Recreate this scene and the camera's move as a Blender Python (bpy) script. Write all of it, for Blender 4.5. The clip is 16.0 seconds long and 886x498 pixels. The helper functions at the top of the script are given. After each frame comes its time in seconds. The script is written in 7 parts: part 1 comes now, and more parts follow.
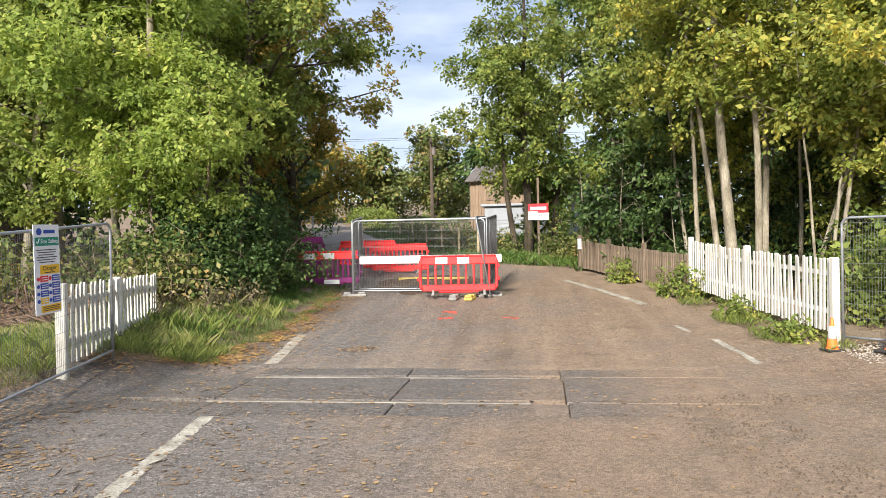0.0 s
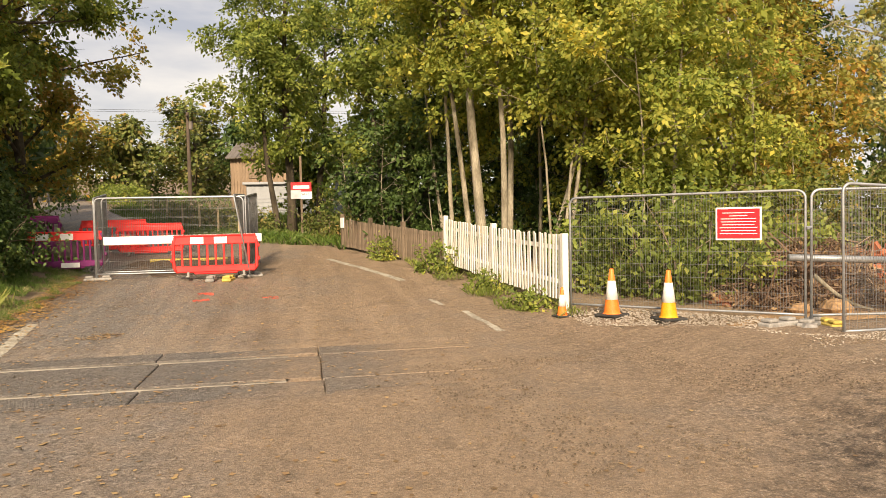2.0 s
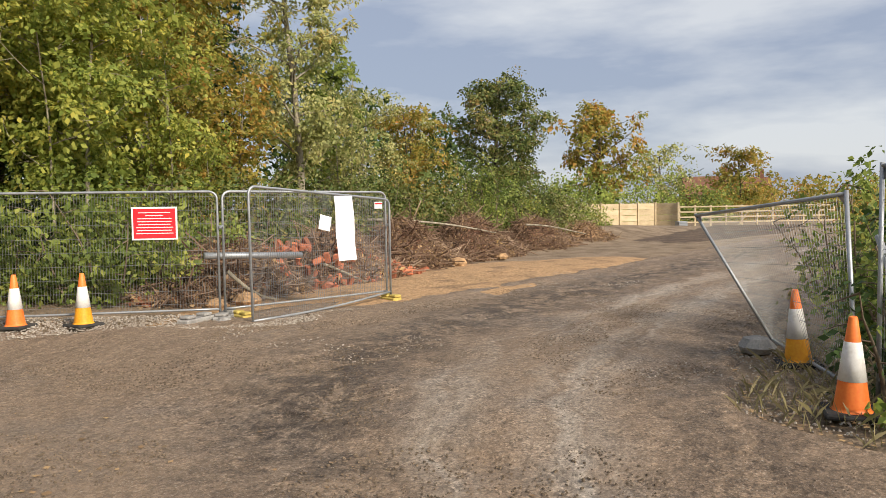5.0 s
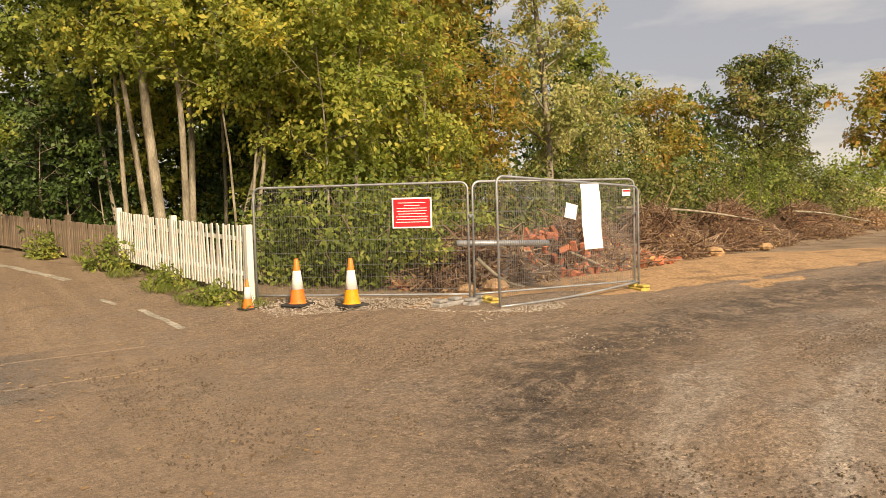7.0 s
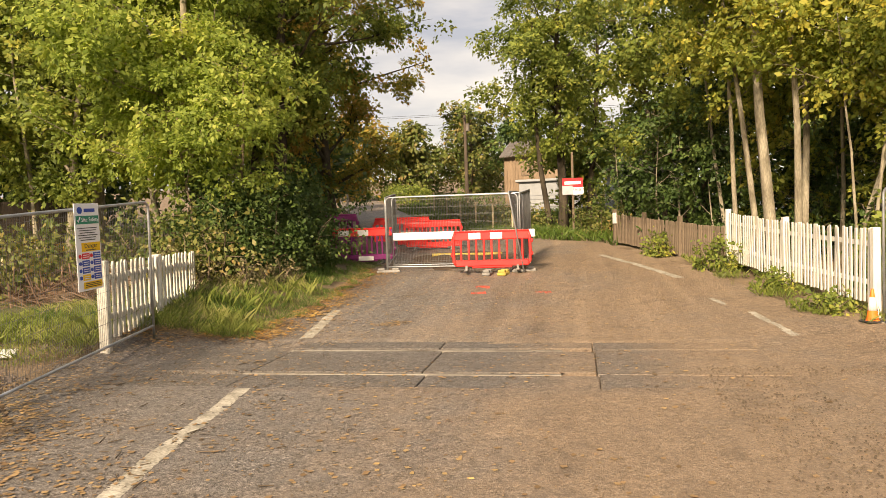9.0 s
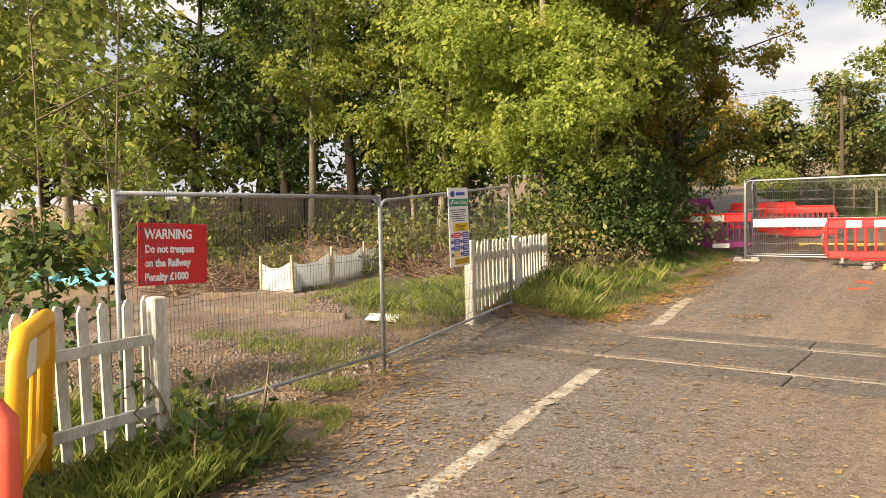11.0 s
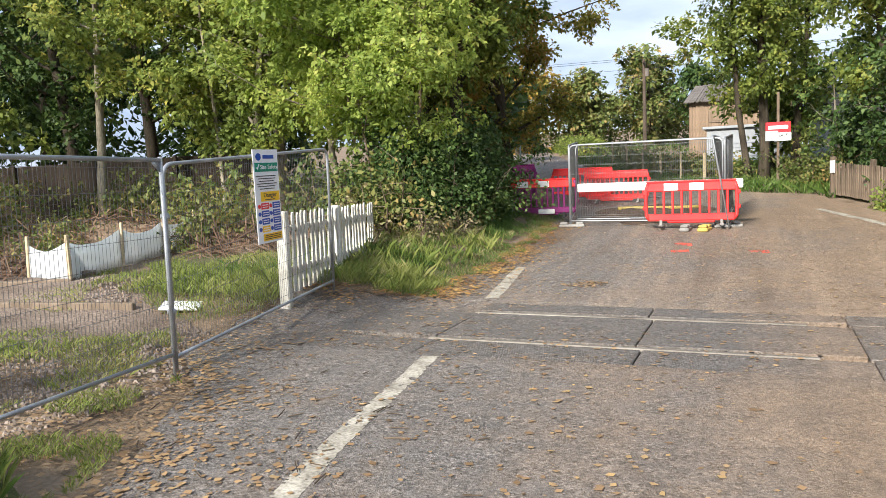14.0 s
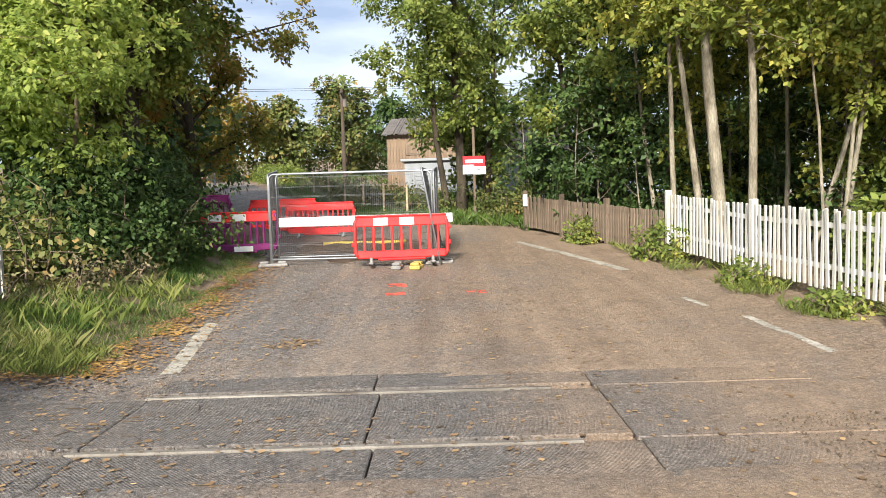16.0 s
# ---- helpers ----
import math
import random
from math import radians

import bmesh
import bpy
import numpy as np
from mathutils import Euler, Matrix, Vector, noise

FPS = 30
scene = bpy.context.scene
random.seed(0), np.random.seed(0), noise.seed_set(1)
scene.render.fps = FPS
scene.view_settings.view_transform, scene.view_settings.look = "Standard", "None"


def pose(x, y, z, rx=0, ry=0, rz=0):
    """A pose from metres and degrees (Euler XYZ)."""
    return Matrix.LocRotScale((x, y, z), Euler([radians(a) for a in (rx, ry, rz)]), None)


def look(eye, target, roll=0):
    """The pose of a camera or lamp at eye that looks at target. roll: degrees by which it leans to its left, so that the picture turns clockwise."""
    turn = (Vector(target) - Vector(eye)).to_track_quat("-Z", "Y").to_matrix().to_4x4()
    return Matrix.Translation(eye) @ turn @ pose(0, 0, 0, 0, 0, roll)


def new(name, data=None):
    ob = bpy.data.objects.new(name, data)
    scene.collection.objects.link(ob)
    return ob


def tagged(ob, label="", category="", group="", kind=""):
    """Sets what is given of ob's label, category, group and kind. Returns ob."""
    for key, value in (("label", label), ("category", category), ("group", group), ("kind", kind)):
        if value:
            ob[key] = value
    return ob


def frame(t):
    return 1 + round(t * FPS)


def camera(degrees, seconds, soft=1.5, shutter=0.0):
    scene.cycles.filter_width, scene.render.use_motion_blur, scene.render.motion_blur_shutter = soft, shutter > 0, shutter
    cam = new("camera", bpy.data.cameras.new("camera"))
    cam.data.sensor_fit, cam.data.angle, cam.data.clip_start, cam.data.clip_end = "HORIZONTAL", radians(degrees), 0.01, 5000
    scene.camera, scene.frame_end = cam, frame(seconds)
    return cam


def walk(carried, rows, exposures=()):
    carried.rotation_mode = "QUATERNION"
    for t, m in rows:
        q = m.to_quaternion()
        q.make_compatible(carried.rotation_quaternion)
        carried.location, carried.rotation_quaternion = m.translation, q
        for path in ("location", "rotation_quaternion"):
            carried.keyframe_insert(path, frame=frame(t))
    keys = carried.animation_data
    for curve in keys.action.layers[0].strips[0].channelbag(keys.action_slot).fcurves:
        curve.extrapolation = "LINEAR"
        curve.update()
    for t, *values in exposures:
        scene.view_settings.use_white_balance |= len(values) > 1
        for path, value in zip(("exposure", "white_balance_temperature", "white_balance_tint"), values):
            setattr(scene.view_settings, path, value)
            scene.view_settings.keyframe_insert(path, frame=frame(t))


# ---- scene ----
cam = camera(62.0, 16.0, soft=0.6)
PATH = [
    (0, (-0.996, -0.949, 1.854), (-1.227, 1.037, 1.836), -1.2),
    (0.5, (-0.981, -0.955, 1.838), (-1.148, 1.038, 1.797), -1.2),
    (1, (-0.945, -0.978, 1.833), (-0.972, 1.021, 1.768), -1.0),
    (1.5, (-0.895, -0.987, 1.823), (-0.741, 1.006, 1.746), -1.2),
    (2, (-0.852, -1.021, 1.828), (-0.462, 0.939, 1.741), -1.3),
    (2.5, (-0.798, -1.007, 1.807), (-0.147, 0.882, 1.718), -1.3),
    (3, (-0.744, -1.027, 1.789), (0.132, 0.768, 1.68), -1.3),
    (3.5, (-0.75, -1.072, 1.797), (0.345, 0.597, 1.672), -1.4),
    (4, (-0.736, -1.074, 1.794), (0.546, 0.457, 1.675), -1.3),
    (4.2, (-0.76, -1.04, 1.802), (0.595, 0.425, 1.686), -1.2),
    (4.62, (-0.758, -1.041, 1.802), (0.744, 0.275, 1.689), -1.06),
    (5.04, (-0.748, -1.057, 1.801), (0.875, 0.106, 1.689), -0.81),
    (5.46, (-0.735, -1.079, 1.799), (0.957, -0.018, 1.688), -0.57),
    (5.88, (-0.723, -1.099, 1.798), (0.966, -0.034, 1.686), -0.43),
    (6.3, (-0.717, -1.108, 1.797), (0.863, 0.113, 1.684), -0.5),
    (6.5, (-0.715, -1.108, 1.797), (0.773, 0.223, 1.682), -0.7),
    (7, (-0.714, -1.108, 1.797), (0.421, 0.533, 1.668), -1.6),
    (7.5, (-0.736, -1.018, 1.829), (-0.01, 0.841, 1.702), -2.2),
    (8, (-0.793, -1.003, 1.821), (-0.436, 0.962, 1.718), -1.9),
    (8.5, (-0.847, -0.976, 1.811), (-0.847, 1.022, 1.73), -1.5),
    (9, (-0.919, -0.978, 1.81), (-1.248, 0.993, 1.733), -1.9),
    (9.5, (-0.965, -0.969, 1.804), (-1.551, 0.941, 1.723), -2.5),
    (10, (-1.008, -1.003, 1.797), (-1.807, 0.828, 1.712), -1.9),
    (10.2, (-1.026, -1.009, 1.794), (-1.913, 0.781, 1.705), -1.7),
    (10.62, (-1.034, -1.015, 1.791), (-2.084, 0.686, 1.701), -1.5),
    (11.04, (-1.031, -1.007, 1.789), (-2.209, 0.607, 1.699), -1.38),
    (11.46, (-1.029, -0.985, 1.786), (-2.291, 0.563, 1.697), -1.36),
    (11.88, (-1.039, -0.949, 1.781), (-2.334, 0.573, 1.695), -1.46),
    (12.3, (-1.076, -0.898, 1.774), (-2.337, 0.652, 1.692), -1.7),
    (12.5, (-1.127, -0.842, 1.766), (-2.354, 0.735, 1.688), -2.0),
    (13, (-1.283, -0.607, 1.74), (-2.364, 1.072, 1.63), -2.6),
    (13.5, (-1.431, -0.236, 1.739), (-2.391, 1.511, 1.569), -2.7),
    (14, (-1.631, 0.15, 1.734), (-2.39, 1.991, 1.549), -2.2),
    (14.5, (-1.83, 0.58, 1.755), (-2.356, 2.5, 1.567), -2.2),
    (15, (-1.922, 1.069, 1.798), (-2.283, 3.025, 1.586), -1.7),
    (15.5, (-2.033, 1.574, 1.824), (-2.188, 3.56, 1.644), -1.7),
    (16, (-2.075, 2.106, 1.828), (-2.052, 4.101, 1.692), -1.8),
]
EXPOSURES = [(0, 0.8, 6400, 11), (1.5, 0.75, 6600, 12), (2.2, 0.55, 9200, 16), (3.2, 0.47, 9000, 15), (3.6, 0.42, 7300, 12), (4.1, 0.35, 6900, 11), (6.3, 0.2, 7600, 14), (7.0, 0.35, 9200, 16), (10.2, 0.75, 9200, 16), (12.3, 0.85, 6700, 12), (14.5, 0.8, 6300, 10), (16, 0.8, 6400, 10)]
walk(cam, [(t, look(eye, target, roll)) for t, eye, target, roll in PATH], EXPOSURES)

# ---- light ----
world = bpy.data.worlds.new("sky")
scene.world = world
world.use_nodes = True
wn, wl = world.node_tree.nodes, world.node_tree.links
SUN_ELEV, SUN_AZ = 31.0, 192.0      # azimuth measured clockwise from +y
sky = wn.new("ShaderNodeTexSky")
sky.sky_type = "NISHITA"
sky.sun_disc = False
sky.sun_elevation, sky.sun_rotation = radians(SUN_ELEV), radians(SUN_AZ)
bg = wn["Background"]
wtc, wmap, wcl, wramp, wmix = (wn.new("ShaderNode" + n) for n in ("TexCoord", "Mapping", "TexNoise", "ValToRGB", "MixRGB"))
wmap.inputs["Scale"].default_value = (1.1, 1.1, 4.5)
wcl.inputs["Scale"].default_value = 2.2
wcl.inputs["Detail"].default_value = 6
wcl.inputs["Roughness"].default_value = 0.55
wramp.color_ramp.elements[0].position, wramp.color_ramp.elements[1].position = 0.4, 0.63
wramp.color_ramp.elements[0].color, wramp.color_ramp.elements[1].color = (3.7, 4.5, 6.2, 1), (7.4, 8.0, 8.9, 1)
wmix.inputs["Fac"].default_value = 0.8
wl.new(wtc.outputs["Generated"], wmap.inputs["Vector"])
wl.new(wmap.outputs["Vector"], wcl.inputs["Vector"])
wl.new(wcl.outputs["Fac"], wramp.inputs["Fac"])
wl.new(sky.outputs["Color"], wmix.inputs["Color1"])
wl.new(wramp.outputs["Color"], wmix.inputs["Color2"])
wl.new(wmix.outputs["Color"], bg.inputs["Color"])
bg.inputs["Strength"].default_value = 0.085
sun = new("sun", bpy.data.lights.new("sun", "SUN"))
sun.data.energy, sun.data.angle, sun.data.color = 5.0, radians(9), (1.0, 0.93, 0.82)
az, el = radians(SUN_AZ), radians(SUN_ELEV)
sun.matrix_world = look((50 * math.sin(az) * math.cos(el), 50 * math.cos(az) * math.cos(el), 50 * math.sin(el)), (0, 0, 0))


# ---- materials ----
def surf(name, cols, scale=3.0, rough=0.8, metal=0.0, fine=60.0, amount=0.35, bump=0.3, depth=0.01, rand=0.0, stretch=(1, 1, 1), spec=0.4):
    """cols: two or three colours spread by a broad noise; a fine noise gives grain and relief."""
    m = bpy.data.materials.new(name)
    m.use_nodes = True
    n, l = m.node_tree.nodes, m.node_tree.links
    b = n["Principled BSDF"]
    tc, mp = n.new("ShaderNodeTexCoord"), n.new("ShaderNodeMapping")
    mp.inputs["Scale"].default_value = stretch
    l.new(tc.outputs["Object"], mp.inputs["Vector"])
    big, small, ramp, mix = n.new("ShaderNodeTexNoise"), n.new("ShaderNodeTexNoise"), n.new("ShaderNodeValToRGB"), n.new("ShaderNodeMixRGB")
    big.inputs["Scale"].default_value, big.inputs["Detail"].default_value = scale, 6
    small.inputs["Scale"].default_value, small.inputs["Detail"].default_value = fine, 4
    for t in (big, small):
        l.new(mp.outputs["Vector"], t.inputs["Vector"])
    e = ramp.color_ramp.elements
    e[0].position, e[1].position = 0.3, 0.7
    e[0].color, e[1].color = (*cols[0], 1), (*cols[-1], 1)
    if len(cols) == 3:
        e.new(0.5).color = (*cols[1], 1)
    l.new(big.outputs["Fac"], ramp.inputs["Fac"])
    mix.blend_type = "OVERLAY"
    mix.inputs["Fac"].default_value = amount
    l.new(ramp.outputs["Color"], mix.inputs["Color1"])
    l.new(small.outputs["Fac"], mix.inputs["Color2"])
    out = mix.outputs["Color"]
    if rand:
        oi, mr, hs = n.new("ShaderNodeObjectInfo"), n.new("ShaderNodeMapRange"), n.new("ShaderNodeHueSaturation")
        mr.inputs["To Min"].default_value, mr.inputs["To Max"].default_value = 1 - rand, 1 + rand
        l.new(oi.outputs["Random"], mr.inputs["Value"])
        l.new(mr.outputs["Result"], hs.inputs["Value"])
        l.new(out, hs.inputs["Color"])
        out = hs.outputs["Color"]
    l.new(out, b.inputs["Base Color"])
    b.inputs["Roughness"].default_value, b.inputs["Metallic"].default_value = rough, metal
    b.inputs["Specular IOR Level"].default_value = spec
    if bump:
        bp = n.new("ShaderNodeBump")
        bp.inputs["Strength"].default_value, bp.inputs["Distance"].default_value = bump, depth
        l.new(small.outputs["Fac"], bp.inputs["Height"])
        l.new(bp.outputs["Normal"], b.inputs["Normal"])
    return m


def leafy(name, cols, rough=0.55, trans=0.48):
    """Leaves: each takes its colour by chance from cols, broad noise shifts whole boughs; part of the light goes through."""
    m = bpy.data.materials.new(name)
    m.use_nodes = True
    n, l = m.node_tree.nodes, m.node_tree.links
    b, out = n["Principled BSDF"], n["Material Output"]
    geo, tc, noi, add, ramp = (n.new("ShaderNode" + k) for k in ("NewGeometry", "TexCoord", "TexNoise", "Math", "ValToRGB"))
    noi.inputs["Scale"].default_value, noi.inputs["Detail"].default_value = 0.6, 4
    l.new(tc.outputs["Object"], noi.inputs["Vector"])
    sc = n.new("ShaderNodeMath")
    sc.operation, sc.inputs[1].default_value = "MULTIPLY_ADD", 0.5
    l.new(geo.outputs["Random Per Island"], sc.inputs[0])
    mn = n.new("ShaderNodeMath")
    mn.operation, mn.inputs[1].default_value, mn.inputs[2].default_value = "MULTIPLY_ADD", 1.3, -0.42
    l.new(noi.outputs["Fac"], mn.inputs[0])
    l.new(mn.outputs[0], sc.inputs[2])
    e = ramp.color_ramp.elements
    e[0].position, e[0].color = 0.0, (*cols[0], 1)
    e[1].position, e[1].color = 1.0, (*cols[-1], 1)
    for i, c in enumerate(cols[1:-1]):
        e.new((i + 1) / (len(cols) - 1)).color = (*c, 1)
    l.new(sc.outputs[0], ramp.inputs["Fac"])
    l.new(ramp.outputs["Color"], b.inputs["Base Color"])
    b.inputs["Roughness"].default_value = rough
    b.inputs["Specular IOR Level"].default_value = 0.28
    tr, mx = n.new("ShaderNodeBsdfTranslucent"), n.new("ShaderNodeMixShader")
    l.new(ramp.outputs["Color"], tr.inputs["Color"])
    mx.inputs["Fac"].default_value = trans
    l.new(b.outputs[0], mx.inputs[1])
    l.new(tr.outputs[0], mx.inputs[2])
    l.new(mx.outputs[0], out.inputs["Surface"])
    return m


def muddy(name, dry, mud, pebble, x0, x1, bumpy=0.6, tyre=True, emboss=False, ragged=1.6):
    """Road surface: tarmac that goes over into tracked brown mud from x0 to x1, with wheel marks, grit and pale scrapes."""
    m = bpy.data.materials.new(name)
    m.use_nodes = True
    n, l = m.node_tree.nodes, m.node_tree.links
    b = n["Principled BSDF"]

    def node(kind, **kw):
        q = n.new("ShaderNode" + kind)
        for k, v in kw.items():
            q.inputs[k].default_value = v
        return q

    def mathn(op, a, bb, clamp=False):
        q = n.new("ShaderNodeMath")
        q.operation, q.use_clamp = op, clamp
        for i, v in enumerate((a, bb)):
            if isinstance(v, (int, float)):
                q.inputs[i].default_value = v
            else:
                l.new(v, q.inputs[i])
        return q.outputs[0]

    def mixc(fac, c1, c2, blend="MIX"):
        q = n.new("ShaderNodeMixRGB")
        q.blend_type = blend
        for k, v in (("Fac", fac), ("Color1", c1), ("Color2", c2)):
            if isinstance(v, (int, float)):
                q.inputs[k].default_value = v
            elif isinstance(v, tuple):
                q.inputs[k].default_value = (*v, 1)
            else:
                l.new(v, q.inputs[k])
        return q.outputs["Color"]

    tc, sep = n.new("ShaderNodeTexCoord"), n.new("ShaderNodeSeparateXYZ")
    l.new(tc.outputs["Object"], sep.inputs[0])

    def noi(scale, detail=5, vec=None, dist=0.0, rough=0.55):
        q = node("TexNoise", Scale=scale, Detail=detail, Distortion=dist, Roughness=rough)
        l.new(vec or tc.outputs["Object"], q.inputs["Vector"])
        return q.outputs["Fac"]

    broad, mid, fine, grit = noi(0.35, 4, dist=0.6), noi(2.2, 7, rough=0.65), noi(38, 8, rough=0.7), noi(120, 4)
    mr = node("MapRange", **{"From Min": x0, "From Max": x1})
    l.new(sep.outputs["X"], mr.inputs["Value"])
    mask = mathn("ADD", mr.outputs["Result"], mathn("MULTIPLY", mathn("SUBTRACT", broad, 0.5), ragged))
    mask = mathn("ADD", mask, mathn("MULTIPLY", mathn("SUBTRACT", mid, 0.5), 0.9), True)
    tar = mixc(grit, dry[0], dry[1])
    tar = mixc(mathn("MULTIPLY", mid, 0.28), tar, mud[0])
    mudc = mixc(mid, mud[0], mud[1])
    mudc = mixc(mathn("MULTIPLY", fine, 0.6), mudc, mud[2])
    col = mixc(mask, tar, mudc)
    churn, reg = 0.12, 0.0
    if tyre:
        # streaks along the lane
        mp = n.new("ShaderNodeMapping")
        mp.inputs["Scale"].default_value = (1.5, 0.09, 1)
        mp.inputs["Rotation"].default_value = (0, 0, radians(-10))
        l.new(tc.outputs["Object"], mp.inputs["Vector"])
        st = noi(1.3, 5, mp.outputs["Vector"], 0.5)
        lane = node("MapRange", **{"From Min": 4.5, "From Max": 1.0})
        l.new(sep.outputs["X"], lane.inputs["Value"])
        far = node("MapRange", **{"From Min": 4.0, "From Max": 11.0})
        l.new(sep.outputs["Y"], far.inputs["Value"])
        amt = mathn("MULTIPLY", lane.outputs["Result"], far.outputs["Result"])
        col = mixc(mathn("MULTIPLY", mathn("MULTIPLY", mathn("SUBTRACT", st, 0.5), 4.0, True), mathn("MULTIPLY", amt, 0.55)), col, mud[2])
        col = mixc(mathn("MULTIPLY", mathn("MULTIPLY", mathn("SUBTRACT", 0.47, st), 6.0, True), mathn("MULTIPLY", amt, 0.5)), col, mud[1])
        # wheel ruts that swing round the corner into the site track: v is the distance from the inner rut
        curve = mathn("MULTIPLY", mathn("POWER", math.e, mathn("MULTIPLY", mathn("SUBTRACT", sep.outputs["X"], 2.5), -0.4)), 2.6)
        v = mathn("ADD", mathn("SUBTRACT", sep.outputs["Y"], 2.7), curve)
        v = mathn("ADD", v, mathn("MULTIPLY", mathn("SUBTRACT", noi(0.8, 4), 0.5), 1.1))
        cx = n.new("ShaderNodeCombineXYZ")
        l.new(mathn("MULTIPLY", sep.outputs["X"], 0.13), cx.inputs[0])
        l.new(mathn("MULTIPLY", v, 1.9), cx.inputs[1])
        rut = noi(1.5, 6, cx.outputs[0], 0.3, 0.62)
        reg = node("MapRange", **{"From Min": 1.4, "From Max": 3.2})
        l.new(sep.outputs["X"], reg.inputs["Value"])
        reg = reg.outputs["Result"]

        def band(mid_, half):
            return mathn("SUBTRACT", 1.0, mathn("DIVIDE", mathn("ABSOLUTE", mathn("SUBTRACT", v, mid_), 0), half), True)

        patchy = mathn("MULTIPLY", mathn("SUBTRACT", noi(2.6, 10, dist=0.9, rough=0.74), 0.44), 12.0, True)
        darkb = mathn("MULTIPLY", mathn("MAXIMUM", band(2.6, 1.5), mathn("MULTIPLY", band(-1.2, 0.9), 0.6)), patchy)
        churn = mathn("ADD", mathn("MULTIPLY", mathn("MULTIPLY", reg, darkb), 0.85), mathn("ADD", mathn("MULTIPLY", reg, 0.22), 0.1))
        col = mixc(mathn("MULTIPLY", mathn("MULTIPLY", reg, mathn("MULTIPLY", mathn("SUBTRACT", rut, 0.48), 5.0, True)), 0.5), col, mud[2])
        col = mixc(mathn("MULTIPLY", mathn("MULTIPLY", reg, darkb), 0.85), col, mud[3])
        grey = mathn("MAXIMUM", band(0.0, 0.55), mathn("MULTIPLY", band(1.15, 0.5), 0.7))
        grey = mathn("MULTIPLY", mathn("MULTIPLY", grey, reg), mathn("MULTIPLY", mathn("SUBTRACT", 0.62, rut), 4.0, True))
        col = mixc(mathn("MULTIPLY", grey, 0.8), col, pebble)
    wet = mathn("MULTIPLY", mathn("SUBTRACT", noi(0.9, 7, dist=1.2, rough=0.68), 0.56), 7.0, True)
    col = mixc(mathn("MULTIPLY", wet, 0.32), col, mud[3])
    vor = node("TexVoronoi", Scale=38.0)
    l.new(tc.outputs["Object"], vor.inputs["Vector"])
    spots = mathn("MULTIPLY", mathn("LESS_THAN", vor.outputs["Distance"], 0.22), mathn("MULTIPLY", mathn("SUBTRACT", mid, 0.42), 5.0, True))
    col = mixc(mathn("MULTIPLY", spots, 0.5), col, pebble)
    clod = mathn("MULTIPLY", mathn("MULTIPLY", mathn("SUBTRACT", noi(7, 9, dist=0.4, rough=0.78), 0.53), 9.0, True), churn)
    col = mixc(mathn("MULTIPLY", clod, 0.95), col, mud[3])
    speck = mathn("MULTIPLY", mathn("SUBTRACT", noi(33, 7, rough=0.85), 0.53), 10.0, True)
    speck = mathn("MULTIPLY", speck, mathn("ADD", mathn("MULTIPLY", mathn("SUBTRACT", 1.0, mask), 0.65), 0.5))
    col = mixc(mathn("MULTIPLY", speck, 0.9), col, mud[3])
    light = mathn("MULTIPLY", mathn("SUBTRACT", noi(58, 4, rough=0.8), 0.57), 9.0, True)
    col = mixc(mathn("MULTIPLY", light, 0.7), col, pebble)
    for sc_, dist_, lo, amount in ((13, 0.5, 0.36, 0.5), (48, 0.0, 0.36, 0.55)):
        g_ = node("MapRange", **{"From Min": lo, "From Max": 1.0 - lo, "To Min": 0.12, "To Max": 0.88})
        l.new(noi(sc_, 8, None, dist_, 0.78), g_.inputs["Value"])
        col = mixc(mathn("MULTIPLY", mathn("ADD", churn, 0.55, True), amount), col, g_.outputs["Result"], "OVERLAY")
    bare = mathn("ADD", mathn("MULTIPLY", mathn("SUBTRACT", 1.0, mask), 0.7), mathn("ADD", mathn("MULTIPLY", reg, 0.5), 0.15), True)
    for sc_, amount in ((62.0, 0.6), (27.0, 0.42)):
        chip = node("TexVoronoi", Scale=sc_)
        l.new(tc.outputs["Object"], chip.inputs["Vector"])
        tone = n.new("ShaderNodeSeparateColor")
        l.new(chip.outputs["Color"], tone.inputs[0])
        g_ = node("MapRange", **{"To Min": 0.08, "To Max": 0.92})
        l.new(mathn("POWER", tone.outputs[0], 1.15), g_.inputs["Value"])
        part_ = mathn("MULTIPLY", mathn("SUBTRACT", noi(3.1, 5, rough=0.7), 0.36), 5.0, True)
        col = mixc(mathn("MULTIPLY", mathn("MULTIPLY", part_, bare), amount), col, g_.outputs["Result"], "OVERLAY")
    l.new(col, b.inputs["Base Color"])
    rr = node("MapRange", **{"To Min": 0.55, "To Max": 0.95})
    l.new(mid, rr.inputs["Value"])
    l.new(rr.outputs["Result"], b.inputs["Roughness"])
    b.inputs["Specular IOR Level"].default_value = 0.35
    h = mathn("ADD", mathn("MULTIPLY", fine, 1.0), mathn("MULTIPLY", grit, 0.4))
    h = mathn("ADD", h, mathn("MULTIPLY", clod, 0.5))
    if emboss:
        wv = node("TexWave", Scale=21.0, Distortion=0.0)
        wv.wave_type, wv.bands_direction = "BANDS", "DIAGONAL"
        l.new(tc.outputs["Object"], wv.inputs["Vector"])
        h = mathn("ADD", h, mathn("MULTIPLY", wv.outputs["Fac"], 0.22))
    bp = node("Bump", Strength=bumpy, Distance=0.05)
    l.new(h, bp.inputs["Height"])
    l.new(bp.outputs["Normal"], b.inputs["Normal"])
    return m


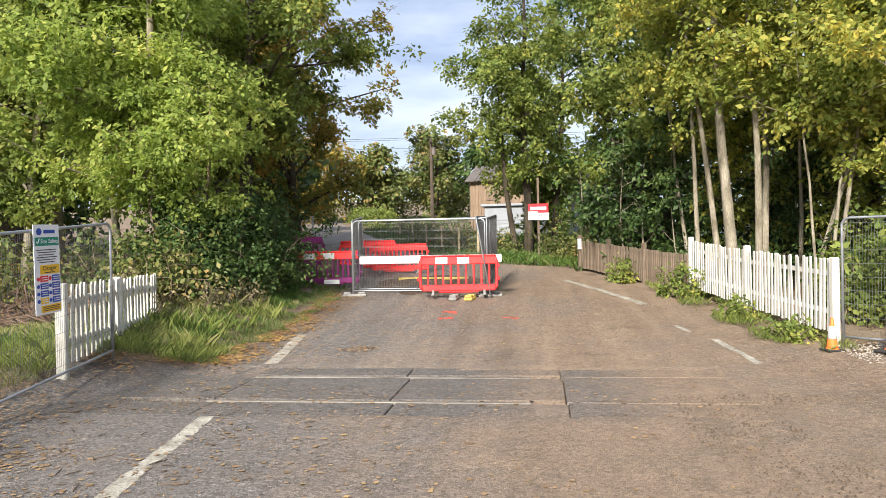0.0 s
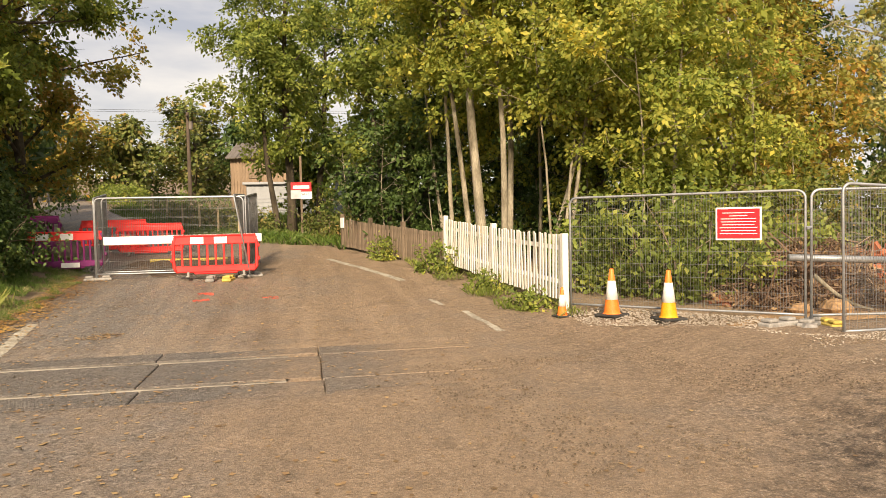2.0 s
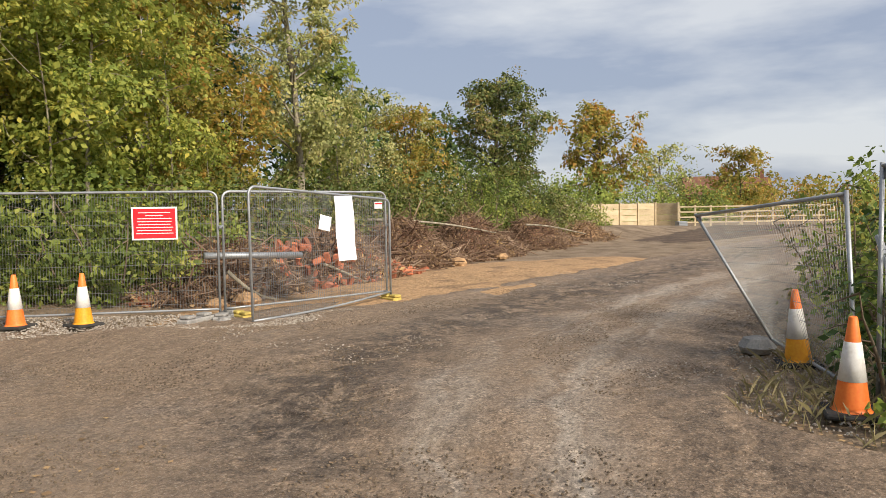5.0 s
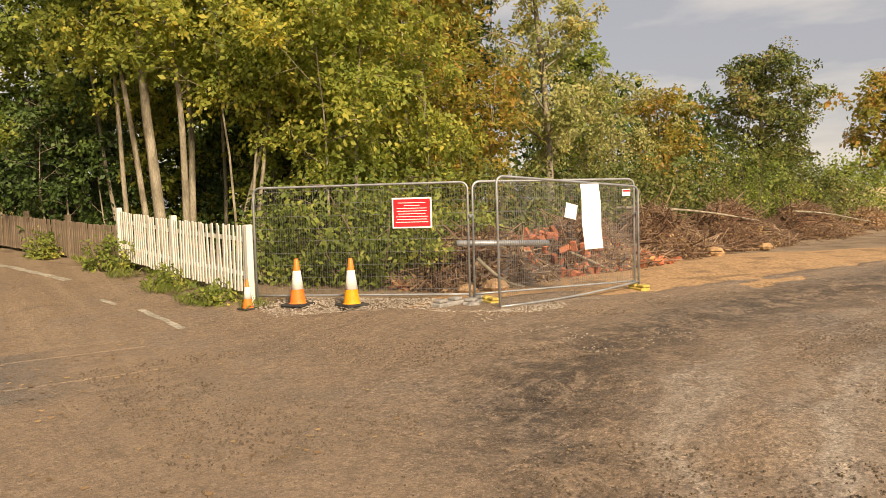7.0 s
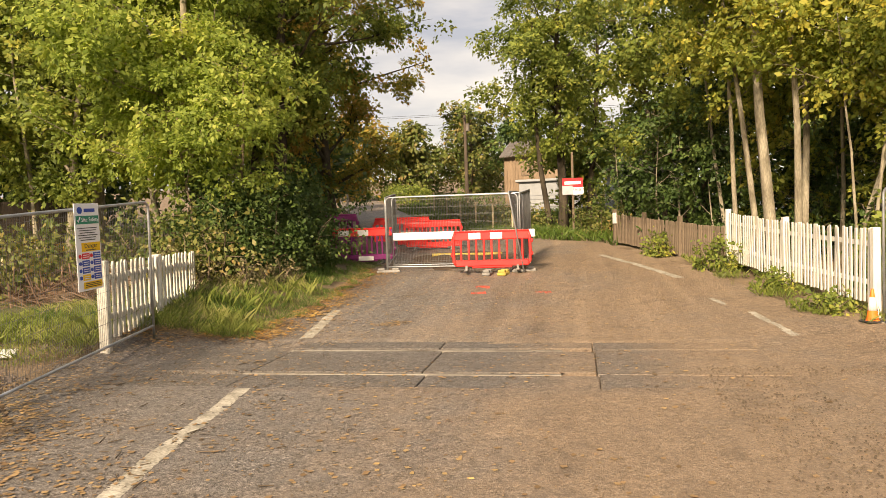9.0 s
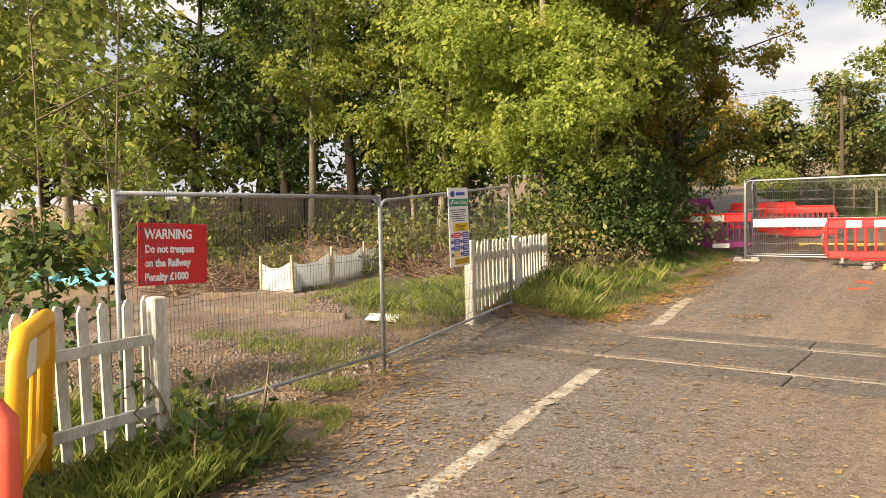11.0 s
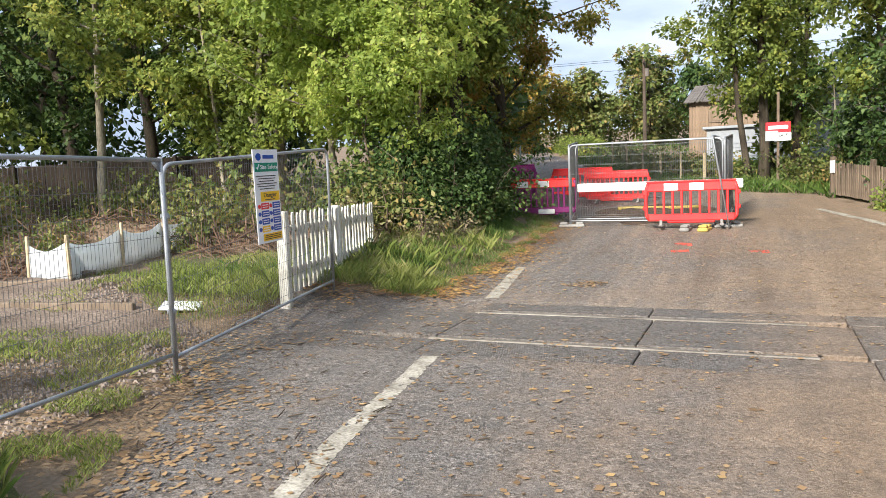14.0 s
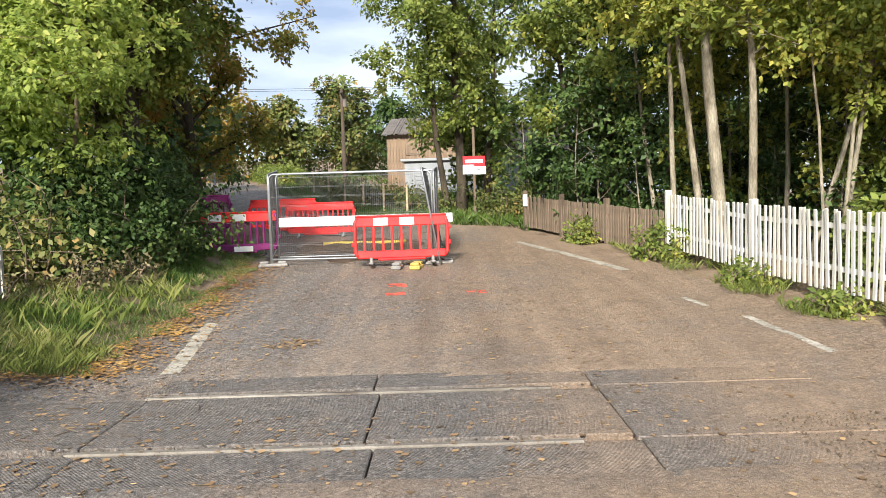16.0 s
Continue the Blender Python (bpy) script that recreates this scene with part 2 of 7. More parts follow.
MUD = ((0.232, 0.163, 0.107), (0.405, 0.295, 0.203), (0.15, 0.103, 0.07), (0.045, 0.033, 0.025))
M_road = muddy("tarmac_and_mud", ((0.085, 0.078, 0.073), (0.3, 0.28, 0.262)), MUD, (0.44, 0.39, 0.33), -4.4, -0.4)
M_panel = muddy("worn_rubber", ((0.07, 0.066, 0.062), (0.21, 0.2, 0.19)), MUD, (0.36, 0.32, 0.28), 1.6, 2.6, 0.5, False, True, 0.9)
M_halfpanel = muddy("half_muddy_rubber", ((0.07, 0.066, 0.062), (0.21, 0.2, 0.19)), MUD, (0.36, 0.32, 0.28), -0.3, 1.3, 0.5, False, True, 0.9)
M_mudpanel = muddy("muddy_rubber", ((0.07, 0.066, 0.062), (0.21, 0.2, 0.19)), MUD, (0.36, 0.32, 0.28), -1.3, 0.3, 0.5, False, True, 0.9)
M_soil = surf("leafy_soil", ((0.13, 0.09, 0.058), (0.22, 0.16, 0.105), (0.28, 0.21, 0.145)), 1.2, 0.95, 0, 22, 0.6, 0.9, 0.04)
M_redsoil = surf("red_brown_soil", ((0.11, 0.055, 0.034), (0.2, 0.1, 0.06), (0.14, 0.095, 0.06)), 1.2, 0.95, 0, 20, 0.7, 0.9, 0.06)
M_turf = surf("turf_soil", ((0.05, 0.06, 0.02), (0.09, 0.1, 0.03), (0.12, 0.1, 0.05)), 0.8, 0.95, 0, 30, 0.5, 0.8, 0.04)
M_sand = surf("sandy_soil", ((0.2, 0.125, 0.07), (0.42, 0.26, 0.135), (0.3, 0.19, 0.1)), 1.1, 0.95, 0, 14, 0.85, 0.9, 0.05)
M_ballast = surf("ballast", ((0.13, 0.095, 0.07), (0.25, 0.195, 0.155)), 1.5, 0.95, 0, 24, 0.9, 1.0, 0.05)
M_darksoil = surf("dark_soil", ((0.06, 0.04, 0.027), (0.14, 0.095, 0.065)), 1.6, 0.95, 0, 7, 0.6, 1.0, 0.08)
M_line = surf("worn_road_paint", ((0.24, 0.215, 0.17), (0.46, 0.425, 0.355)), 6, 0.8, 0, 40, 0.9, 0.4, 0.01)
M_rail = surf("rail_steel", ((0.12, 0.1, 0.08), (0.34, 0.31, 0.26)), 1.6, 0.6, 0.3, 60, 0.5, 0.2)
M_galv = surf("galvanised_steel", ((0.3, 0.32, 0.34), (0.44, 0.46, 0.48)), 5, 0.5, 0.65, 70, 0.3, 0.1)
M_wire = surf("wire_steel", ((0.14, 0.145, 0.15), (0.24, 0.245, 0.25)), 5, 0.55, 0.5, 70, 0.2, 0)
M_red = surf("red_plastic", ((0.72, 0.025, 0.03), (0.8, 0.05, 0.045)), 3, 0.45, 0, 50, 0.15, 0.1)
M_purple = surf("purple_plastic", ((0.16, 0.014, 0.1), (0.24, 0.025, 0.16)), 3, 0.5, 0, 50, 0.25, 0.1)
M_white_board = surf("reflective_white", ((0.72, 0.72, 0.7), (0.82, 0.82, 0.8)), 4, 0.4, 0, 50, 0.15, 0.05)
M_yellow = surf("yellow_plastic", ((0.75, 0.36, 0.02), (0.82, 0.43, 0.04)), 3, 0.45, 0, 50, 0.2, 0.1)
M_coral = surf("faded_red_plastic", ((0.75, 0.1, 0.06), (0.85, 0.16, 0.1)), 3, 0.5, 0, 50, 0.2, 0.1)
M_orange = surf("cone_orange", ((0.82, 0.17, 0.03), (0.9, 0.24, 0.05)), 5, 0.5, 0, 40, 0.3, 0.1)
M_amber = surf("cone_amber", ((0.75, 0.3, 0.02), (0.82, 0.38, 0.03)), 5, 0.5, 0, 40, 0.3, 0.1)
M_sleeve = surf("cone_sleeve", ((0.6, 0.58, 0.54), (0.8, 0.79, 0.76)), 8, 0.5, 0, 40, 0.4, 0.05)
M_rubber = surf("black_rubber", ((0.02, 0.02, 0.02), (0.05, 0.048, 0.045)), 6, 0.8, 0, 40, 0.4, 0.2)
M_block = surf("grey_block", ((0.2, 0.19, 0.18), (0.33, 0.32, 0.3)), 6, 0.9, 0, 40, 0.5, 0.4)
M_yblock = surf("yellow_block", ((0.4, 0.3, 0.08), (0.6, 0.46, 0.12)), 6, 0.8, 0, 40, 0.4, 0.3)
M_picket = surf("white_fence_paint", ((0.62, 0.6, 0.52), (0.8, 0.79, 0.74)), 5, 0.65, 0, 55, 0.35, 0.25, rand=0.08, stretch=(1, 1, 0.3))
M_oldwhite = surf("weathered_white_paint", ((0.44, 0.42, 0.35), (0.7, 0.68, 0.62)), 7, 0.75, 0, 50, 0.6, 0.4, rand=0.12, stretch=(1, 1, 0.3))
M_oldwood = surf("grey_brown_wood", ((0.13, 0.095, 0.065), (0.26, 0.2, 0.145)), 5, 0.85, 0, 45, 0.5, 0.5, rand=0.2, stretch=(1, 1, 0.2))
M_newwood = surf("pale_timber", ((0.42, 0.33, 0.2), (0.55, 0.45, 0.3)), 3, 0.8, 0, 30, 0.4, 0.3, rand=0.08, stretch=(0.4, 0.4, 1))
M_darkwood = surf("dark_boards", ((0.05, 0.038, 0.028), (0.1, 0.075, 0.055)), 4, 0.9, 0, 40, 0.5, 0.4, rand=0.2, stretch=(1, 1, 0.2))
M_clad = surf("timber_cladding", ((0.18, 0.125, 0.08), (0.28, 0.2, 0.135)), 4, 0.8, 0, 30, 0.4, 0.3, rand=0.15, stretch=(1, 1, 0.15))
M_roof = surf("grey_sheet_roof", ((0.1, 0.085, 0.072), (0.19, 0.165, 0.145)), 2, 0.8, 0, 40, 0.4, 0.3)
M_render = surf("white_render", ((0.27, 0.29, 0.31), (0.34, 0.36, 0.38)), 2, 0.7, 0, 40, 0.2, 0.1)
M_bark = surf("pale_bark", ((0.13, 0.11, 0.075), (0.37, 0.33, 0.25)), 5, 0.9, 0, 35, 0.7, 0.7, 0.03, stretch=(1, 1, 0.3))
M_darkbark = surf("dark_bark", ((0.035, 0.028, 0.02), (0.1, 0.08, 0.055)), 5, 0.95, 0, 35, 0.7, 0.8, 0.03, stretch=(1, 1, 0.3))
M_twig = surf("twigs", ((0.1, 0.075, 0.05), (0.26, 0.2, 0.14)), 3, 0.9, 0, 30, 0.6, 0.3)
M_brick = surf("broken_brick", ((0.3, 0.09, 0.045), (0.42, 0.15, 0.08)), 5, 0.9, 0, 40, 0.5, 0.5, rand=0.35)
M_silt = leafy("silt_fabric", ((0.7, 0.73, 0.75), (0.76, 0.79, 0.81), (0.82, 0.84, 0.85)), 0.5, 0.5)
M_net = surf("blue_netting", ((0.06, 0.3, 0.38), (0.16, 0.5, 0.58)), 4, 0.7, 0, 60, 0.5, 0.4)
M_signred = surf("sign_red", ((0.62, 0.02, 0.03), (0.68, 0.03, 0.04)), 2, 0.35, 0, 60, 0.08, 0)
M_signwhite = surf("sign_white", ((0.76, 0.77, 0.78), (0.82, 0.83, 0.84)), 2, 0.4, 0, 60, 0.08, 0)
M_signgreen = surf("sign_green", ((0.0, 0.2, 0.12), (0.0, 0.24, 0.15)), 2, 0.4, 0, 60, 0.08, 0)
M_signyellow = surf("sign_yellow", ((0.8, 0.48, 0.02), (0.84, 0.52, 0.03)), 2, 0.4, 0, 60, 0.08, 0)
M_signblue = surf("sign_blue", ((0.01, 0.06, 0.32), (0.02, 0.08, 0.38)), 2, 0.4, 0, 60, 0.08, 0)
M_ink = surf("sign_ink", ((0.03, 0.03, 0.03), (0.06, 0.06, 0.06)), 2, 0.5, 0, 60, 0.08, 0)
M_house = surf("dull_brick", ((0.15, 0.07, 0.045), (0.22, 0.1, 0.065)), 1.5, 0.9, 0, 12, 0.5, 0.2)
M_stone = surf("stones", ((0.3, 0.27, 0.23), (0.5, 0.46, 0.4)), 5, 0.9, 0, 40, 0.6, 0.3, rand=0.3)
M_spray = surf("red_spray_paint", ((0.6, 0.06, 0.04), (0.72, 0.16, 0.1)), 8, 0.8, 0, 60, 0.5, 0.2)
M_glass = surf("window_glass", ((0.03, 0.035, 0.04), (0.06, 0.065, 0.07)), 1, 0.1, 0, 10, 0.1, 0)

L_lime = leafy("lime_leaves", ((0.101, 0.155, 0.032), (0.250, 0.338, 0.074), (0.459, 0.540, 0.128), (0.756, 0.702, 0.203)), trans=0.58)
L_mid = leafy("green_leaves", ((0.056, 0.092, 0.024), (0.161, 0.221, 0.050), (0.322, 0.378, 0.087), (0.658, 0.560, 0.133)))
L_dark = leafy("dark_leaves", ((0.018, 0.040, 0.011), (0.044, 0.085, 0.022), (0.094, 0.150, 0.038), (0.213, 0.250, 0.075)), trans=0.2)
L_turn = leafy("turning_leaves", ((0.096, 0.132, 0.026), (0.216, 0.228, 0.048), (0.372, 0.312, 0.066), (0.504, 0.300, 0.072), (0.540, 0.204, 0.060)))
L_gold = leafy("yellow_green_leaves", ((0.1, 0.142, 0.03), (0.24, 0.3, 0.06), (0.45, 0.45, 0.1), (0.79, 0.6, 0.1)))
L_pale = leafy("pale_aspen_leaves", ((0.188, 0.225, 0.075), (0.350, 0.375, 0.138), (0.550, 0.525, 0.225), (0.625, 0.425, 0.150)))
L_bramble = leafy("bramble_leaves", ((0.042, 0.072, 0.019), (0.108, 0.150, 0.036), (0.216, 0.216, 0.066), (0.408, 0.240, 0.096)), trans=0.25)
L_fallen = leafy("fallen_leaves", ((0.1, 0.06, 0.032), (0.2, 0.125, 0.065), (0.33, 0.21, 0.11), (0.45, 0.3, 0.15), (0.5, 0.33, 0.1)), trans=0.1)
L_ballast = leafy("ballast_chips", ((0.09, 0.07, 0.055), (0.17, 0.135, 0.11), (0.26, 0.21, 0.175), (0.4, 0.35, 0.3)), rough=0.95, trans=0.0)
L_grass = leafy("grass_blades", ((0.0331, 0.0704, 0.0132), (0.0704, 0.132, 0.0232), (0.124, 0.191, 0.0414), (0.265, 0.274, 0.116)), trans=0.3)
L_meadow = leafy("meadow_grass", ((0.08, 0.11, 0.025), (0.15, 0.2, 0.04), (0.25, 0.27, 0.075), (0.42, 0.37, 0.17)), trans=0.3)
L_dry = leafy("dry_grass", ((0.13, 0.119, 0.054), (0.238, 0.205, 0.0972), (0.367, 0.313, 0.173), (0.194, 0.238, 0.0648)), trans=0.25)
L_twig = leafy("brushwood", ((0.065, 0.038, 0.026), (0.142, 0.087, 0.056), (0.239, 0.158, 0.109), (0.457, 0.348, 0.251)), rough=0.9, trans=0.0)
L_stone = leafy("loose_stones", ((0.16, 0.13, 0.1), (0.26, 0.22, 0.18), (0.38, 0.34, 0.29), (0.5, 0.46, 0.4)), rough=0.9, trans=0.0)

L_litter = leafy("orange_litter", ((0.16, 0.075, 0.028), (0.34, 0.17, 0.05), (0.52, 0.29, 0.07), (0.6, 0.43, 0.14)), trans=0.1)
L_clod = leafy("mud_clods", ((0.05, 0.037, 0.027), (0.1, 0.075, 0.052), (0.17, 0.125, 0.085), (0.26, 0.195, 0.135)), rough=0.95, trans=0.0)


# ---- building tools ----
rng = np.random.default_rng(7)


def smooth(a, b, x):
    t = min(1.0, max(0.0, (x - a) / (b - a)))
    return t * t * (3 - 2 * t)


def ground_z(x, y):
    """Height of the ground: level along the railway, rising up the lane, with low banks at the sides."""
    t = max(0.0, y - 8.5)
    z = 0.062 * (math.sqrt(t * t + 4) - 2) / (1 + math.exp(min(40, (x - 7) / 2.0)))
    z += 0.3 * smooth(-5.9, -7.4, x) * smooth(6.6, 8.6, y) + 0.08 * smooth(-6.6, -8.5, x) * smooth(2.0, 5.0, y)
    z += 0.12 * smooth(3.0, 4.6, x)
    return z


class Geo:
    """Collects vertices and faces for one mesh."""

    def __init__(self):
        self.v, self.f = [], []

    def add(self, verts, faces):
        k = len(self.v)
        self.v += [tuple(p) for p in verts]
        self.f += [tuple(k + i for i in f) for f in faces]
        return self

    def box(self, size, m=None, b=0.0):
        hx, hy, hz = (s / 2 for s in size)
        b = min(b, hx * 0.8, hy * 0.8, hz * 0.8)
        m = m or Matrix()
        if b <= 0:
            vs = [(sx * hx, sy * hy, sz * hz) for sx in (-1, 1) for sy in (-1, 1) for sz in (-1, 1)]
            fs = [(0, 1, 3, 2), (4, 6, 7, 5), (0, 4, 5, 1), (2, 3, 7, 6), (0, 2, 6, 4), (1, 5, 7, 3)]
        else:
            vs, ids = [], {}
            for sx in (-1, 1):
                for sy in (-1, 1):
                    for sz in (-1, 1):
                        for a in range(3):
                            ids[sx, sy, sz, a] = len(vs)
                            vs.append((sx * (hx - (a != 0) * b), sy * (hy - (a != 1) * b), sz * (hz - (a != 2) * b)))
            S = ((-1, -1), (-1, 1), (1, 1), (1, -1))
            fs = []
            for s in (-1, 1):
                fs.append([ids[s, p, q, 0] for p, q in (S if s > 0 else S[::-1])][::-1])
                fs.append([ids[p, s, q, 1] for p, q in (S if s > 0 else S[::-1])])
                fs.append([ids[p, q, s, 2] for p, q in (S if s > 0 else S[::-1])][::-1])
            for p in (-1, 1):
                for q in (-1, 1):
                    for a, mk in ((0, lambda s: (s, p, q)), (1, lambda s: (p, s, q)), (2, lambda s: (p, q, s))):
                        o = [i for i in range(3) if i != a]
                        f = [ids[(*mk(-1), o[0])], ids[(*mk(1), o[0])], ids[(*mk(1), o[1])], ids[(*mk(-1), o[1])]]
                        fs.append(f)
                    for s in (-1, 1):
                        fs.append([ids[p, q, s, 0], ids[p, q, s, 1], ids[p, q, s, 2]])
        return self.add([m @ Vector(p) for p in vs], fs)

    def tube(self, pts, r, seg=8, closed=False, cap=True):
        """A round bar along pts; r is one radius or one for each point."""
        pts = [Vector(p) for p in pts]
        n = len(pts)
        rs = [float(q) for q in r] if isinstance(r, (list, tuple)) else [float(r)] * n
        ref = None
        rings = []
        for i, p in enumerate(pts):
            a, c = pts[(i - 1) % n] if closed or i else p, pts[(i + 1) % n] if closed or i < n - 1 else p
            d = (c - a).normalized()
            if ref is None:
                ref = d.orthogonal().normalized()
            ref = (ref - d * ref.dot(d)).normalized() if (ref - d * ref.dot(d)).length > 1e-6 else d.orthogonal().normalized()
            o = d.cross(ref)
            rings.append([p + rs[i] * (math.cos(2 * math.pi * k / seg) * ref + math.sin(2 * math.pi * k / seg) * o) for k in range(seg)])
        vs = [q for ring in rings for q in ring]
        fs = []
        for i in range(n if closed else n - 1):
            j = (i + 1) % n
            fs += [(i * seg + k, i * seg + (k + 1) % seg, j * seg + (k + 1) % seg, j * seg + k) for k in range(seg)]
        if cap and not closed:
            fs += [tuple(range(seg))[::-1], tuple((n - 1) * seg + k for k in range(seg))]
        return self.add(vs, fs)

    def lathe(self, prof, seg=24, m=None):
        m = m or Matrix()
        vs = [m @ Vector((r * math.cos(2 * math.pi * k / seg), r * math.sin(2 * math.pi * k / seg), z)) for r, z in prof for k in range(seg)]
        fs = [(i * seg + k, i * seg + (k + 1) % seg, (i + 1) * seg + (k + 1) % seg, (i + 1) * seg + k) for i in range(len(prof) - 1) for k in range(seg)]
        return self.add(vs, fs)

    def plank(self, pts, w, h):
        """A squared timber along pts, w across and h high."""
        n = len(pts)
        vs = [(p[0], p[1] + a * w / 2, p[2] + b * h / 2) for p in pts for a, b in ((-1, -1), (1, -1), (1, 1), (-1, 1))]
        fs = [(i * 4 + k, i * 4 + (k + 1) % 4, i * 4 + 4 + (k + 1) % 4, i * 4 + 4 + k) for i in range(n - 1) for k in range(4)]
        return self.add(vs, fs + [(3, 2, 1, 0), tuple(n * 4 - 4 + k for k in range(4))])

    def mesh(self, name, flat=True):
        me = bpy.data.meshes.new(name)
        me.from_pydata(self.v, [], self.f)
        bm = bmesh.new()
        bm.from_mesh(me)
        bmesh.ops.recalc_face_normals(bm, faces=bm.faces)
        bm.to_mesh(me)
        bm.free()
        if not flat:
            me.polygons.foreach_set("use_smooth", [True] * len(me.polygons))
        return me


def part(name, geo, material, parent=None, label="", flat=True):
    """Links one mesh as an object of its own under parent."""
    me = geo if isinstance(geo, bpy.types.Mesh) else geo.mesh(name, flat)
    if material and not me.materials:
        me.materials.append(material)
    ob = new(name, me)
    ob.parent = parent
    return tagged(ob, label) if label else ob


def thing(name, m, label, category, group="", kind=""):
    ob = new(name)
    ob.matrix_world = m
    return tagged(ob, label, category, group, kind)


def quads(name, V, material):
    """A mesh of loose four-cornered faces from an array (n, 4, 3)."""
    n = len(V)
    me = bpy.data.meshes.new(name)
    me.vertices.add(n * 4)
    me.vertices.foreach_set("co", np.asarray(V, dtype=np.float32).reshape(-1))
    me.loops.add(n * 4)
    me.loops.foreach_set("vertex_index", np.arange(n * 4, dtype=np.int32))
    me.polygons.add(n)
    me.polygons.foreach_set("loop_start", np.arange(0, n * 4, 4, dtype=np.int32))
    me.update(calc_edges=True)
    me.materials.append(material)
    return me


def leaves(P, size, up=0.4, wide=0.55, spread=0.35):
    """Folded leaves at the points P: (n, 4, 3)."""
    n = len(P)
    a = rng.normal(size=(n, 3))
    a[:, 2] -= 0.3
    a /= np.linalg.norm(a, axis=1)[:, None]
    q = rng.normal(size=(n, 3))
    q[:, 2] += up * 2
    b = np.cross(a, q)
    b /= np.linalg.norm(b, axis=1)[:, None] + 1e-9
    c = np.cross(a, b)
    s = (size * (1 + spread * rng.normal(size=n)).clip(0.4, 2))[:, None]
    m = P + a * s * 0.5
    return np.stack([P, m + b * s * wide / 2 + c * s * 0.12, P + a * s, m - b * s * wide / 2 + c * s * 0.12], axis=1)


def sprays(C, total, size, flat_up=1.0, reach=2.0, wide=0.6):
    """Leaves set in flat sprays round the twig points C: neighbours share a tilt, so that tops catch light and gaps stay dark."""
    m = len(C)
    k = rng.integers(0, m, total)
    out = (C - C.mean(axis=0)) * np.array([1, 1, 0.3])
    out /= np.linalg.norm(out, axis=1)[:, None] + 1e-6
    nrm = rng.normal(size=(m, 3)) * 0.42 + out * 0.55 + np.array([0, 0, flat_up * 0.75])
    nrm /= np.linalg.norm(nrm, axis=1)[:, None]
    u = np.cross(nrm, rng.normal(size=(m, 3)))
    u /= np.linalg.norm(u, axis=1)[:, None]
    v = np.cross(nrm, u)
    ang, q = rng.uniform(0, 2 * np.pi, total), np.sqrt(rng.random(total))
    rad = (size * reach * rng.uniform(0.6, 1.5, m))[k] * q
    a = u[k] * np.cos(ang)[:, None] + v[k] * (0.7 * np.sin(ang))[:, None]
    P = C[k] + a * rad[:, None] + nrm[k] * (rng.normal(size=total) * size * 0.35)[:, None]
    P[:, 2] -= 0.35 * rad * q
    ax = a + rng.normal(size=(total, 3)) * 0.45 + np.array([0, 0, -0.25])
    ax /= np.linalg.norm(ax, axis=1)[:, None]
    b = np.cross(ax, nrm[k] + rng.normal(size=(total, 3)) * 0.45)
    b /= np.linalg.norm(b, axis=1)[:, None] + 1e-9
    c = np.cross(b, ax)
    s = (size * (1 + 0.3 * rng.normal(size=total)).clip(0.45, 1.8))[:, None]
    mid = P + ax * s * 0.45
    return np.stack([P, mid + b * s * wide / 2 + c * s * 0.1, P + ax * s, mid - b * s * wide / 2 + c * s * 0.1], axis=1)


def blades(P, h, w, lean=0.5):
    """Grass blades rooted at the points P."""
    n = len(P)
    ang = rng.uniform(0, 2 * np.pi, n)
    d = np.stack([np.cos(ang), np.sin(ang), np.zeros(n)], 1)
    s = np.stack([-np.sin(ang), np.cos(ang), np.zeros(n)], 1)
    hh = (np.asarray(h) * rng.uniform(0.4, 1.25, n))[:, None]
    ln = (np.abs(rng.normal(size=n)) * lean)[:, None] * hh
    upv = np.array([0, 0, 1.0])
    mid = P + upv * hh * 0.6 + d * ln * 0.4
    return np.stack([P - s * w / 2, P + s * w / 2, mid + s * w * 0.4, P + upv * hh + d * ln], axis=1)


def bough(rr, p, d, length, r0, n=5, rise=0.15, wob=0.18):
    """A bent, tapered limb: its points and radii."""
    pts, rad = [Vector(p)], [r0]
    d = Vector(d).normalized()
    for i in range(n):
        d = (d + Vector((rr.uniform(-wob, wob), rr.uniform(-wob, wob), rr.uniform(-wob, wob) + rise))).normalized()
        pts.append(pts[-1] + d * length / n)
        rad.append(r0 * (1 - 0.8 * (i + 1) / n))
    return pts, rad


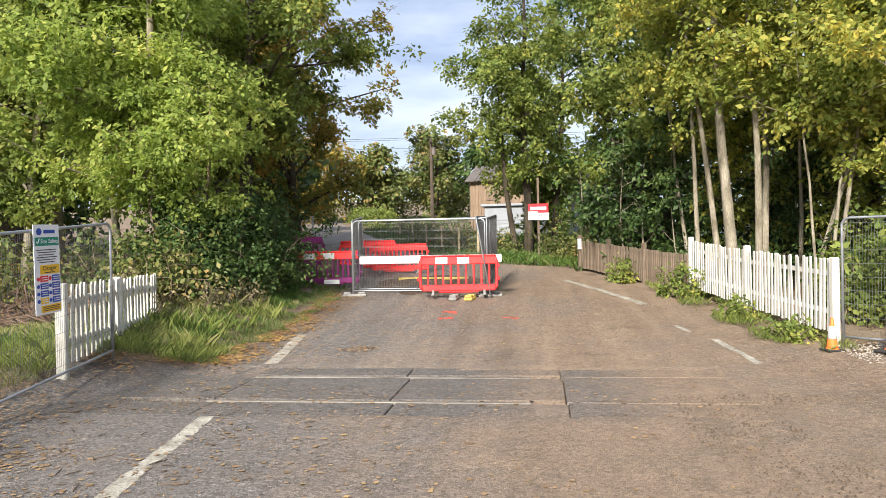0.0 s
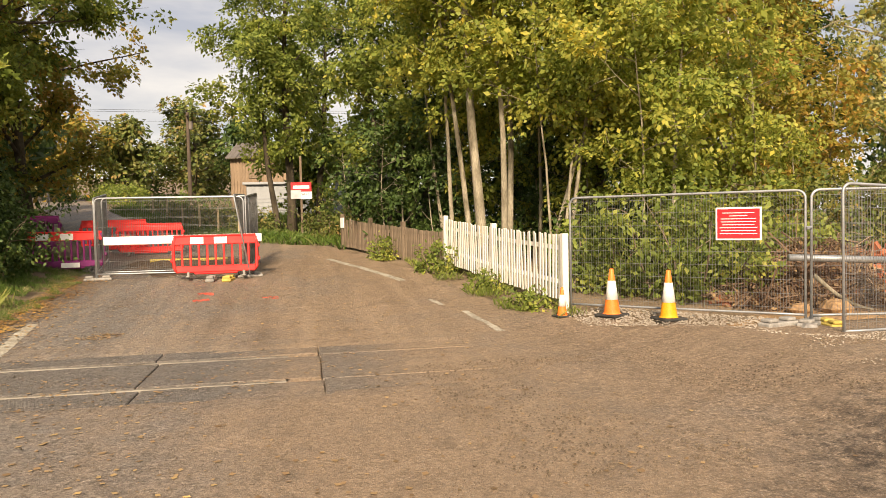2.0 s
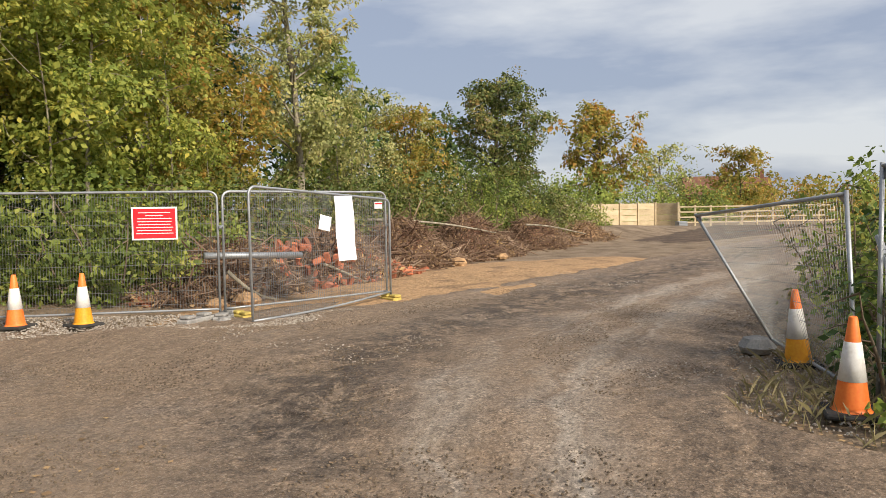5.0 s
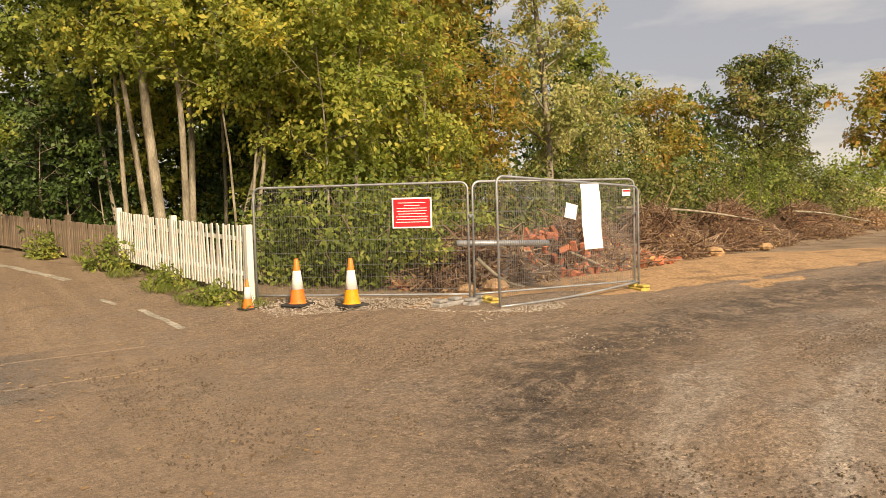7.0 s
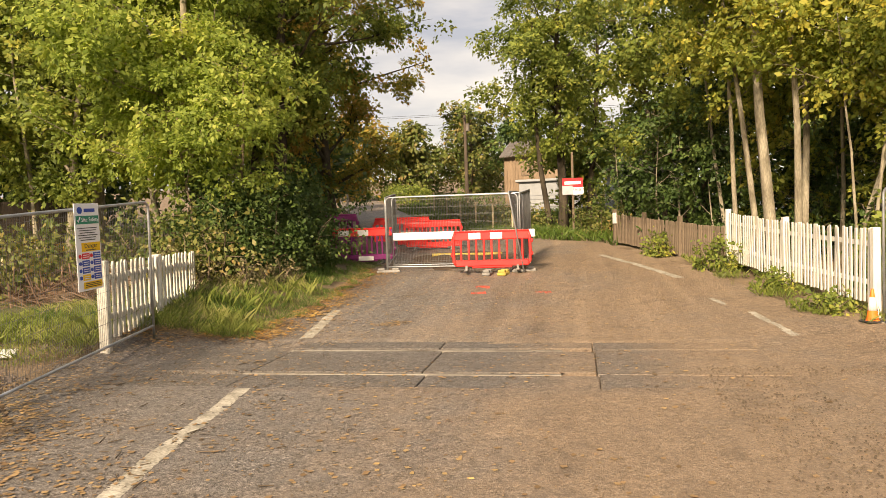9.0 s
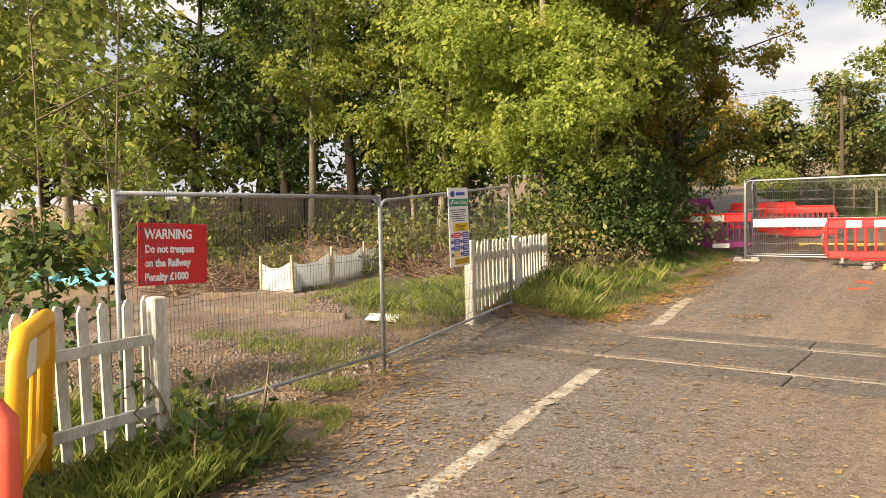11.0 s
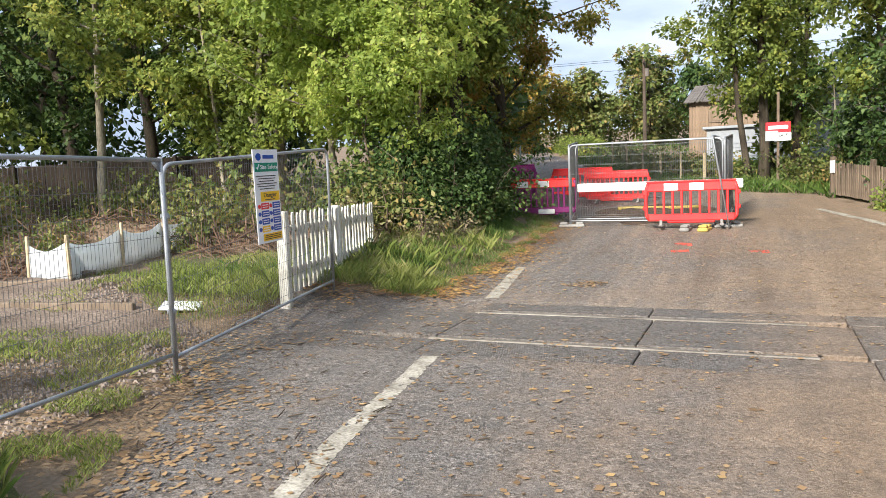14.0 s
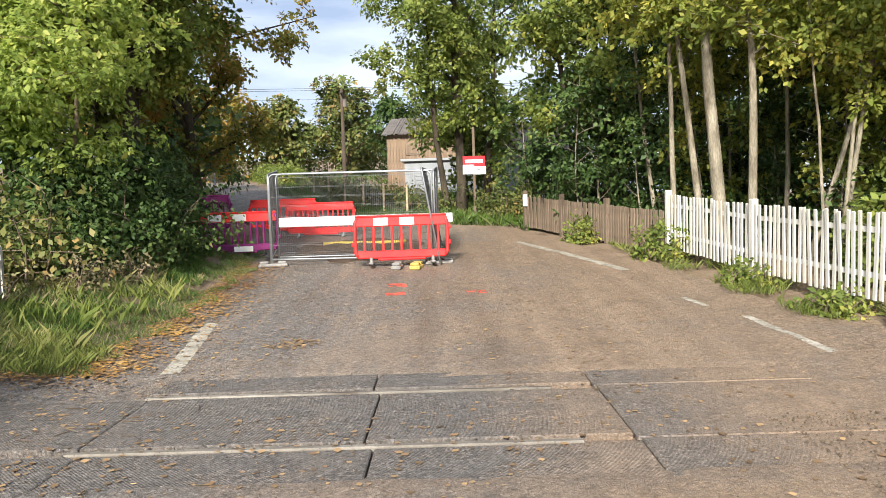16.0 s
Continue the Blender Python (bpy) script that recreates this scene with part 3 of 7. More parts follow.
def tree(x, y, height, spread, leaf_mat, bark, label, count=9000, size=0.17, trunk_r=0.16, first=0.3, stems=1, lean=(0, 0), seed=1, limbs=16,
         profile=None, droop=0.15, clump=0.32, z=None, category="tree", name="tree", group="trees by the lane"):
    """A tree: tapered stems with limbs and twigs, and a crown of single leaves gathered round the twig ends."""
    rr = random.Random(seed)
    root = thing(name, pose(x, y, ground_z(x, y) - 0.05 if z is None else z), label, category, group)
    wood, ends = Geo(), []
    profile = profile or (lambda f: math.sin(math.pi * min(1, 0.18 + 0.8 * f)) ** 0.7)
    for s in range(stems):
        a = 2 * math.pi * s / stems + rr.uniform(0, 1)
        off = 0.0 if stems == 1 else 0.18 + 0.12 * stems * rr.random()
        hgt = height * (1 if s == 0 else rr.uniform(0.75, 1.0))
        d = Vector((lean[0] + (0.1 * math.cos(a) if stems > 1 else 0), lean[1] + (0.1 * math.sin(a) if stems > 1 else 0), 1))
        tp, tr_ = bough(rr, (off * math.cos(a), off * math.sin(a), 0), d, hgt, trunk_r * (1 if s == 0 else rr.uniform(0.5, 0.9)), 9, 0.12, 0.07)
        tr_ = [tr_[0] * 1.25] + tr_[1:]
        wood.tube(tp, tr_, 9)
        for k in range(limbs):
            f = first + (0.97 - first) * (k + rr.random()) / limbs
            i = min(8, int(f * 9))
            w = f * 9 - i
            p = tp[i].lerp(tp[i + 1], w)
            aa = k * 2.4 + rr.uniform(-0.6, 0.6)
            g = (f - first) / (1 - first)
            ln = spread * profile(g) * rr.uniform(0.65, 1.1) * (1 if stems == 1 else 0.8)
            bp, br = bough(rr, p, (math.cos(aa), math.sin(aa), rr.uniform(0.15, 0.7)), ln, max(0.012, tr_[i] * 0.42), 5, droop * (0.7 - g))
            wood.tube(bp, br, 5, cap=False)
            for j in range(5):
                q = bp[1 + j % 5]
                sp, sr = bough(rr, q, (rr.uniform(-1, 1), rr.uniform(-1, 1), rr.uniform(-0.3, 0.8)), ln * rr.uniform(0.2, 0.45), max(0.008, br[1] * 0.4), 3, 0.0, 0.3)
                wood.tube(sp, sr, 3, cap=False)
                ends += [(sp[1], 0.7), (sp[2], 1.0), (sp[3], 1.3)]
            ends += [(bp[3], 0.8), (bp[4], 1.0), (bp[5], 1.2)]
    part("trunk", wood, bark, root, flat=False)
    E = np.array([tuple(e) for e, _ in ends])
    W = np.array([w for _, w in ends]) * rng.uniform(0.1, 1.5, len(ends)) ** 2
    m = max(60, count // 24)
    idx = rng.choice(len(E), m, p=W / W.sum())
    N = rng.normal(size=(m, 3))
    N *= np.minimum(1.0, 1.6 / np.linalg.norm(N, axis=1))[:, None]
    C = E[idx] + N * np.array([clump, clump, clump * 0.7])
    C = C[C[:, 2] > 0.25]
    part("crown", quads("crown", sprays(C, count, size), leaf_mat), None, root)
    return root


def bush(x, y, rx, ry, h, leaf_mat, label, count=5000, size=0.09, seed=1, stems=10, turn=0.0, name="bush", category="bush", bark=None, bare=0.0, group="hedgerow bushes", z=None):
    """A bush of many thin stems, its leaves in uneven lumps."""
    rr = random.Random(seed)
    root = thing(name, pose(x, y, ground_z(x, y) - 0.05 if z is None else z, 0, 0, turn), label, category, group)
    wood = Geo()
    ends = []
    for s in range(stems):
        a, q = rr.uniform(0, 2 * math.pi), math.sqrt(rr.random())
        p = (rx * q * 0.7 * math.cos(a), ry * q * 0.7 * math.sin(a), 0)
        top = h * rr.uniform(0.6, 1.1) * (1 - 0.35 * q)
        pts, rad = bough(rr, p, (0.5 * math.cos(a) * q, 0.5 * math.sin(a) * q, 1), top, 0.028, 5, 0.0, 0.2)
        wood.tube(pts, rad, 4, cap=False)
        for j in range(7):
            c = pts[1 + j % 5]
            sp, sr = bough(rr, c, (rr.uniform(-1, 1), rr.uniform(-1, 1), rr.uniform(-0.2, 0.7)), rr.uniform(0.25, 0.55) * min(rx, h), 0.012, 3, -0.1, 0.3)
            wood.tube(sp, sr, 3, cap=False)
            ends += [sp[1], sp[2], sp[3]]
    tagged(part("branchwork", wood, bark or M_twig, root, flat=False), kind="stuff")
    count, size = int(count * 0.72), size * 1.15
    n1 = int(count * 0.6)
    E = np.array([tuple(e) for e in ends])
    W = rng.uniform(0.1, 1.0, len(E)) ** 2
    P1 = E[rng.choice(len(E), n1, p=W / W.sum())] + rng.normal(size=(n1, 3)) * 0.13 * min(rx, ry, h)
    n2 = count - n1
    lumps = rng.normal(size=(26, 3))
    lumps /= np.linalg.norm(lumps, axis=1)[:, None]
    lumps[:, 2] = np.abs(lumps[:, 2])
    k = rng.integers(0, 26, n2)
    d = lumps[k] + 0.42 * rng.normal(size=(n2, 3))
    d /= np.maximum(1.0, np.linalg.norm(d, axis=1))[:, None]
    amp = rng.uniform(0.72, 1.05, 26)[k][:, None]
    P2 = d * amp * np.array([rx, ry, h])
    P2[:, 2] = np.abs(P2[:, 2])
    P = np.concatenate([P1, P2])
    P[:, 2] = np.maximum(P[:, 2], 0.06)
    C = P[rng.permutation(len(P))[:max(20, count // 9)]]
    V = np.concatenate([leaves(P[: count // 3], size), sprays(C, count * 2 // 3, size, 0.8, 1.7)])
    V[:, :, 2] = np.maximum(V[:, :, 2], 0.02)
    part("foliage", quads("foliage", V, leaf_mat), None, root)
    return root


# ---- ground, road, crossing ----
def axis(stops):
    """Grid lines between stops (start, step, start, step, ..., end)."""
    out = []
    for i in range(0, len(stops) - 1, 2):
        a, st, b = stops[i], stops[i + 1], stops[i + 2]
        out += list(np.arange(a, b - 1e-6, st))
    return out + [stops[-1]]


def sheet(name, xs, ys, zf, material, label, category, name_kind="structure"):
    nx = len(xs)
    vs = [(x, y, zf(x, y)) for y in ys for x in xs]
    fs = [(j * nx + i, j * nx + i + 1, (j + 1) * nx + i + 1, (j + 1) * nx + i) for j in range(len(ys) - 1) for i in range(nx - 1)]
    me = bpy.data.meshes.new(name)
    me.from_pydata(vs, [], fs)
    me.polygons.foreach_set("use_smooth", [True] * len(me.polygons))
    me.materials.append(material)
    return tagged(new(name, me), label, category, kind=name_kind)


def rough(x, y, amp=0.05, s=0.7):
    return amp * noise.noise((x * s, y * s, 0.3)) + amp * 0.5 * noise.noise((x * s * 2.7, y * s * 2.7, 4.1))


XL = ((-20, -4.9), (0, -4.8), (2.9, -4.95), (3.4, -5.2), (5.2, -6.1), (6.3, -7.3), (9.4, -7.3), (9.9, -6.05), (10.7, -5.95), (13.1, -5.85), (16.1, -6.0), (18.7, -6.2), (24, -7.4), (28, -9.0), (38.7, -12.4), (50, -16.6), (70, -24))
XR = ((-20, 4.2), (-2, 4.2), (1.0, 5.6), (6.0, 5.6), (9.5, 4.4), (10.6, 3.6), (12, 3.0), (14, 2.8), (18, 2.3), (21, 1.2), (25, 0.3), (27.5, -3.8), (38.7, -9.3), (50, -13.0), (70, -19.5))


def edge(table, y, wob):
    k = max(i for i in range(len(table)) if table[i][0] <= y) if y > table[0][0] else 0
    k = min(k, len(table) - 2)
    (a, p), (b, q) = table[k], table[k + 1]
    return p + (q - p) * (y - a) / (b - a) + wob * (noise.noise((y * 1.3, wob * 40, 2.0)) + 0.6 * noise.noise((y * 4.1, wob * 70, 5.0)))


def on_track(x, y, pad=0.0):
    return 3.5 < x < 36 and 0.2 + 0.9 * smooth(4, 7.5, x) + 0.02 * x - pad + rough(x, y, 0.3, 0.6) < y < 8.3 - 1.2 * smooth(8, 12, x) + 0.7 * smooth(7, 4, x) + pad + rough(x, y, 0.3, 0.6)


def in_road(x, y, pad=0.0):
    return on_track(x, y, pad) or -19 < y < 69 and edge(XL, y, 0.12) - pad < x < edge(XR, y, 0.15) + pad


def land_z(x, y):
    z = ground_z(x, y) + (rough(x, y, 0.05) if not in_road(x, y, 0.4) else -0.03)
    z += 0.6 * smooth(11.5, 15.5, y) * smooth(8.0, 13.0, x) * smooth(60, 34, x)
    return z - 0.02


sheet("ground", axis([-400, 40, -60, 4, -24, 0.5, 30, 4, 80, 40, 400]), axis([-200, 20, -20, 1, -6, 0.4, 32, 3, 110, 40, 500]), land_z, M_soil, "brown leaf-strewn soil of the verges and cleared land", "ground")

rows_y = axis([-20, 1, -4, 0.2, 26, 0.6, 70])
cols = list((np.linspace(0, 1, 70)) ** 1.0)
vs, fs = [], []
for y in rows_y:
    a, b = edge(XL, y, 0.12), edge(XR, y, 0.15)
    for c in cols:
        x = a + (b - a) * c
        vs.append((x, y, ground_z(x, y) + 0.012 + rough(x, y, 0.014 + 0.03 * smooth(3, 8, x) * smooth(40, 20, x), 1.5)))
nc = len(cols)
fs = [(j * nc + i, j * nc + i + 1, (j + 1) * nc + i + 1, (j + 1) * nc + i) for j in range(len(rows_y) - 1) for i in range(nc - 1)]


def crossing_y(x):
    return 7.47 - 0.02 * (x + 0.55)


me = bpy.data.meshes.new("road")
keep = [f for f in fs]
me.from_pydata([(x, y, z - (0.05 if crossing_y(x) - 0.6 < y < crossing_y(x) + 2.1 and -7.3 < x < 1.55 else 0)) for x, y, z in vs], [], keep)
me.polygons.foreach_set("use_smooth", [True] * len(me.polygons))
me.materials.append(M_road)
road = tagged(new("road", me), "worn tarmac lane and site track caked in brown mud", "road", kind="structure")


def track_z(x, y):
    on = on_track(x, y, 0.12)
    return ground_z(x, y) + (0.022 + rough(x, y, 0.03, 1.1) + 0.014 * math.sin(4.2 * (y - 0.06 * x) + 2 * noise.noise((x * 0.3, y * 0.3, 0))) * smooth(3, 7, x) if on else -0.075)


sheet("site_track", axis([3.4, 0.16, 20, 0.5, 36]), axis([-0.6, 0.13, 9.6]), track_z, M_road, "churned muddy track leading off to the site", "track")


def patch(name, cx, cy, rx, ry, material, label, lift=0.02, n=30, kind="structure", category="ground", turn=0.0, zf=None):
    """A low uneven lens of material lying on the ground."""
    g = Geo()
    rings = 7
    vs, fs = [], []
    for i in range(rings + 1):
        for k in range(n):
            a = 2 * math.pi * k / n
            q = i / rings * (1 + 0.25 * noise.noise((math.cos(a) * 1.7 + cx, math.sin(a) * 1.7 + cy, 1.0)))
            dx, dy = rx * q * math.cos(a), ry * q * math.sin(a)
            c, s = math.cos(radians(turn)), math.sin(radians(turn))
            x, y = cx + c * dx - s * dy, cy + s * dx + c * dy
            vs.append((x, y, (zf or ground_z)(x, y) + lift * (1 - (i / rings) ** 2) + rough(x, y, lift * 0.5, 2.0) * (i < rings) - 0.03 * (i == rings)))
    for i in range(rings):
        fs += [(i * n + k, i * n + (k + 1) % n, (i + 1) * n + (k + 1) % n, (i + 1) * n + k) for k in range(n)]
    g.add(vs, fs)
    return tagged(part(name, g, material, flat=False), label, category, kind=kind)


patch("verge", -9.4, 15.8, 2.6, 7.0, M_turf, "grassy verge at the foot of the hedge", 0.1, category="verge")
patch("verge", -8.9, 10.3, 1.5, 2.0, M_turf, "grassy bank beside the crossing", 0.1, category="verge")
patch("verge", -6.7, 0.2, 1.7, 3.4, M_turf, "rough grass strip by the fence", 0.08, category="verge")
patch("driveway", -2.9, 32.5, 1.9, 10.0, M_road, "muddy driveway to the barn", 0.03, category="driveway", turn=5)
patch("ballast_bed", -12.5, 6.6, 5.2, 2.4, M_ballast, "brown ballast bed of the disused line", 0.1, category="ballast")
patch("cleared_soil", 14.0, 9.0, 8.5, 2.5, M_sand, "bare orange sandy soil by the track", 0.05, category="soil")
patch("cleared_soil", 45, 12.5, 15, 4.6, M_darksoil, "dark churned topsoil of the cleared ground", 0.12, category="soil")

crossing = thing("level_crossing", pose(0, 0, 0), "rubber level crossing deck with worn grooved panels", "crossing", kind="structure")
TILT_X = -math.degrees(math.atan(0.02))
seams = (-6.95, -4.77, -2.58, -0.59, 1.5)
for k in range(4):
    for row, (y0, wid) in enumerate(((-0.42, 0.68), (0.775, 1.36), (2.0, 0.7)) if k < 3 else ((-0.38, 0.78), (0.78, 1.53), (2.0, 0.88))):
        if row == 2 and k == 0:
            continue
        xa, xb = (seams[q] - 0.06 * row * (q < 3) for q in (k, k + 1))
        gap = 0.016 if k in (1, 2) else 0.008
        shape = Geo().box((xb - xa - gap, wid, 0.08), None, 0.01)
        ob = part("deck_panel", shape, (M_panel, M_panel, M_halfpanel, M_mudpanel)[k], crossing)
        xc = (xa + xb) / 2
        ob.matrix_basis = pose(xc, crossing_y(xc) + y0, -0.032 + 0.004 * ((k * 3 + row) % 3), 0.2 * ((k + row) % 3 - 1), 0, TILT_X)
for y0 in (0.0, 1.56):
    g = Geo()
    g.box((3.9, 0.07, 0.06), pose(-2.95, crossing_y(-2.95) + y0, -0.022, 0, 0, TILT_X), 0.012)
    g.box((4.75, 0.02, 0.1), pose(-2.5, crossing_y(-2.5) + y0, -0.09, 0, 0, TILT_X))
    g.box((4.75, 0.13, 0.02), pose(-2.5, crossing_y(-2.5) + y0, -0.15, 0, 0, TILT_X))
    tagged(part("rail", g, M_rail), "worn steel running rail set in the crossing", "rail", "railway rails", "structure")


def strip(pts, width, material, label, lift=0.02, broken=0.3, name="road_marking"):
    """Painted line along pts, worn away in flakes and ragged at the edges."""
    g = Geo()
    for (a, b) in zip(pts[:-1], pts[1:]):
        A, B = Vector(a), Vector(b)
        d = B - A
        n, m = max(3, int(d.length / 0.022)), max(3, int(width / 0.018))
        side = Vector((-d.y, d.x)).normalized()

        def at(i, k):
            p = A + d * (i / n) + side * (width * (k / m - 0.5) + (0.012 * noise.noise((A.x + i * 0.35, k * 5, 3)) if k in (0, m) else 0))
            return (p.x, p.y, ground_z(p.x, p.y) + lift * 0.3 + 0.012 + rough(p.x, p.y, 0.014, 1.5))

        for i in range(n):
            for k in range(m):
                q = at(i, k)
                worn = 0.6 * noise.noise((q[0] * 2.2, q[1] * 2.2, 3)) + 0.5 * noise.noise((q[0] * 13, q[1] * 13, 8)) + 0.5 * noise.noise((q[0] * 31, q[1] * 31, 2)) + (0.25 if k in (0, m - 1) else 0)
                if worn < 0.85 - broken * 1.6:
                    g.add([q, at(i, k + 1), at(i + 1, k + 1), at(i + 1, k)], [(0, 1, 2, 3)])
    return tagged(part(name, g, material), label, "road marking", kind="structure")


strip([(-3.55, 0.8), (-4.15, 4.2), (-4.5, 6.68)], 0.17, M_line, "worn white edge line on the lane", 0.01, 0.26)
strip([(-4.95, 9.93), (-5.28, 12.54)], 0.2, M_line, "worn white edge line dash on the lane", 0.01, 0.24)
strip([(2.24, 9.98), (2.08, 11.88)], 0.13, M_line, "faint white edge line under mud", 0.01, 0.4)
strip([(1.82, 12.6), (1.71, 13.3)], 0.12, M_line, "faint white edge line dash", 0.01, 0.36)
strip([(1.58, 16.15), (0.9, 18.6), (0.05, 21.1)], 0.2, M_line, "pale edge line with standing water", 0.01, 0.2)
for px, py, w in ((-2.75, 15.1, 0.4), (-2.75, 14.3, 0.34), (-1.4, 14.3, 0.36)):
    strip([(px - 0.16, py), (px + 0.16, py + 0.04)], w, M_spray, "red spray paint mark on the tarmac", 0.012, 0.56)
patch("road_patch", -3.1, 5.65, 0.45, 0.13, M_line, "pale scraped spot on the tarmac", 0.006, category="road")


# ---- site fencing ----
def heras(corners, label, square=False, sag=0.0, group="temporary fence panels", rows=(0.12, 0.36, 0.62, 0.88), step=0.042):
    """A mesh fence panel between bottom-left, bottom-right, top-right and top-left corners."""
    bl, br, tr_, tl = (Vector(c) for c in corners)
    o = (bl + br) / 2
    root = thing("mesh_fence", Matrix.Translation(o), label, "fence panel", group)
    bl, br, tr_, tl = bl - o, br - o, tr_ - o, tl - o

    def at(u, v):
        p = bl.lerp(br, u).lerp(tl.lerp(tr_, u), v)
        return p + Vector((0, 0, -sag * math.sin(math.pi * u) * (1 - v)))

    w = (br - bl).length
    r = 0.02
    f = 0.07 / w * 1.8
    fr = Geo()
    if square:
        loop = [at(0, -0.06), at(0, 1)]
        fr.tube(loop, r, 10).tube([at(1, -0.06), at(1, 1)], r, 10).tube([at(0, 0.985), at(1, 0.985)], r, 10).tube([at(0, 0.07), at(1, 0.07)], r * 0.9, 10)
        for u, s in ((0, 1), (1, -1)):
            k = [at(u, 0.985), at(u + s * 0.045, 0.985), at(u, 0.92)]
            n = (br - bl).cross(tl - bl).normalized() * 0.004
            fr.add([p + n for p in k] + [p - n for p in k], [(0, 1, 2), (5, 4, 3), (0, 3, 4, 1), (1, 4, 5, 2), (2, 5, 3, 0)])
    else:
        arc = [(0, -0.07), (0, 0.9)]
        arc += [(f * (1 - math.cos(a)), 0.93 + 0.06 * math.sin(a)) for a in np.linspace(0.2, math.pi / 2, 5)]
        arc += [(u, 0.99) for u in (0.2, 0.4, 0.6, 0.8)]
        arc += [(1 - f * (1 - math.cos(a)), 0.93 + 0.06 * math.sin(a)) for a in np.linspace(math.pi / 2, 0.2, 5)] + [(1, 0.9), (1, -0.07)]
        fr.tube([at(u, v) for u, v in arc], r, 10)
        fr.tube([at(u, 0.05) for u in np.linspace(0, 1, 9)], r * 0.9, 10)
    part("frame", fr, M_galv, root, flat=False)
    wires = Geo()
    n = int(w / step)
    for i in range(1, n):
        u = i / n
        q = [at(u, 0.06), at(u, 0.5), at(u, 0.985)]
        wires.tube([p + Vector((0, 0, 0)) for p in q], 0.0021, 3, cap=False)
    for v in np.linspace(0.1, 0.95, 9):
        wires.tube([at(u, v) for u in (0.003, 0.5, 0.997)], 0.0026, 4, cap=False)
    tagged(part("wire_mesh", wires, M_wire, root), kind="stuff")
    return root


def flat(x, y, dz=0.0):
    return ground_z(x, y) + dz


def upright(a, b, top=2.0, lift=0.06):
    za, zb = flat(*a) + lift, flat(*b) + lift
    return [(*a, za), (*b, zb), (*b, zb + top - lift), (*a, za + top - lift)]


def foot_block(x, y, turn, material, label, size=(0.62, 0.22, 0.13)):
    root = thing("weight_block", pose(x, y, flat(x, y), 0, 0, turn), label, "weight block", "weight blocks")
    g = Geo().box((size[0], size[1], size[2] * 0.6), pose(0, 0, size[2] * 0.3), 0.02)
    part("block", g, material, root)
    for s in (-1, 1):
        part("socket", Geo().box((0.18, size[1] * 0.8, size[2] * 0.4), pose(s * size[0] * 0.3, 0, size[2] * 0.8), 0.015), material, root)
    return root


def coupler(x, y, z):
    root = thing("clamp", pose(x, y, z), "small galvanised clamp joining two fence panels", "clamp", "fence clamps")
    part("plate", Geo().box((0.09, 0.05, 0.05), None, 0.012), M_galv, root)
    part("bolt", Geo().tube([(0, -0.05, 0), (0, 0.05, 0)], 0.01, 6), M_galv, root)


# right of the lane, along the cleared land
heras(upright((3.78, 11.0), (6.42, 8.47)), "tall galvanised mesh fence panel in front of bushes")
heras(upright((6.48, 8.42), (9.6, 7.78)), "galvanised mesh fence panel before the rubble bank")
heras([(6.34, 7.6, 0.06), (9.5, 7.6, 0.2), (9.52, 7.62, 1.98), (6.3, 7.58, 2.18)], "galvanised mesh panel swung open, its lower rail bent", sag=0.05)
foot_block(6.42, 8.35, 35, M_block, "grey concrete fence foot on gravel")
foot_block(6.62, 8.2, 80, M_yblock, "small yellow-capped fence foot block", (0.4, 0.18, 0.12))
foot_block(9.5, 7.6, 80, M_yblock, "bright yellow fence foot under the panel end", (0.4, 0.2, 0.12))
foot_block(6.0, 8.5, 15, M_block, "grey concrete fence foot lying flat")
coupler(6.45, 8.42, 1.55)
coupler(9.56, 7.68, 1.5)
# leaning panel by the site track
heras([(8.6, 0.85, 0.06), (6.3, -0.25, 0.08), (6.6, -0.1, 1.9), (8.5, 1.8, 1.68)], "leaning galvanised mesh gate panel, pushed over", square=True)
heras(upright((6.3, -0.4), (4.6, -3.7)), "galvanised mesh panel overgrown by shrubs", square=True)
g = Geo().tube([(5.6, -0.9, 0.05), (6.6, -0.35, 1.5)], 0.03, 8)
tagged(part("fence_prop", g, M_galv), "slanting steel prop against the mesh panel", "prop")
# left of the lane, along the railway
heras(upright((-6.32, 2.08), (-6.62, 5.5), 2.05), "galvanised mesh fence panel with square corners across the line", square=True)
heras(upright((-6.66, 5.56), (-6.95, 9.0)), "galvanised mesh fence panel with rounded corners across the line")
coupler(-6.64, 5.53, 1.5)
coupler(-6.64, 5.53, 0.6)
# round the dig in the lane
heras(upright((-5.58, 18.0), (-2.1, 17.75)), "mesh fence panel guarding the dug-up lane", group="panels round the dig")
heras(upright((-5.5, 18.35), (-2.0, 18.3)), "second mesh panel standing close behind the first", group="panels round the dig")
heras(upright((-2.05, 17.75), (-1.95, 21.2)), "mesh fence panel along the side of the dig", group="panels round the dig")
heras(upright((-5.6, 18.0), (-6.1, 21.4)), "mesh fence panel along the hedge side of the dig", group="panels round the dig")
heras([(-1.98, 17.4, 0.6), (-1.9, 20.6, 0.75), (-2.25, 20.6, 2.6), (-2.3, 17.4, 2.5)], "mesh fence panel leaning against the corner", group="panels round the dig")
foot_block(-2.85, 17.15, 85, M_block, "dark grey fence foot in front of the barrier", (0.45, 0.2, 0.14))
foot_block(-2.45, 17.1, 80, M_yblock, "pale yellow fence foot in front of the barrier", (0.45, 0.22, 0.14))
foot_block(-5.55, 17.95, 10, M_block, "grey fence foot under the panel corner")
foot_block(-2.0, 17.7, 20, M_block, "grey fence foot under the panel corner")


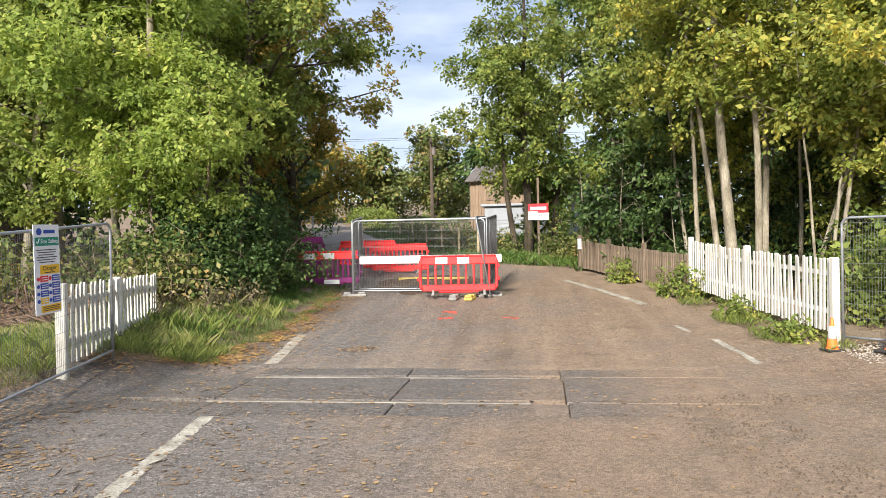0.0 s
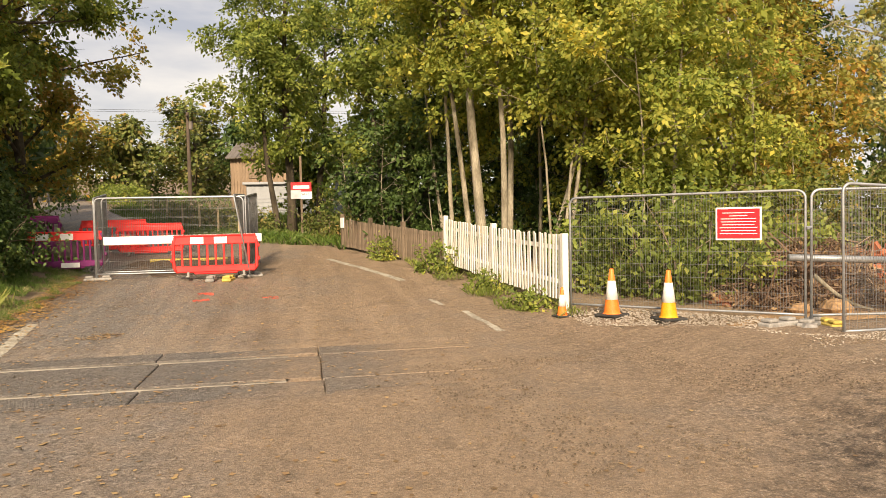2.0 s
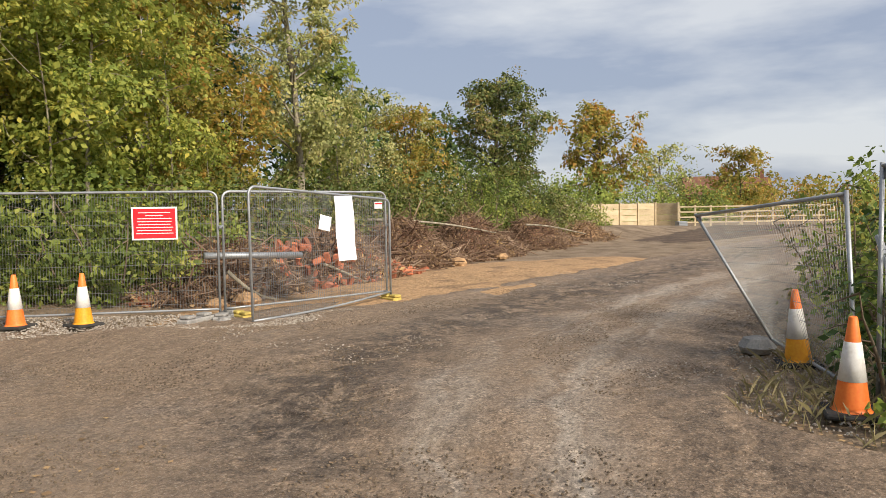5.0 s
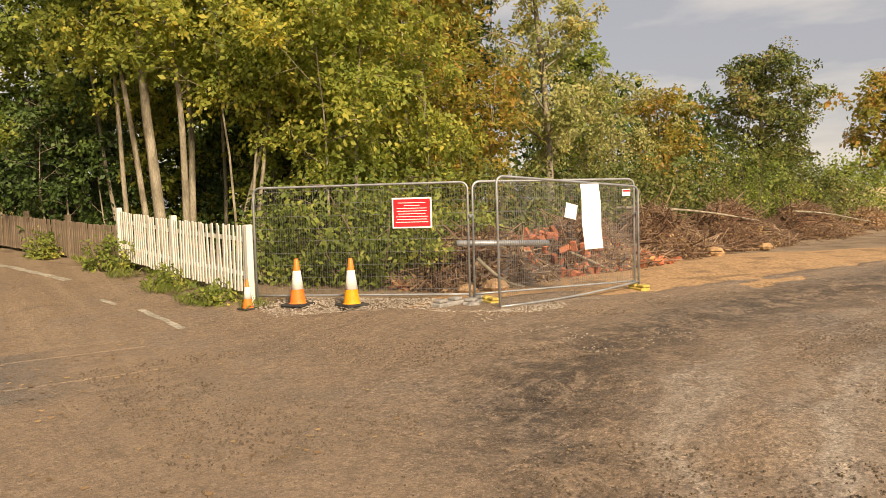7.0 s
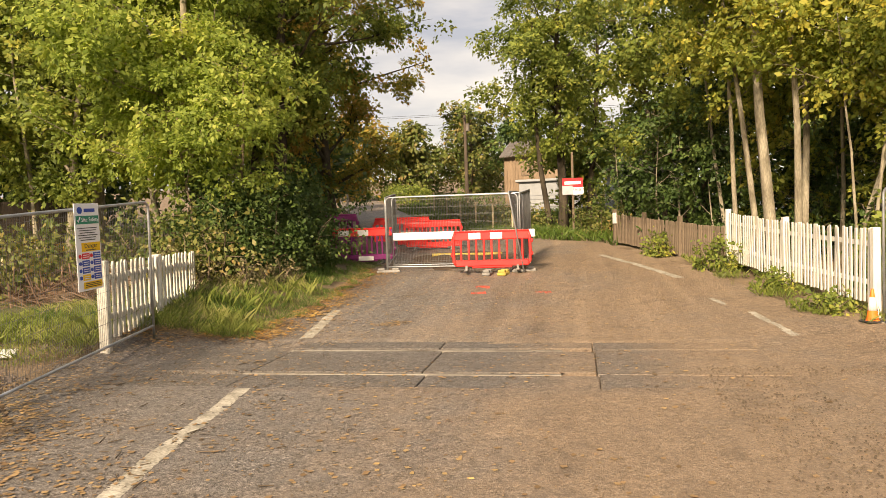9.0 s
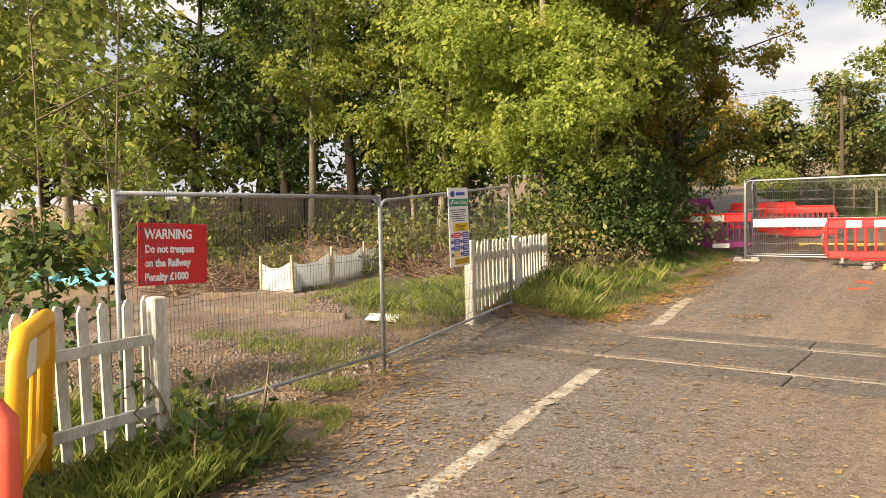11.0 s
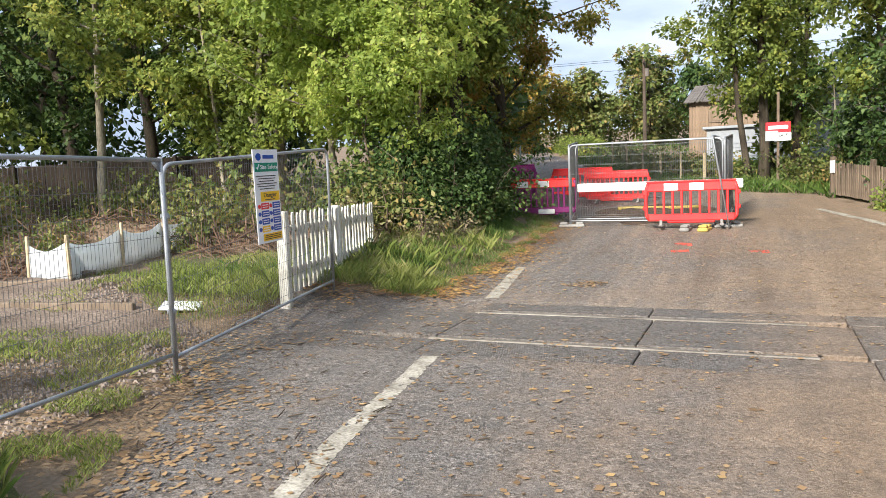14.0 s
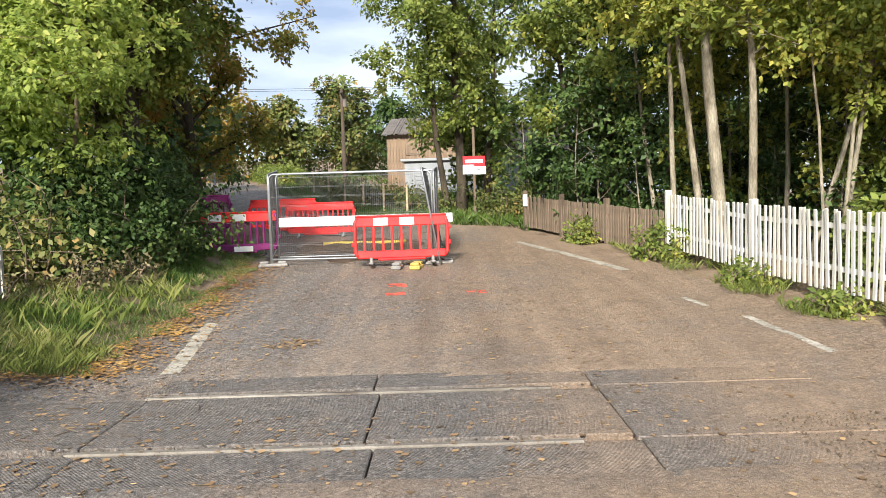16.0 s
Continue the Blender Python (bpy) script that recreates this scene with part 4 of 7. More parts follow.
# ---- barriers ----
def barrier(m, body_mat, label, boards=True, slats=9, width=2.0, plain_top=None, group="site barriers"):
    """A moulded plastic road barrier with slots, side lugs, two feet and a reflective strip."""
    root = thing("road_barrier", m, label, "barrier", group)
    w, h = width, 1.0
    g = Geo()
    g.box((w - 0.1, 0.05, 0.2), pose(0, 0, h - 0.12), 0.02)
    g.box((w - 0.1, 0.06, 0.045), pose(0, 0, h - 0.005), 0.02)
    part("top_rail", g, plain_top or body_mat, root)
    g = Geo().box((w - 0.16, 0.055, 0.16), pose(0, 0, 0.2), 0.03)
    g.box((w * 0.5, 0.05, 0.06), pose(0, 0, 0.105), 0.02)
    part("bottom_rail", g, body_mat, root)
    for s in (-1, 1):
        g = Geo().tube([(s * (w / 2 - 0.1), 0, 0.16), (s * (w / 2 - 0.05), 0, 0.24), (s * (w / 2 - 0.04), 0, 0.55), (s * (w / 2 - 0.05), 0, 0.86), (s * (w / 2 - 0.1), 0, 0.96)], 0.038, 8)
        part("side_post", g, body_mat, root, flat=False)
        for z in (0.42, 0.74):
            part("lug", Geo().box((0.07, 0.05, 0.1), pose(s * (w / 2 - 0.005), 0, z), 0.02), body_mat, root)
        g = Geo().box((0.09, 0.5, 0.05), pose(s * w * 0.32, 0, 0.03), 0.02).box((0.06, 0.06, 0.12), pose(s * w * 0.32, 0, 0.09), 0.01)
        part("foot", g, M_rubber if body_mat is not M_red else M_block, root)
    slat = Geo().box((0.05, 0.04, 0.54), None, 0.015).mesh("slat")
    for i in range(slats):
        ob = part("slat", slat, body_mat, root)
        ob.matrix_basis = pose(-w / 2 + 0.14 + (w - 0.28) * (i + 0.5) / slats, 0, 0.54)
    if boards:
        for i, c in enumerate((-0.42, 0.12)):
            for s in (-1, 1):
                b = part("reflector", Geo().box((0.3, 0.008, 0.16), pose(c, s * 0.03, h - 0.12), 0.003), M_white_board, root, "white reflective strip")
    return root


barrier(pose(-2.75, 17.35, flat(-2.75, 17.35) + 0.08, -3, 0, 4), M_red, "bright red slotted plastic road barrier in front of mesh fence", group="red barriers")
barrier(pose(-6.5, 24.0, flat(-6.5, 24), 0, 0, 5), M_red, "red slotted plastic barrier behind the dig", False, 12, group="red barriers")
barrier(pose(-5.35, 23.6, flat(-5.3, 23.6), 0, 0, 2), M_red, "red slotted plastic barrier behind the dig", False, 12, group="red barriers")
barrier(pose(-6.6, 18.9, 0.66, 0, 0, 8), M_purple, "purple plastic barrier with a red and white strip by the hedge", True, 12, plain_top=M_red, group="purple barriers")
barrier(pose(-8.5, 22.0, flat(-8.5, 22.0), 0, 0, 4), M_purple, "purple plastic barrier half hidden in the hedge", False, 12, group="purple barriers")
g = Geo().box((3.65, 0.05, 0.2), pose(0, 0, 0), 0.015)
ob = part("barrier_plank", g, M_white_board)
ob.matrix_world = pose(-3.5, 17.62, flat(-3.65, 17.6) + 0.98, 0, 0.0, -1)
tagged(ob, "white reflective barrier plank tied along the mesh fence", "plank")
part("label_plate", Geo().box((0.42, 0.01, 0.12), pose(-6.4, 18.86, 0.83, 0, 0, 8), 0.003), M_white_board)
tagged(bpy.data.objects["label_plate"], "small white plate on the purple barrier", "plate")
# the dig
patch("dug_soil", -3.85, 20.5, 1.75, 2.5, M_darksoil, "dark dug-out soil behind the fence", 0.12, category="soil")
g = Geo().tube([(-4.9 + 0.3 * i, 20.9 + 0.1 * math.sin(i), flat(-4.9, 20.9) + 0.12) for i in range(8)], 0.05, 7)
tagged(part("yellow_pipe", g, M_yblock, flat=False), "yellow plastic pipe lying by the dig", "pipe")


# yellow and red barriers close to the rough grass
def end_barrier(m, body_mat, label, collar):
    root = thing("work_barrier", m, label, "barrier", "stacked barriers")
    g = Geo()
    loop = [(-0.5, 0, 0.1), (-0.5, 0, 0.9), (-0.42, 0, 1.0), (0.42, 0, 1.0), (0.5, 0, 0.9), (0.5, 0, 0.1)]
    g.tube(loop, 0.05, 10)
    part("hoop", g, body_mat, root, flat=False)
    if collar:
        part("panel", Geo().box((0.9, 0.05, 0.2), pose(0, 0, 0.86), 0.02), body_mat, root)
    else:
        part("inner_rail", Geo().tube([(-0.5, 0, 0.72), (-0.4, 0, 0.78), (0.4, 0, 0.78), (0.5, 0, 0.72)], 0.042, 10), body_mat, root, flat=False)
    part("lower_panel", Geo().box((0.9, 0.05, 0.1), pose(0, 0, 0.3), 0.02), body_mat, root)
    for c in (-0.25, 0, 0.25):
        part("slat", Geo().box((0.05, 0.04, 0.5), pose(c, 0, 0.56), 0.015), body_mat, root)
    if collar:
        part("reflector", Geo().box((0.34, 0.004, 0.17), pose(-0.28, -0.03, 0.88), 0.001), M_white_board, root, "pale reflective square")
        for s in (-1, 1):
            part("collar", Geo().box((0.16, 0.2, 0.1), pose(s * 0.5, 0, 0.05), 0.02), M_rubber, root, "black rubber foot")
    return root


end_barrier(pose(-5.42, 0.95, 0.1, 4, 0, 146) @ Matrix.Diagonal((1.0, 1.0, 1.12, 1)), M_yellow, "yellow plastic work barrier leaning by the picket fence", True)
end_barrier(pose(-4.85, 0.13, 0.05, 0, 0, 40), M_coral, "faded red plastic work barrier in the grass", False)


# ---- cones ----
def cone(x, y, h, label, low=M_orange, turn=0, tilt=0.0, z=None):
    root = thing("traffic_cone", pose(x, y, (flat(x, y) if z is None else z) + 0.015, tilt, 0, turn), label, "traffic cone", "traffic cones")
    k = h / 0.75
    part("base", Geo().box((0.4 * k, 0.4 * k, 0.045 * k), pose(0, 0, 0.022 * k), 0.015 * k), M_rubber, root, "dark rubber base")

    def rad(z):
        return (0.135 - 0.105 * z / 0.75) * k

    def band(z0, z1, out=0.0):
        return [(rad(z0) + out, z0 * k), (rad(z1) + out, z1 * k)]

    part("lower_cone", Geo().lathe([(0.15 * k, 0.04 * k), (rad(0.06), 0.06 * k)] + band(0.07, 0.27)), low, root, flat=False)
    part("sleeve", Geo().lathe([(rad(0.27) - 0.002, 0.268 * k)] + band(0.27, 0.56, 0.004) + [(rad(0.56) - 0.002, 0.562 * k)]), M_sleeve, root, "dirty white reflective sleeve", flat=False)
    part("tip", Geo().lathe(band(0.56, 0.74) + [(0.026 * k, 0.75 * k), (0.018 * k, 0.745 * k), (0.016 * k, 0.7 * k)]), M_orange, root, flat=False)
    return root


cone(3.52, 10.75, 0.5, "small orange and white traffic cone by the fence post", turn=12)
cone(4.17, 10.2, 0.78, "orange and white traffic cone before the mesh panel", turn=30)
cone(4.8, 9.5, 0.78, "traffic cone with a faded amber lower half", M_amber, turn=5)
cone(7.45, 0.42, 0.78, "traffic cone with a dirty sleeve by the leaning panel", M_amber, turn=20, tilt=-3)
cone(5.7, -0.28, 0.78, "orange and white traffic cone in the weeds", turn=15)


# ---- picket and board fences ----
def pickets(a, b, n, height, material, label, posts=(0.0, 1.0), pw=0.075, post_h=None, pointed=False, name="picket_fence", rails=(0.28, 0.8), lean=0.0, post_w=0.12, seed=3, base=None):
    """A fence from a to b: each picket, rail and post is a part."""
    rr = random.Random(seed)
    A, B = Vector(a), Vector(b)
    d = B - A
    ang = math.degrees(math.atan2(d.y, d.x))
    root = thing(name, pose(a[0], a[1], 0, 0, 0, ang), label, "fence", "fences")
    L = d.length

    def gz(s):
        return base[0] + (base[1] - base[0]) * s if base else ground_z(A.x + d.x * s, A.y + d.y * s)

    shape = Geo()
    hw = pw / 2
    if pointed:
        vs = [(-hw, -0.011, 0), (hw, -0.011, 0), (hw, -0.011, height - 0.05), (hw * 0.35, -0.011, height), (-hw * 0.35, -0.011, height), (-hw, -0.011, height - 0.05)]
        vs += [(x, 0.011, z) for x, _, z in vs]
        shape.add(vs, [(0, 1, 2, 3, 4, 5), (11, 10, 9, 8, 7, 6)] + [(i, (i + 1) % 6, 6 + (i + 1) % 6, 6 + i) for i in range(6)])
    else:
        shape.box((pw, 0.022, height), pose(0, 0, height / 2), 0.008)
    me = shape.mesh("picket")
    for i in range(n):
        s = (i + 0.5) / n
        ob = part("picket", me, material, root)
        ob.matrix_basis = pose(L * s + rr.uniform(-0.008, 0.008), rr.uniform(-0.005, 0.005), gz(s) + 0.05 + rr.uniform(-0.015, 0.015), lean + rr.uniform(-1, 1), rr.uniform(-1.6, 1.6), 0)
    for z in rails:
        g = Geo().plank([(L * i / 8, 0.036, gz(i / 8) + 0.05 + z * height) for i in range(9)], 0.045, 0.075)
        part("rail", g, material, root)
    for s in posts:
        ph = post_h or height + 0.08
        g = Geo().box((post_w, post_w, ph + 0.2), pose(L * s, 0.02, gz(s) + ph / 2 - 0.1), 0.012)
        part("post", g, material, root)
    return root


pickets((3.02, 18.1), (3.4, 14.7), 24, 1.16, M_picket, "white painted picket fence before the trees", (0.0, 1.0), post_h=1.3, base=(0.56, 0.36))
pickets((3.4, 14.65), (3.72, 11.15), 25, 1.16, M_picket, "white painted picket fence before the trees", (0.99,), post_h=1.24, seed=5, base=(0.36, 0.25))
pickets((0.72, 24.6), (2.98, 18.2), 62, 0.93, M_oldwood, "weathered brown board fence along the lane", (0.0, 0.33, 0.66), pw=0.09, post_h=1.15, seed=8)
pickets((-7.07, 8.06), (-8.0, 12.3), 24, 1.05, M_oldwhite, "weathered white picket fence in long grass", (0.0, 0.5), pw=0.085, post_h=1.12, base=(0.3, 0.28), pointed=True, seed=11, post_w=0.13)
pickets((-5.98, 2.15), (-5.45, -2.0), 26, 1.2, M_oldwhite, "weathered white picket fence behind tall weeds", (0.0, 0.6), pw=0.075, post_h=1.24, pointed=True, seed=13, post_w=0.13, rails=(0.3, 0.74))
tagged(part("notice_board", Geo().box((0.26, 0.03, 0.36), pose(0.72, 24.5, flat(0.7, 24.5) + 0.86, 0, 0, -70), 0.005), M_signwhite), "small plain white notice on the fence end", "notice")


def board_run(pts, top, material, label, kind_name="board_fence", rail_mat=None, board=0.15, below=0.0):
    """Close-boarded fence: every board is a part of its run."""
    for (a, b) in zip(pts[:-1], pts[1:]):
        A, B = Vector(a), Vector(b)
        d = B - A
        ang = math.degrees(math.atan2(d.y, d.x))
        root = thing(kind_name, pose(a[0], a[1], 0, 0, 0, ang), label, "fence", "fences")
        n = max(2, int(d.length / board))
        w = d.length / n
        me = Geo().box((w - 0.008, 0.02, top), pose(0, 0, top / 2), 0.004).mesh("board")
        for i in range(n):
            s = (i + 0.5) / n
            ob = part("board", me, material, root)
            ob.matrix_basis = pose(d.length * s, 0.006 * (i % 2), land_z(A.x + d.x * s, A.y + d.y * s) - below)
        k = max(1, int(d.length / 2.6))
        for i in range(k + 1):
            s = i / k
            part("post", Geo().box((0.1, 0.1, top + 0.12), pose(d.length * s, -0.07, land_z(A.x + d.x * s, A.y + d.y * s) + top / 2 - below), 0.01), rail_mat or material, root)


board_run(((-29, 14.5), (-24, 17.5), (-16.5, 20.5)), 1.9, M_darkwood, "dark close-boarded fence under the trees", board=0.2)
board_run(((-36, 14.0), (-30, 14.2)), 1.9, M_newwood, "pale new close-boarded fence panel", board=1.5)


def panel_fence(a, b, top, label, n):
    """Pale new fence of long horizontal boards between posts."""
    A, B = Vector(a), Vector(b)
    d = B - A
    ang = math.degrees(math.atan2(d.y, d.x))
    z0 = 0.15
    root = thing("panel_fence", pose(a[0], a[1], z0, 0, 0, ang), label, "fence", "fences")
    for i in range(n):
        L = d.length / n
        for k in range(4):
            h = top / 4
            part("board", Geo().box((L - 0.02, 0.03, h - 0.025), pose(L * (i + 0.5), 0, h * (k + 0.5)), 0.005), M_newwood, root)
        part("post", Geo().box((0.14, 0.14, top + 0.1), pose(L * i, -0.05, top / 2), 0.01), M_newwood, root)
    part("post", Geo().box((0.14, 0.14, top + 0.1), pose(d.length, -0.05, top / 2), 0.01), M_newwood, root)


panel_fence((44.5, 22), (53.5, 18.7), 1.75, "pale new timber panel fence across the cleared land", 5)
panel_fence((53.5, 18.7), (53.4, 16.9), 1.75, "pale new timber panel fence return", 1)
root = thing("rail_fence", pose(53.6, 16.9, 0.1, 0, 0, math.degrees(math.atan2(-7.5, 6.5))), "pale post and rail fence beyond dark soil", "fence", "fences")
for i in range(11):
    part("post", Geo().box((0.12, 0.12, 1.6), pose(1.2 * i, 0, 0.8), 0.01), M_newwood, root)
for k in range(4):
    part("rail", Geo().box((12, 0.05, 0.1), pose(6, -0.08, 0.35 + 0.38 * k), 0.01), M_newwood, root)
part("brace", Geo().box((0.08, 0.06, 1.7), pose(5, -0.12, 0.8, 0, 35, 0), 0.01), M_newwood, root)
root = thing("plank_stack", pose(52.9, 16.5, 0.1, 0, 0, 30), "pale stack of sheet material by the fence", "stack")
for i in range(3):
    part("sheet", Geo().box((1.4, 0.6, 0.14), pose(0.05 * i, 0, 0.08 + 0.15 * i), 0.01), M_render, root)


# ---- signs ----
def letters(text, size, m, material, parent, name="lettering", squeeze=1.0, bold=0.0):
    cu = bpy.data.curves.new(name, "FONT")
    cu.body, cu.size, cu.extrude = text, size, 0.001
    cu.resolution_u, cu.offset = 3, bold
    tmp = bpy.data.objects.new(name, cu)
    scene.collection.objects.link(tmp)
    dg = bpy.context.evaluated_depsgraph_get()
    me = bpy.data.meshes.new_from_object(tmp.evaluated_get(dg))
    bpy.data.objects.remove(tmp)
    ob = part(name, me, None, parent)
    me.materials.clear()
    me.materials.append(material)
    ob.matrix_basis = m @ Matrix.Diagonal((squeeze, 1, 1, 1))
    return ob


def plate(name, m, w, h, material, label, category="sign", thick=0.012):
    """A flat sign; its face looks along its local -y, x to the right, z up from its middle."""
    root = thing(name, m, label, category, "signs")
    part("board", Geo().box((w, thick, h), None, 0.002), material, root)
    return root


def bar(root, x, z, w, h, material, name="text_bar", y=-0.0085):
    return part(name, Geo().box((w, 0.004, h), pose(x, y, z)), material, root)


FACE = pose(0, -0.008, 0, 90, 0, 0)
# warning sign on the mesh panel across the line
dirn = Vector((-6.62 + 6.36, 5.5 - 2.05)).normalized()
wx, wy = -6.36 + dirn.x * 0.56 + 0.03, 2.05 + dirn.y * 0.56
w_ang = math.degrees(math.atan2(dirn.y, dirn.x))
sign = plate("warning_sign", pose(wx, wy, 1.53, 0, 2.5, w_ang), 0.68, 0.5, M_signred, "red enamel warning sign with white lettering, tied to mesh panel")
for i, (txt, sz) in enumerate((("WARNING", 0.11), ("Do not trespass", 0.086), ("on the Railway", 0.086), ("Penalty £1000", 0.086))):
    letters(txt, sz, pose(-0.28, -0.008, 0.125 - 0.112 * i) @ pose(0, 0, 0, 90, 0, 0), M_signwhite, sign, squeeze=0.86, bold=0.0035)
for sx in (-1, 1):
    for sz in (-1, 1):
        part("cable_tie", Geo().tube([(sx * 0.32, 0.02, sz * 0.2), (sx * 0.32, -0.012, sz * 0.2), (sx * 0.33, -0.02, sz * 0.22)], 0.005, 5), M_rubber, sign)

# site safety board
p0, p1 = Vector((-6.66, 5.56)), Vector((-6.95, 9.0))
sdir = (p1 - p0).normalized()
sc = p0 + sdir * 1.78
s_ang = math.degrees(math.atan2(sdir.y, sdir.x))
sign = plate("safety_board", pose(sc.x + 0.04, sc.y, 1.63, 0, -1.5, s_ang) @ Matrix.Diagonal((1.08, 1, 0.84, 1)), 0.5, 1.28, M_signwhite, "tall white site safety board with coloured panels on mesh fence")
part("emblem", Geo().lathe([(0.0, 0), (0.05, 0), (0.05, 0.004), (0, 0.004)], 16, pose(-0.15, -0.007, 0.54, 90, 0, 0)), M_signblue, sign)
bar(sign, 0.05, 0.54, 0.22, 0.05, M_signblue)
bar(sign, 0, 0.4, 0.46, 0.12, M_signgreen, "green_panel")
letters("Site Safety", 0.085, pose(-0.13, -0.012, 0.375, 90, 0, 0), M_signwhite, sign)
part("tick", Geo().tube([(-0.21, -0.012, 0.4), (-0.19, -0.012, 0.37), (-0.155, -0.012, 0.44)], 0.008, 5), M_signwhite, sign)
for i in range(6):
    bar(sign, -0.02 + 0.01 * (i % 2), 0.28 - 0.035 * i, 0.4 - 0.05 * (i % 3), 0.012, M_ink)
bar(sign, 0.04, -0.0, 0.38, 0.13, M_signyellow, "yellow_panel")
letters("Danger", 0.09, pose(-0.1, -0.012, -0.01, 90, 0, 0), M_ink, sign)
bar(sign, 0.03, -0.045, 0.2, 0.012, M_ink, y=-0.0125)
for c in range(2):
    for r in range(4):
        mat_ = M_signred if (c == 0 and r == 0) else M_signyellow if (c == 0 and r == 3) else M_signblue
        bar(sign, -0.08 + 0.23 * c, -0.13 - 0.105 * r, 0.15, 0.085, mat_, "symbol_panel")
        part("symbol", Geo().lathe([(0.0, 0), (0.028, 0), (0.028, 0.004), (0, 0.004)], 14, pose(-0.195 + 0.23 * c, -0.007, -0.13 - 0.105 * r, 90, 0, 0)), M_signblue if r else M_signred, sign)
        for q in range(2):
            bar(sign, -0.08 + 0.23 * c, -0.115 - 0.105 * r - 0.03 * q, 0.11, 0.01, M_signwhite, y=-0.012)
bar(sign, 0.04, -0.56, 0.38, 0.1, M_signyellow, "yellow_panel")
for q in range(3):
    bar(sign, 0.04, -0.535 - 0.025 * q, 0.32, 0.009, M_ink, y=-0.0125)

# red notice on the mesh panel
p0, p1 = Vector((3.78, 11.0)), Vector((6.42, 8.47))
sdir = (p1 - p0).normalized()
sc = p0 + sdir * 2.74
r_ang = math.degrees(math.atan2(sdir.y, sdir.x))
nrm = Vector((sdir.y, -sdir.x)) * 0.03
sign = plate("notice_sign", pose(sc.x + nrm.x, sc.y + nrm.y, flat(*sc) + 1.5, 0, 0, r_ang), 0.66, 0.5, M_signwhite, "red notice with white text lines and white border")
bar(sign, 0, 0, 0.61, 0.45, M_signred, "red_panel", y=-0.007)
for i in range(8):
    bar(sign, 0, 0.165 - 0.045 * i, (0.46, 0.26, 0.5, 0.5, 0.46, 0.54, 0.5, 0.54)[i], 0.011, M_signwhite, y=-0.011)

# paper sheets on the swung panel
g = Geo().add([(0.44 * (a / 4 - 0.5) + 0.08 * b / 8, -0.02 - 0.012 * math.sin(a * 1.3 + b), -1.08 * b / 8) for b in range(9) for a in range(5)],
              [(b * 5 + a, b * 5 + a + 1, b * 5 + a + 6, b * 5 + a + 5) for b in range(8) for a in range(4)])
ob = part("plan_sheet", g, M_signwhite)
ob.matrix_world = pose(8.22, 7.54, 2.02, 0, 0, 0)
ob.modifiers.new("thickness", "SOLIDIFY").thickness = 0.003
tagged(ob, "large creased white plan sheet hung on mesh panel", "paper sheet")
ob = part("paper_sheet", Geo().box((0.26, 0.004, 0.24), None, 0.001), M_signwhite)
ob.matrix_world = pose(7.82, 7.55, 1.58, 0, 12, 0)
tagged(ob, "small white paper notice tied to mesh panel", "paper sheet")
ob = plate("small_sign", pose(9.15, 7.56, 1.86), 0.2, 0.12, M_signwhite, "small white and red fence sign")
bar(ob, 0, 0.03, 0.18, 0.03, M_signred)

# estate agent's board by the trees
root = thing("sale_board", pose(-0.6, 28.0, flat(-0.6, 28.0), 0, 0, -2), "red and white for sale board on a pale post", "sign", "signs")
part("post", Geo().box((0.09, 0.09, 3.25), pose(0, 0.06, 1.6), 0.01), M_oldwood, root)
zb = 2.98 - flat(-0.6, 28)
part("red_board", Geo().box((0.78, 0.03, 0.36), pose(0, 0, zb + 0.12), 0.004), M_signred, root)
part("white_board", Geo().box((0.46, 0.03, 0.28), pose(0.18, -0.005, zb - 0.2), 0.004), M_signwhite, root)
part("grey_board", Geo().box((0.4, 0.03, 0.34), pose(-0.2, -0.01, zb - 0.16), 0.004), M_galv, root)
bar(root, 0, zb + 0.12, 0.62, 0.12, M_signwhite, "logo_bar", y=-0.02)
letters("SALE", 0.15, pose(0.0, -0.03, zb - 0.2, 90, 0, 0), M_ink, root)
# road sign in the hedge
root = thing("road_sign", pose(-13.2, 40, flat(-13.2, 40), 0, 0, 12), "small white road sign on a thin post", "sign", "signs")
part("post", Geo().tube([(0, 0, 0), (0, 0, 2.4)], 0.04, 8), M_galv, root)
part("plate", Geo().box((0.5, 0.02, 0.42), pose(0, -0.05, 2.3), 0.01), M_signwhite, root)
bar(root, 0, 2.3, 0.36, 0.06, M_ink, y=-0.062)


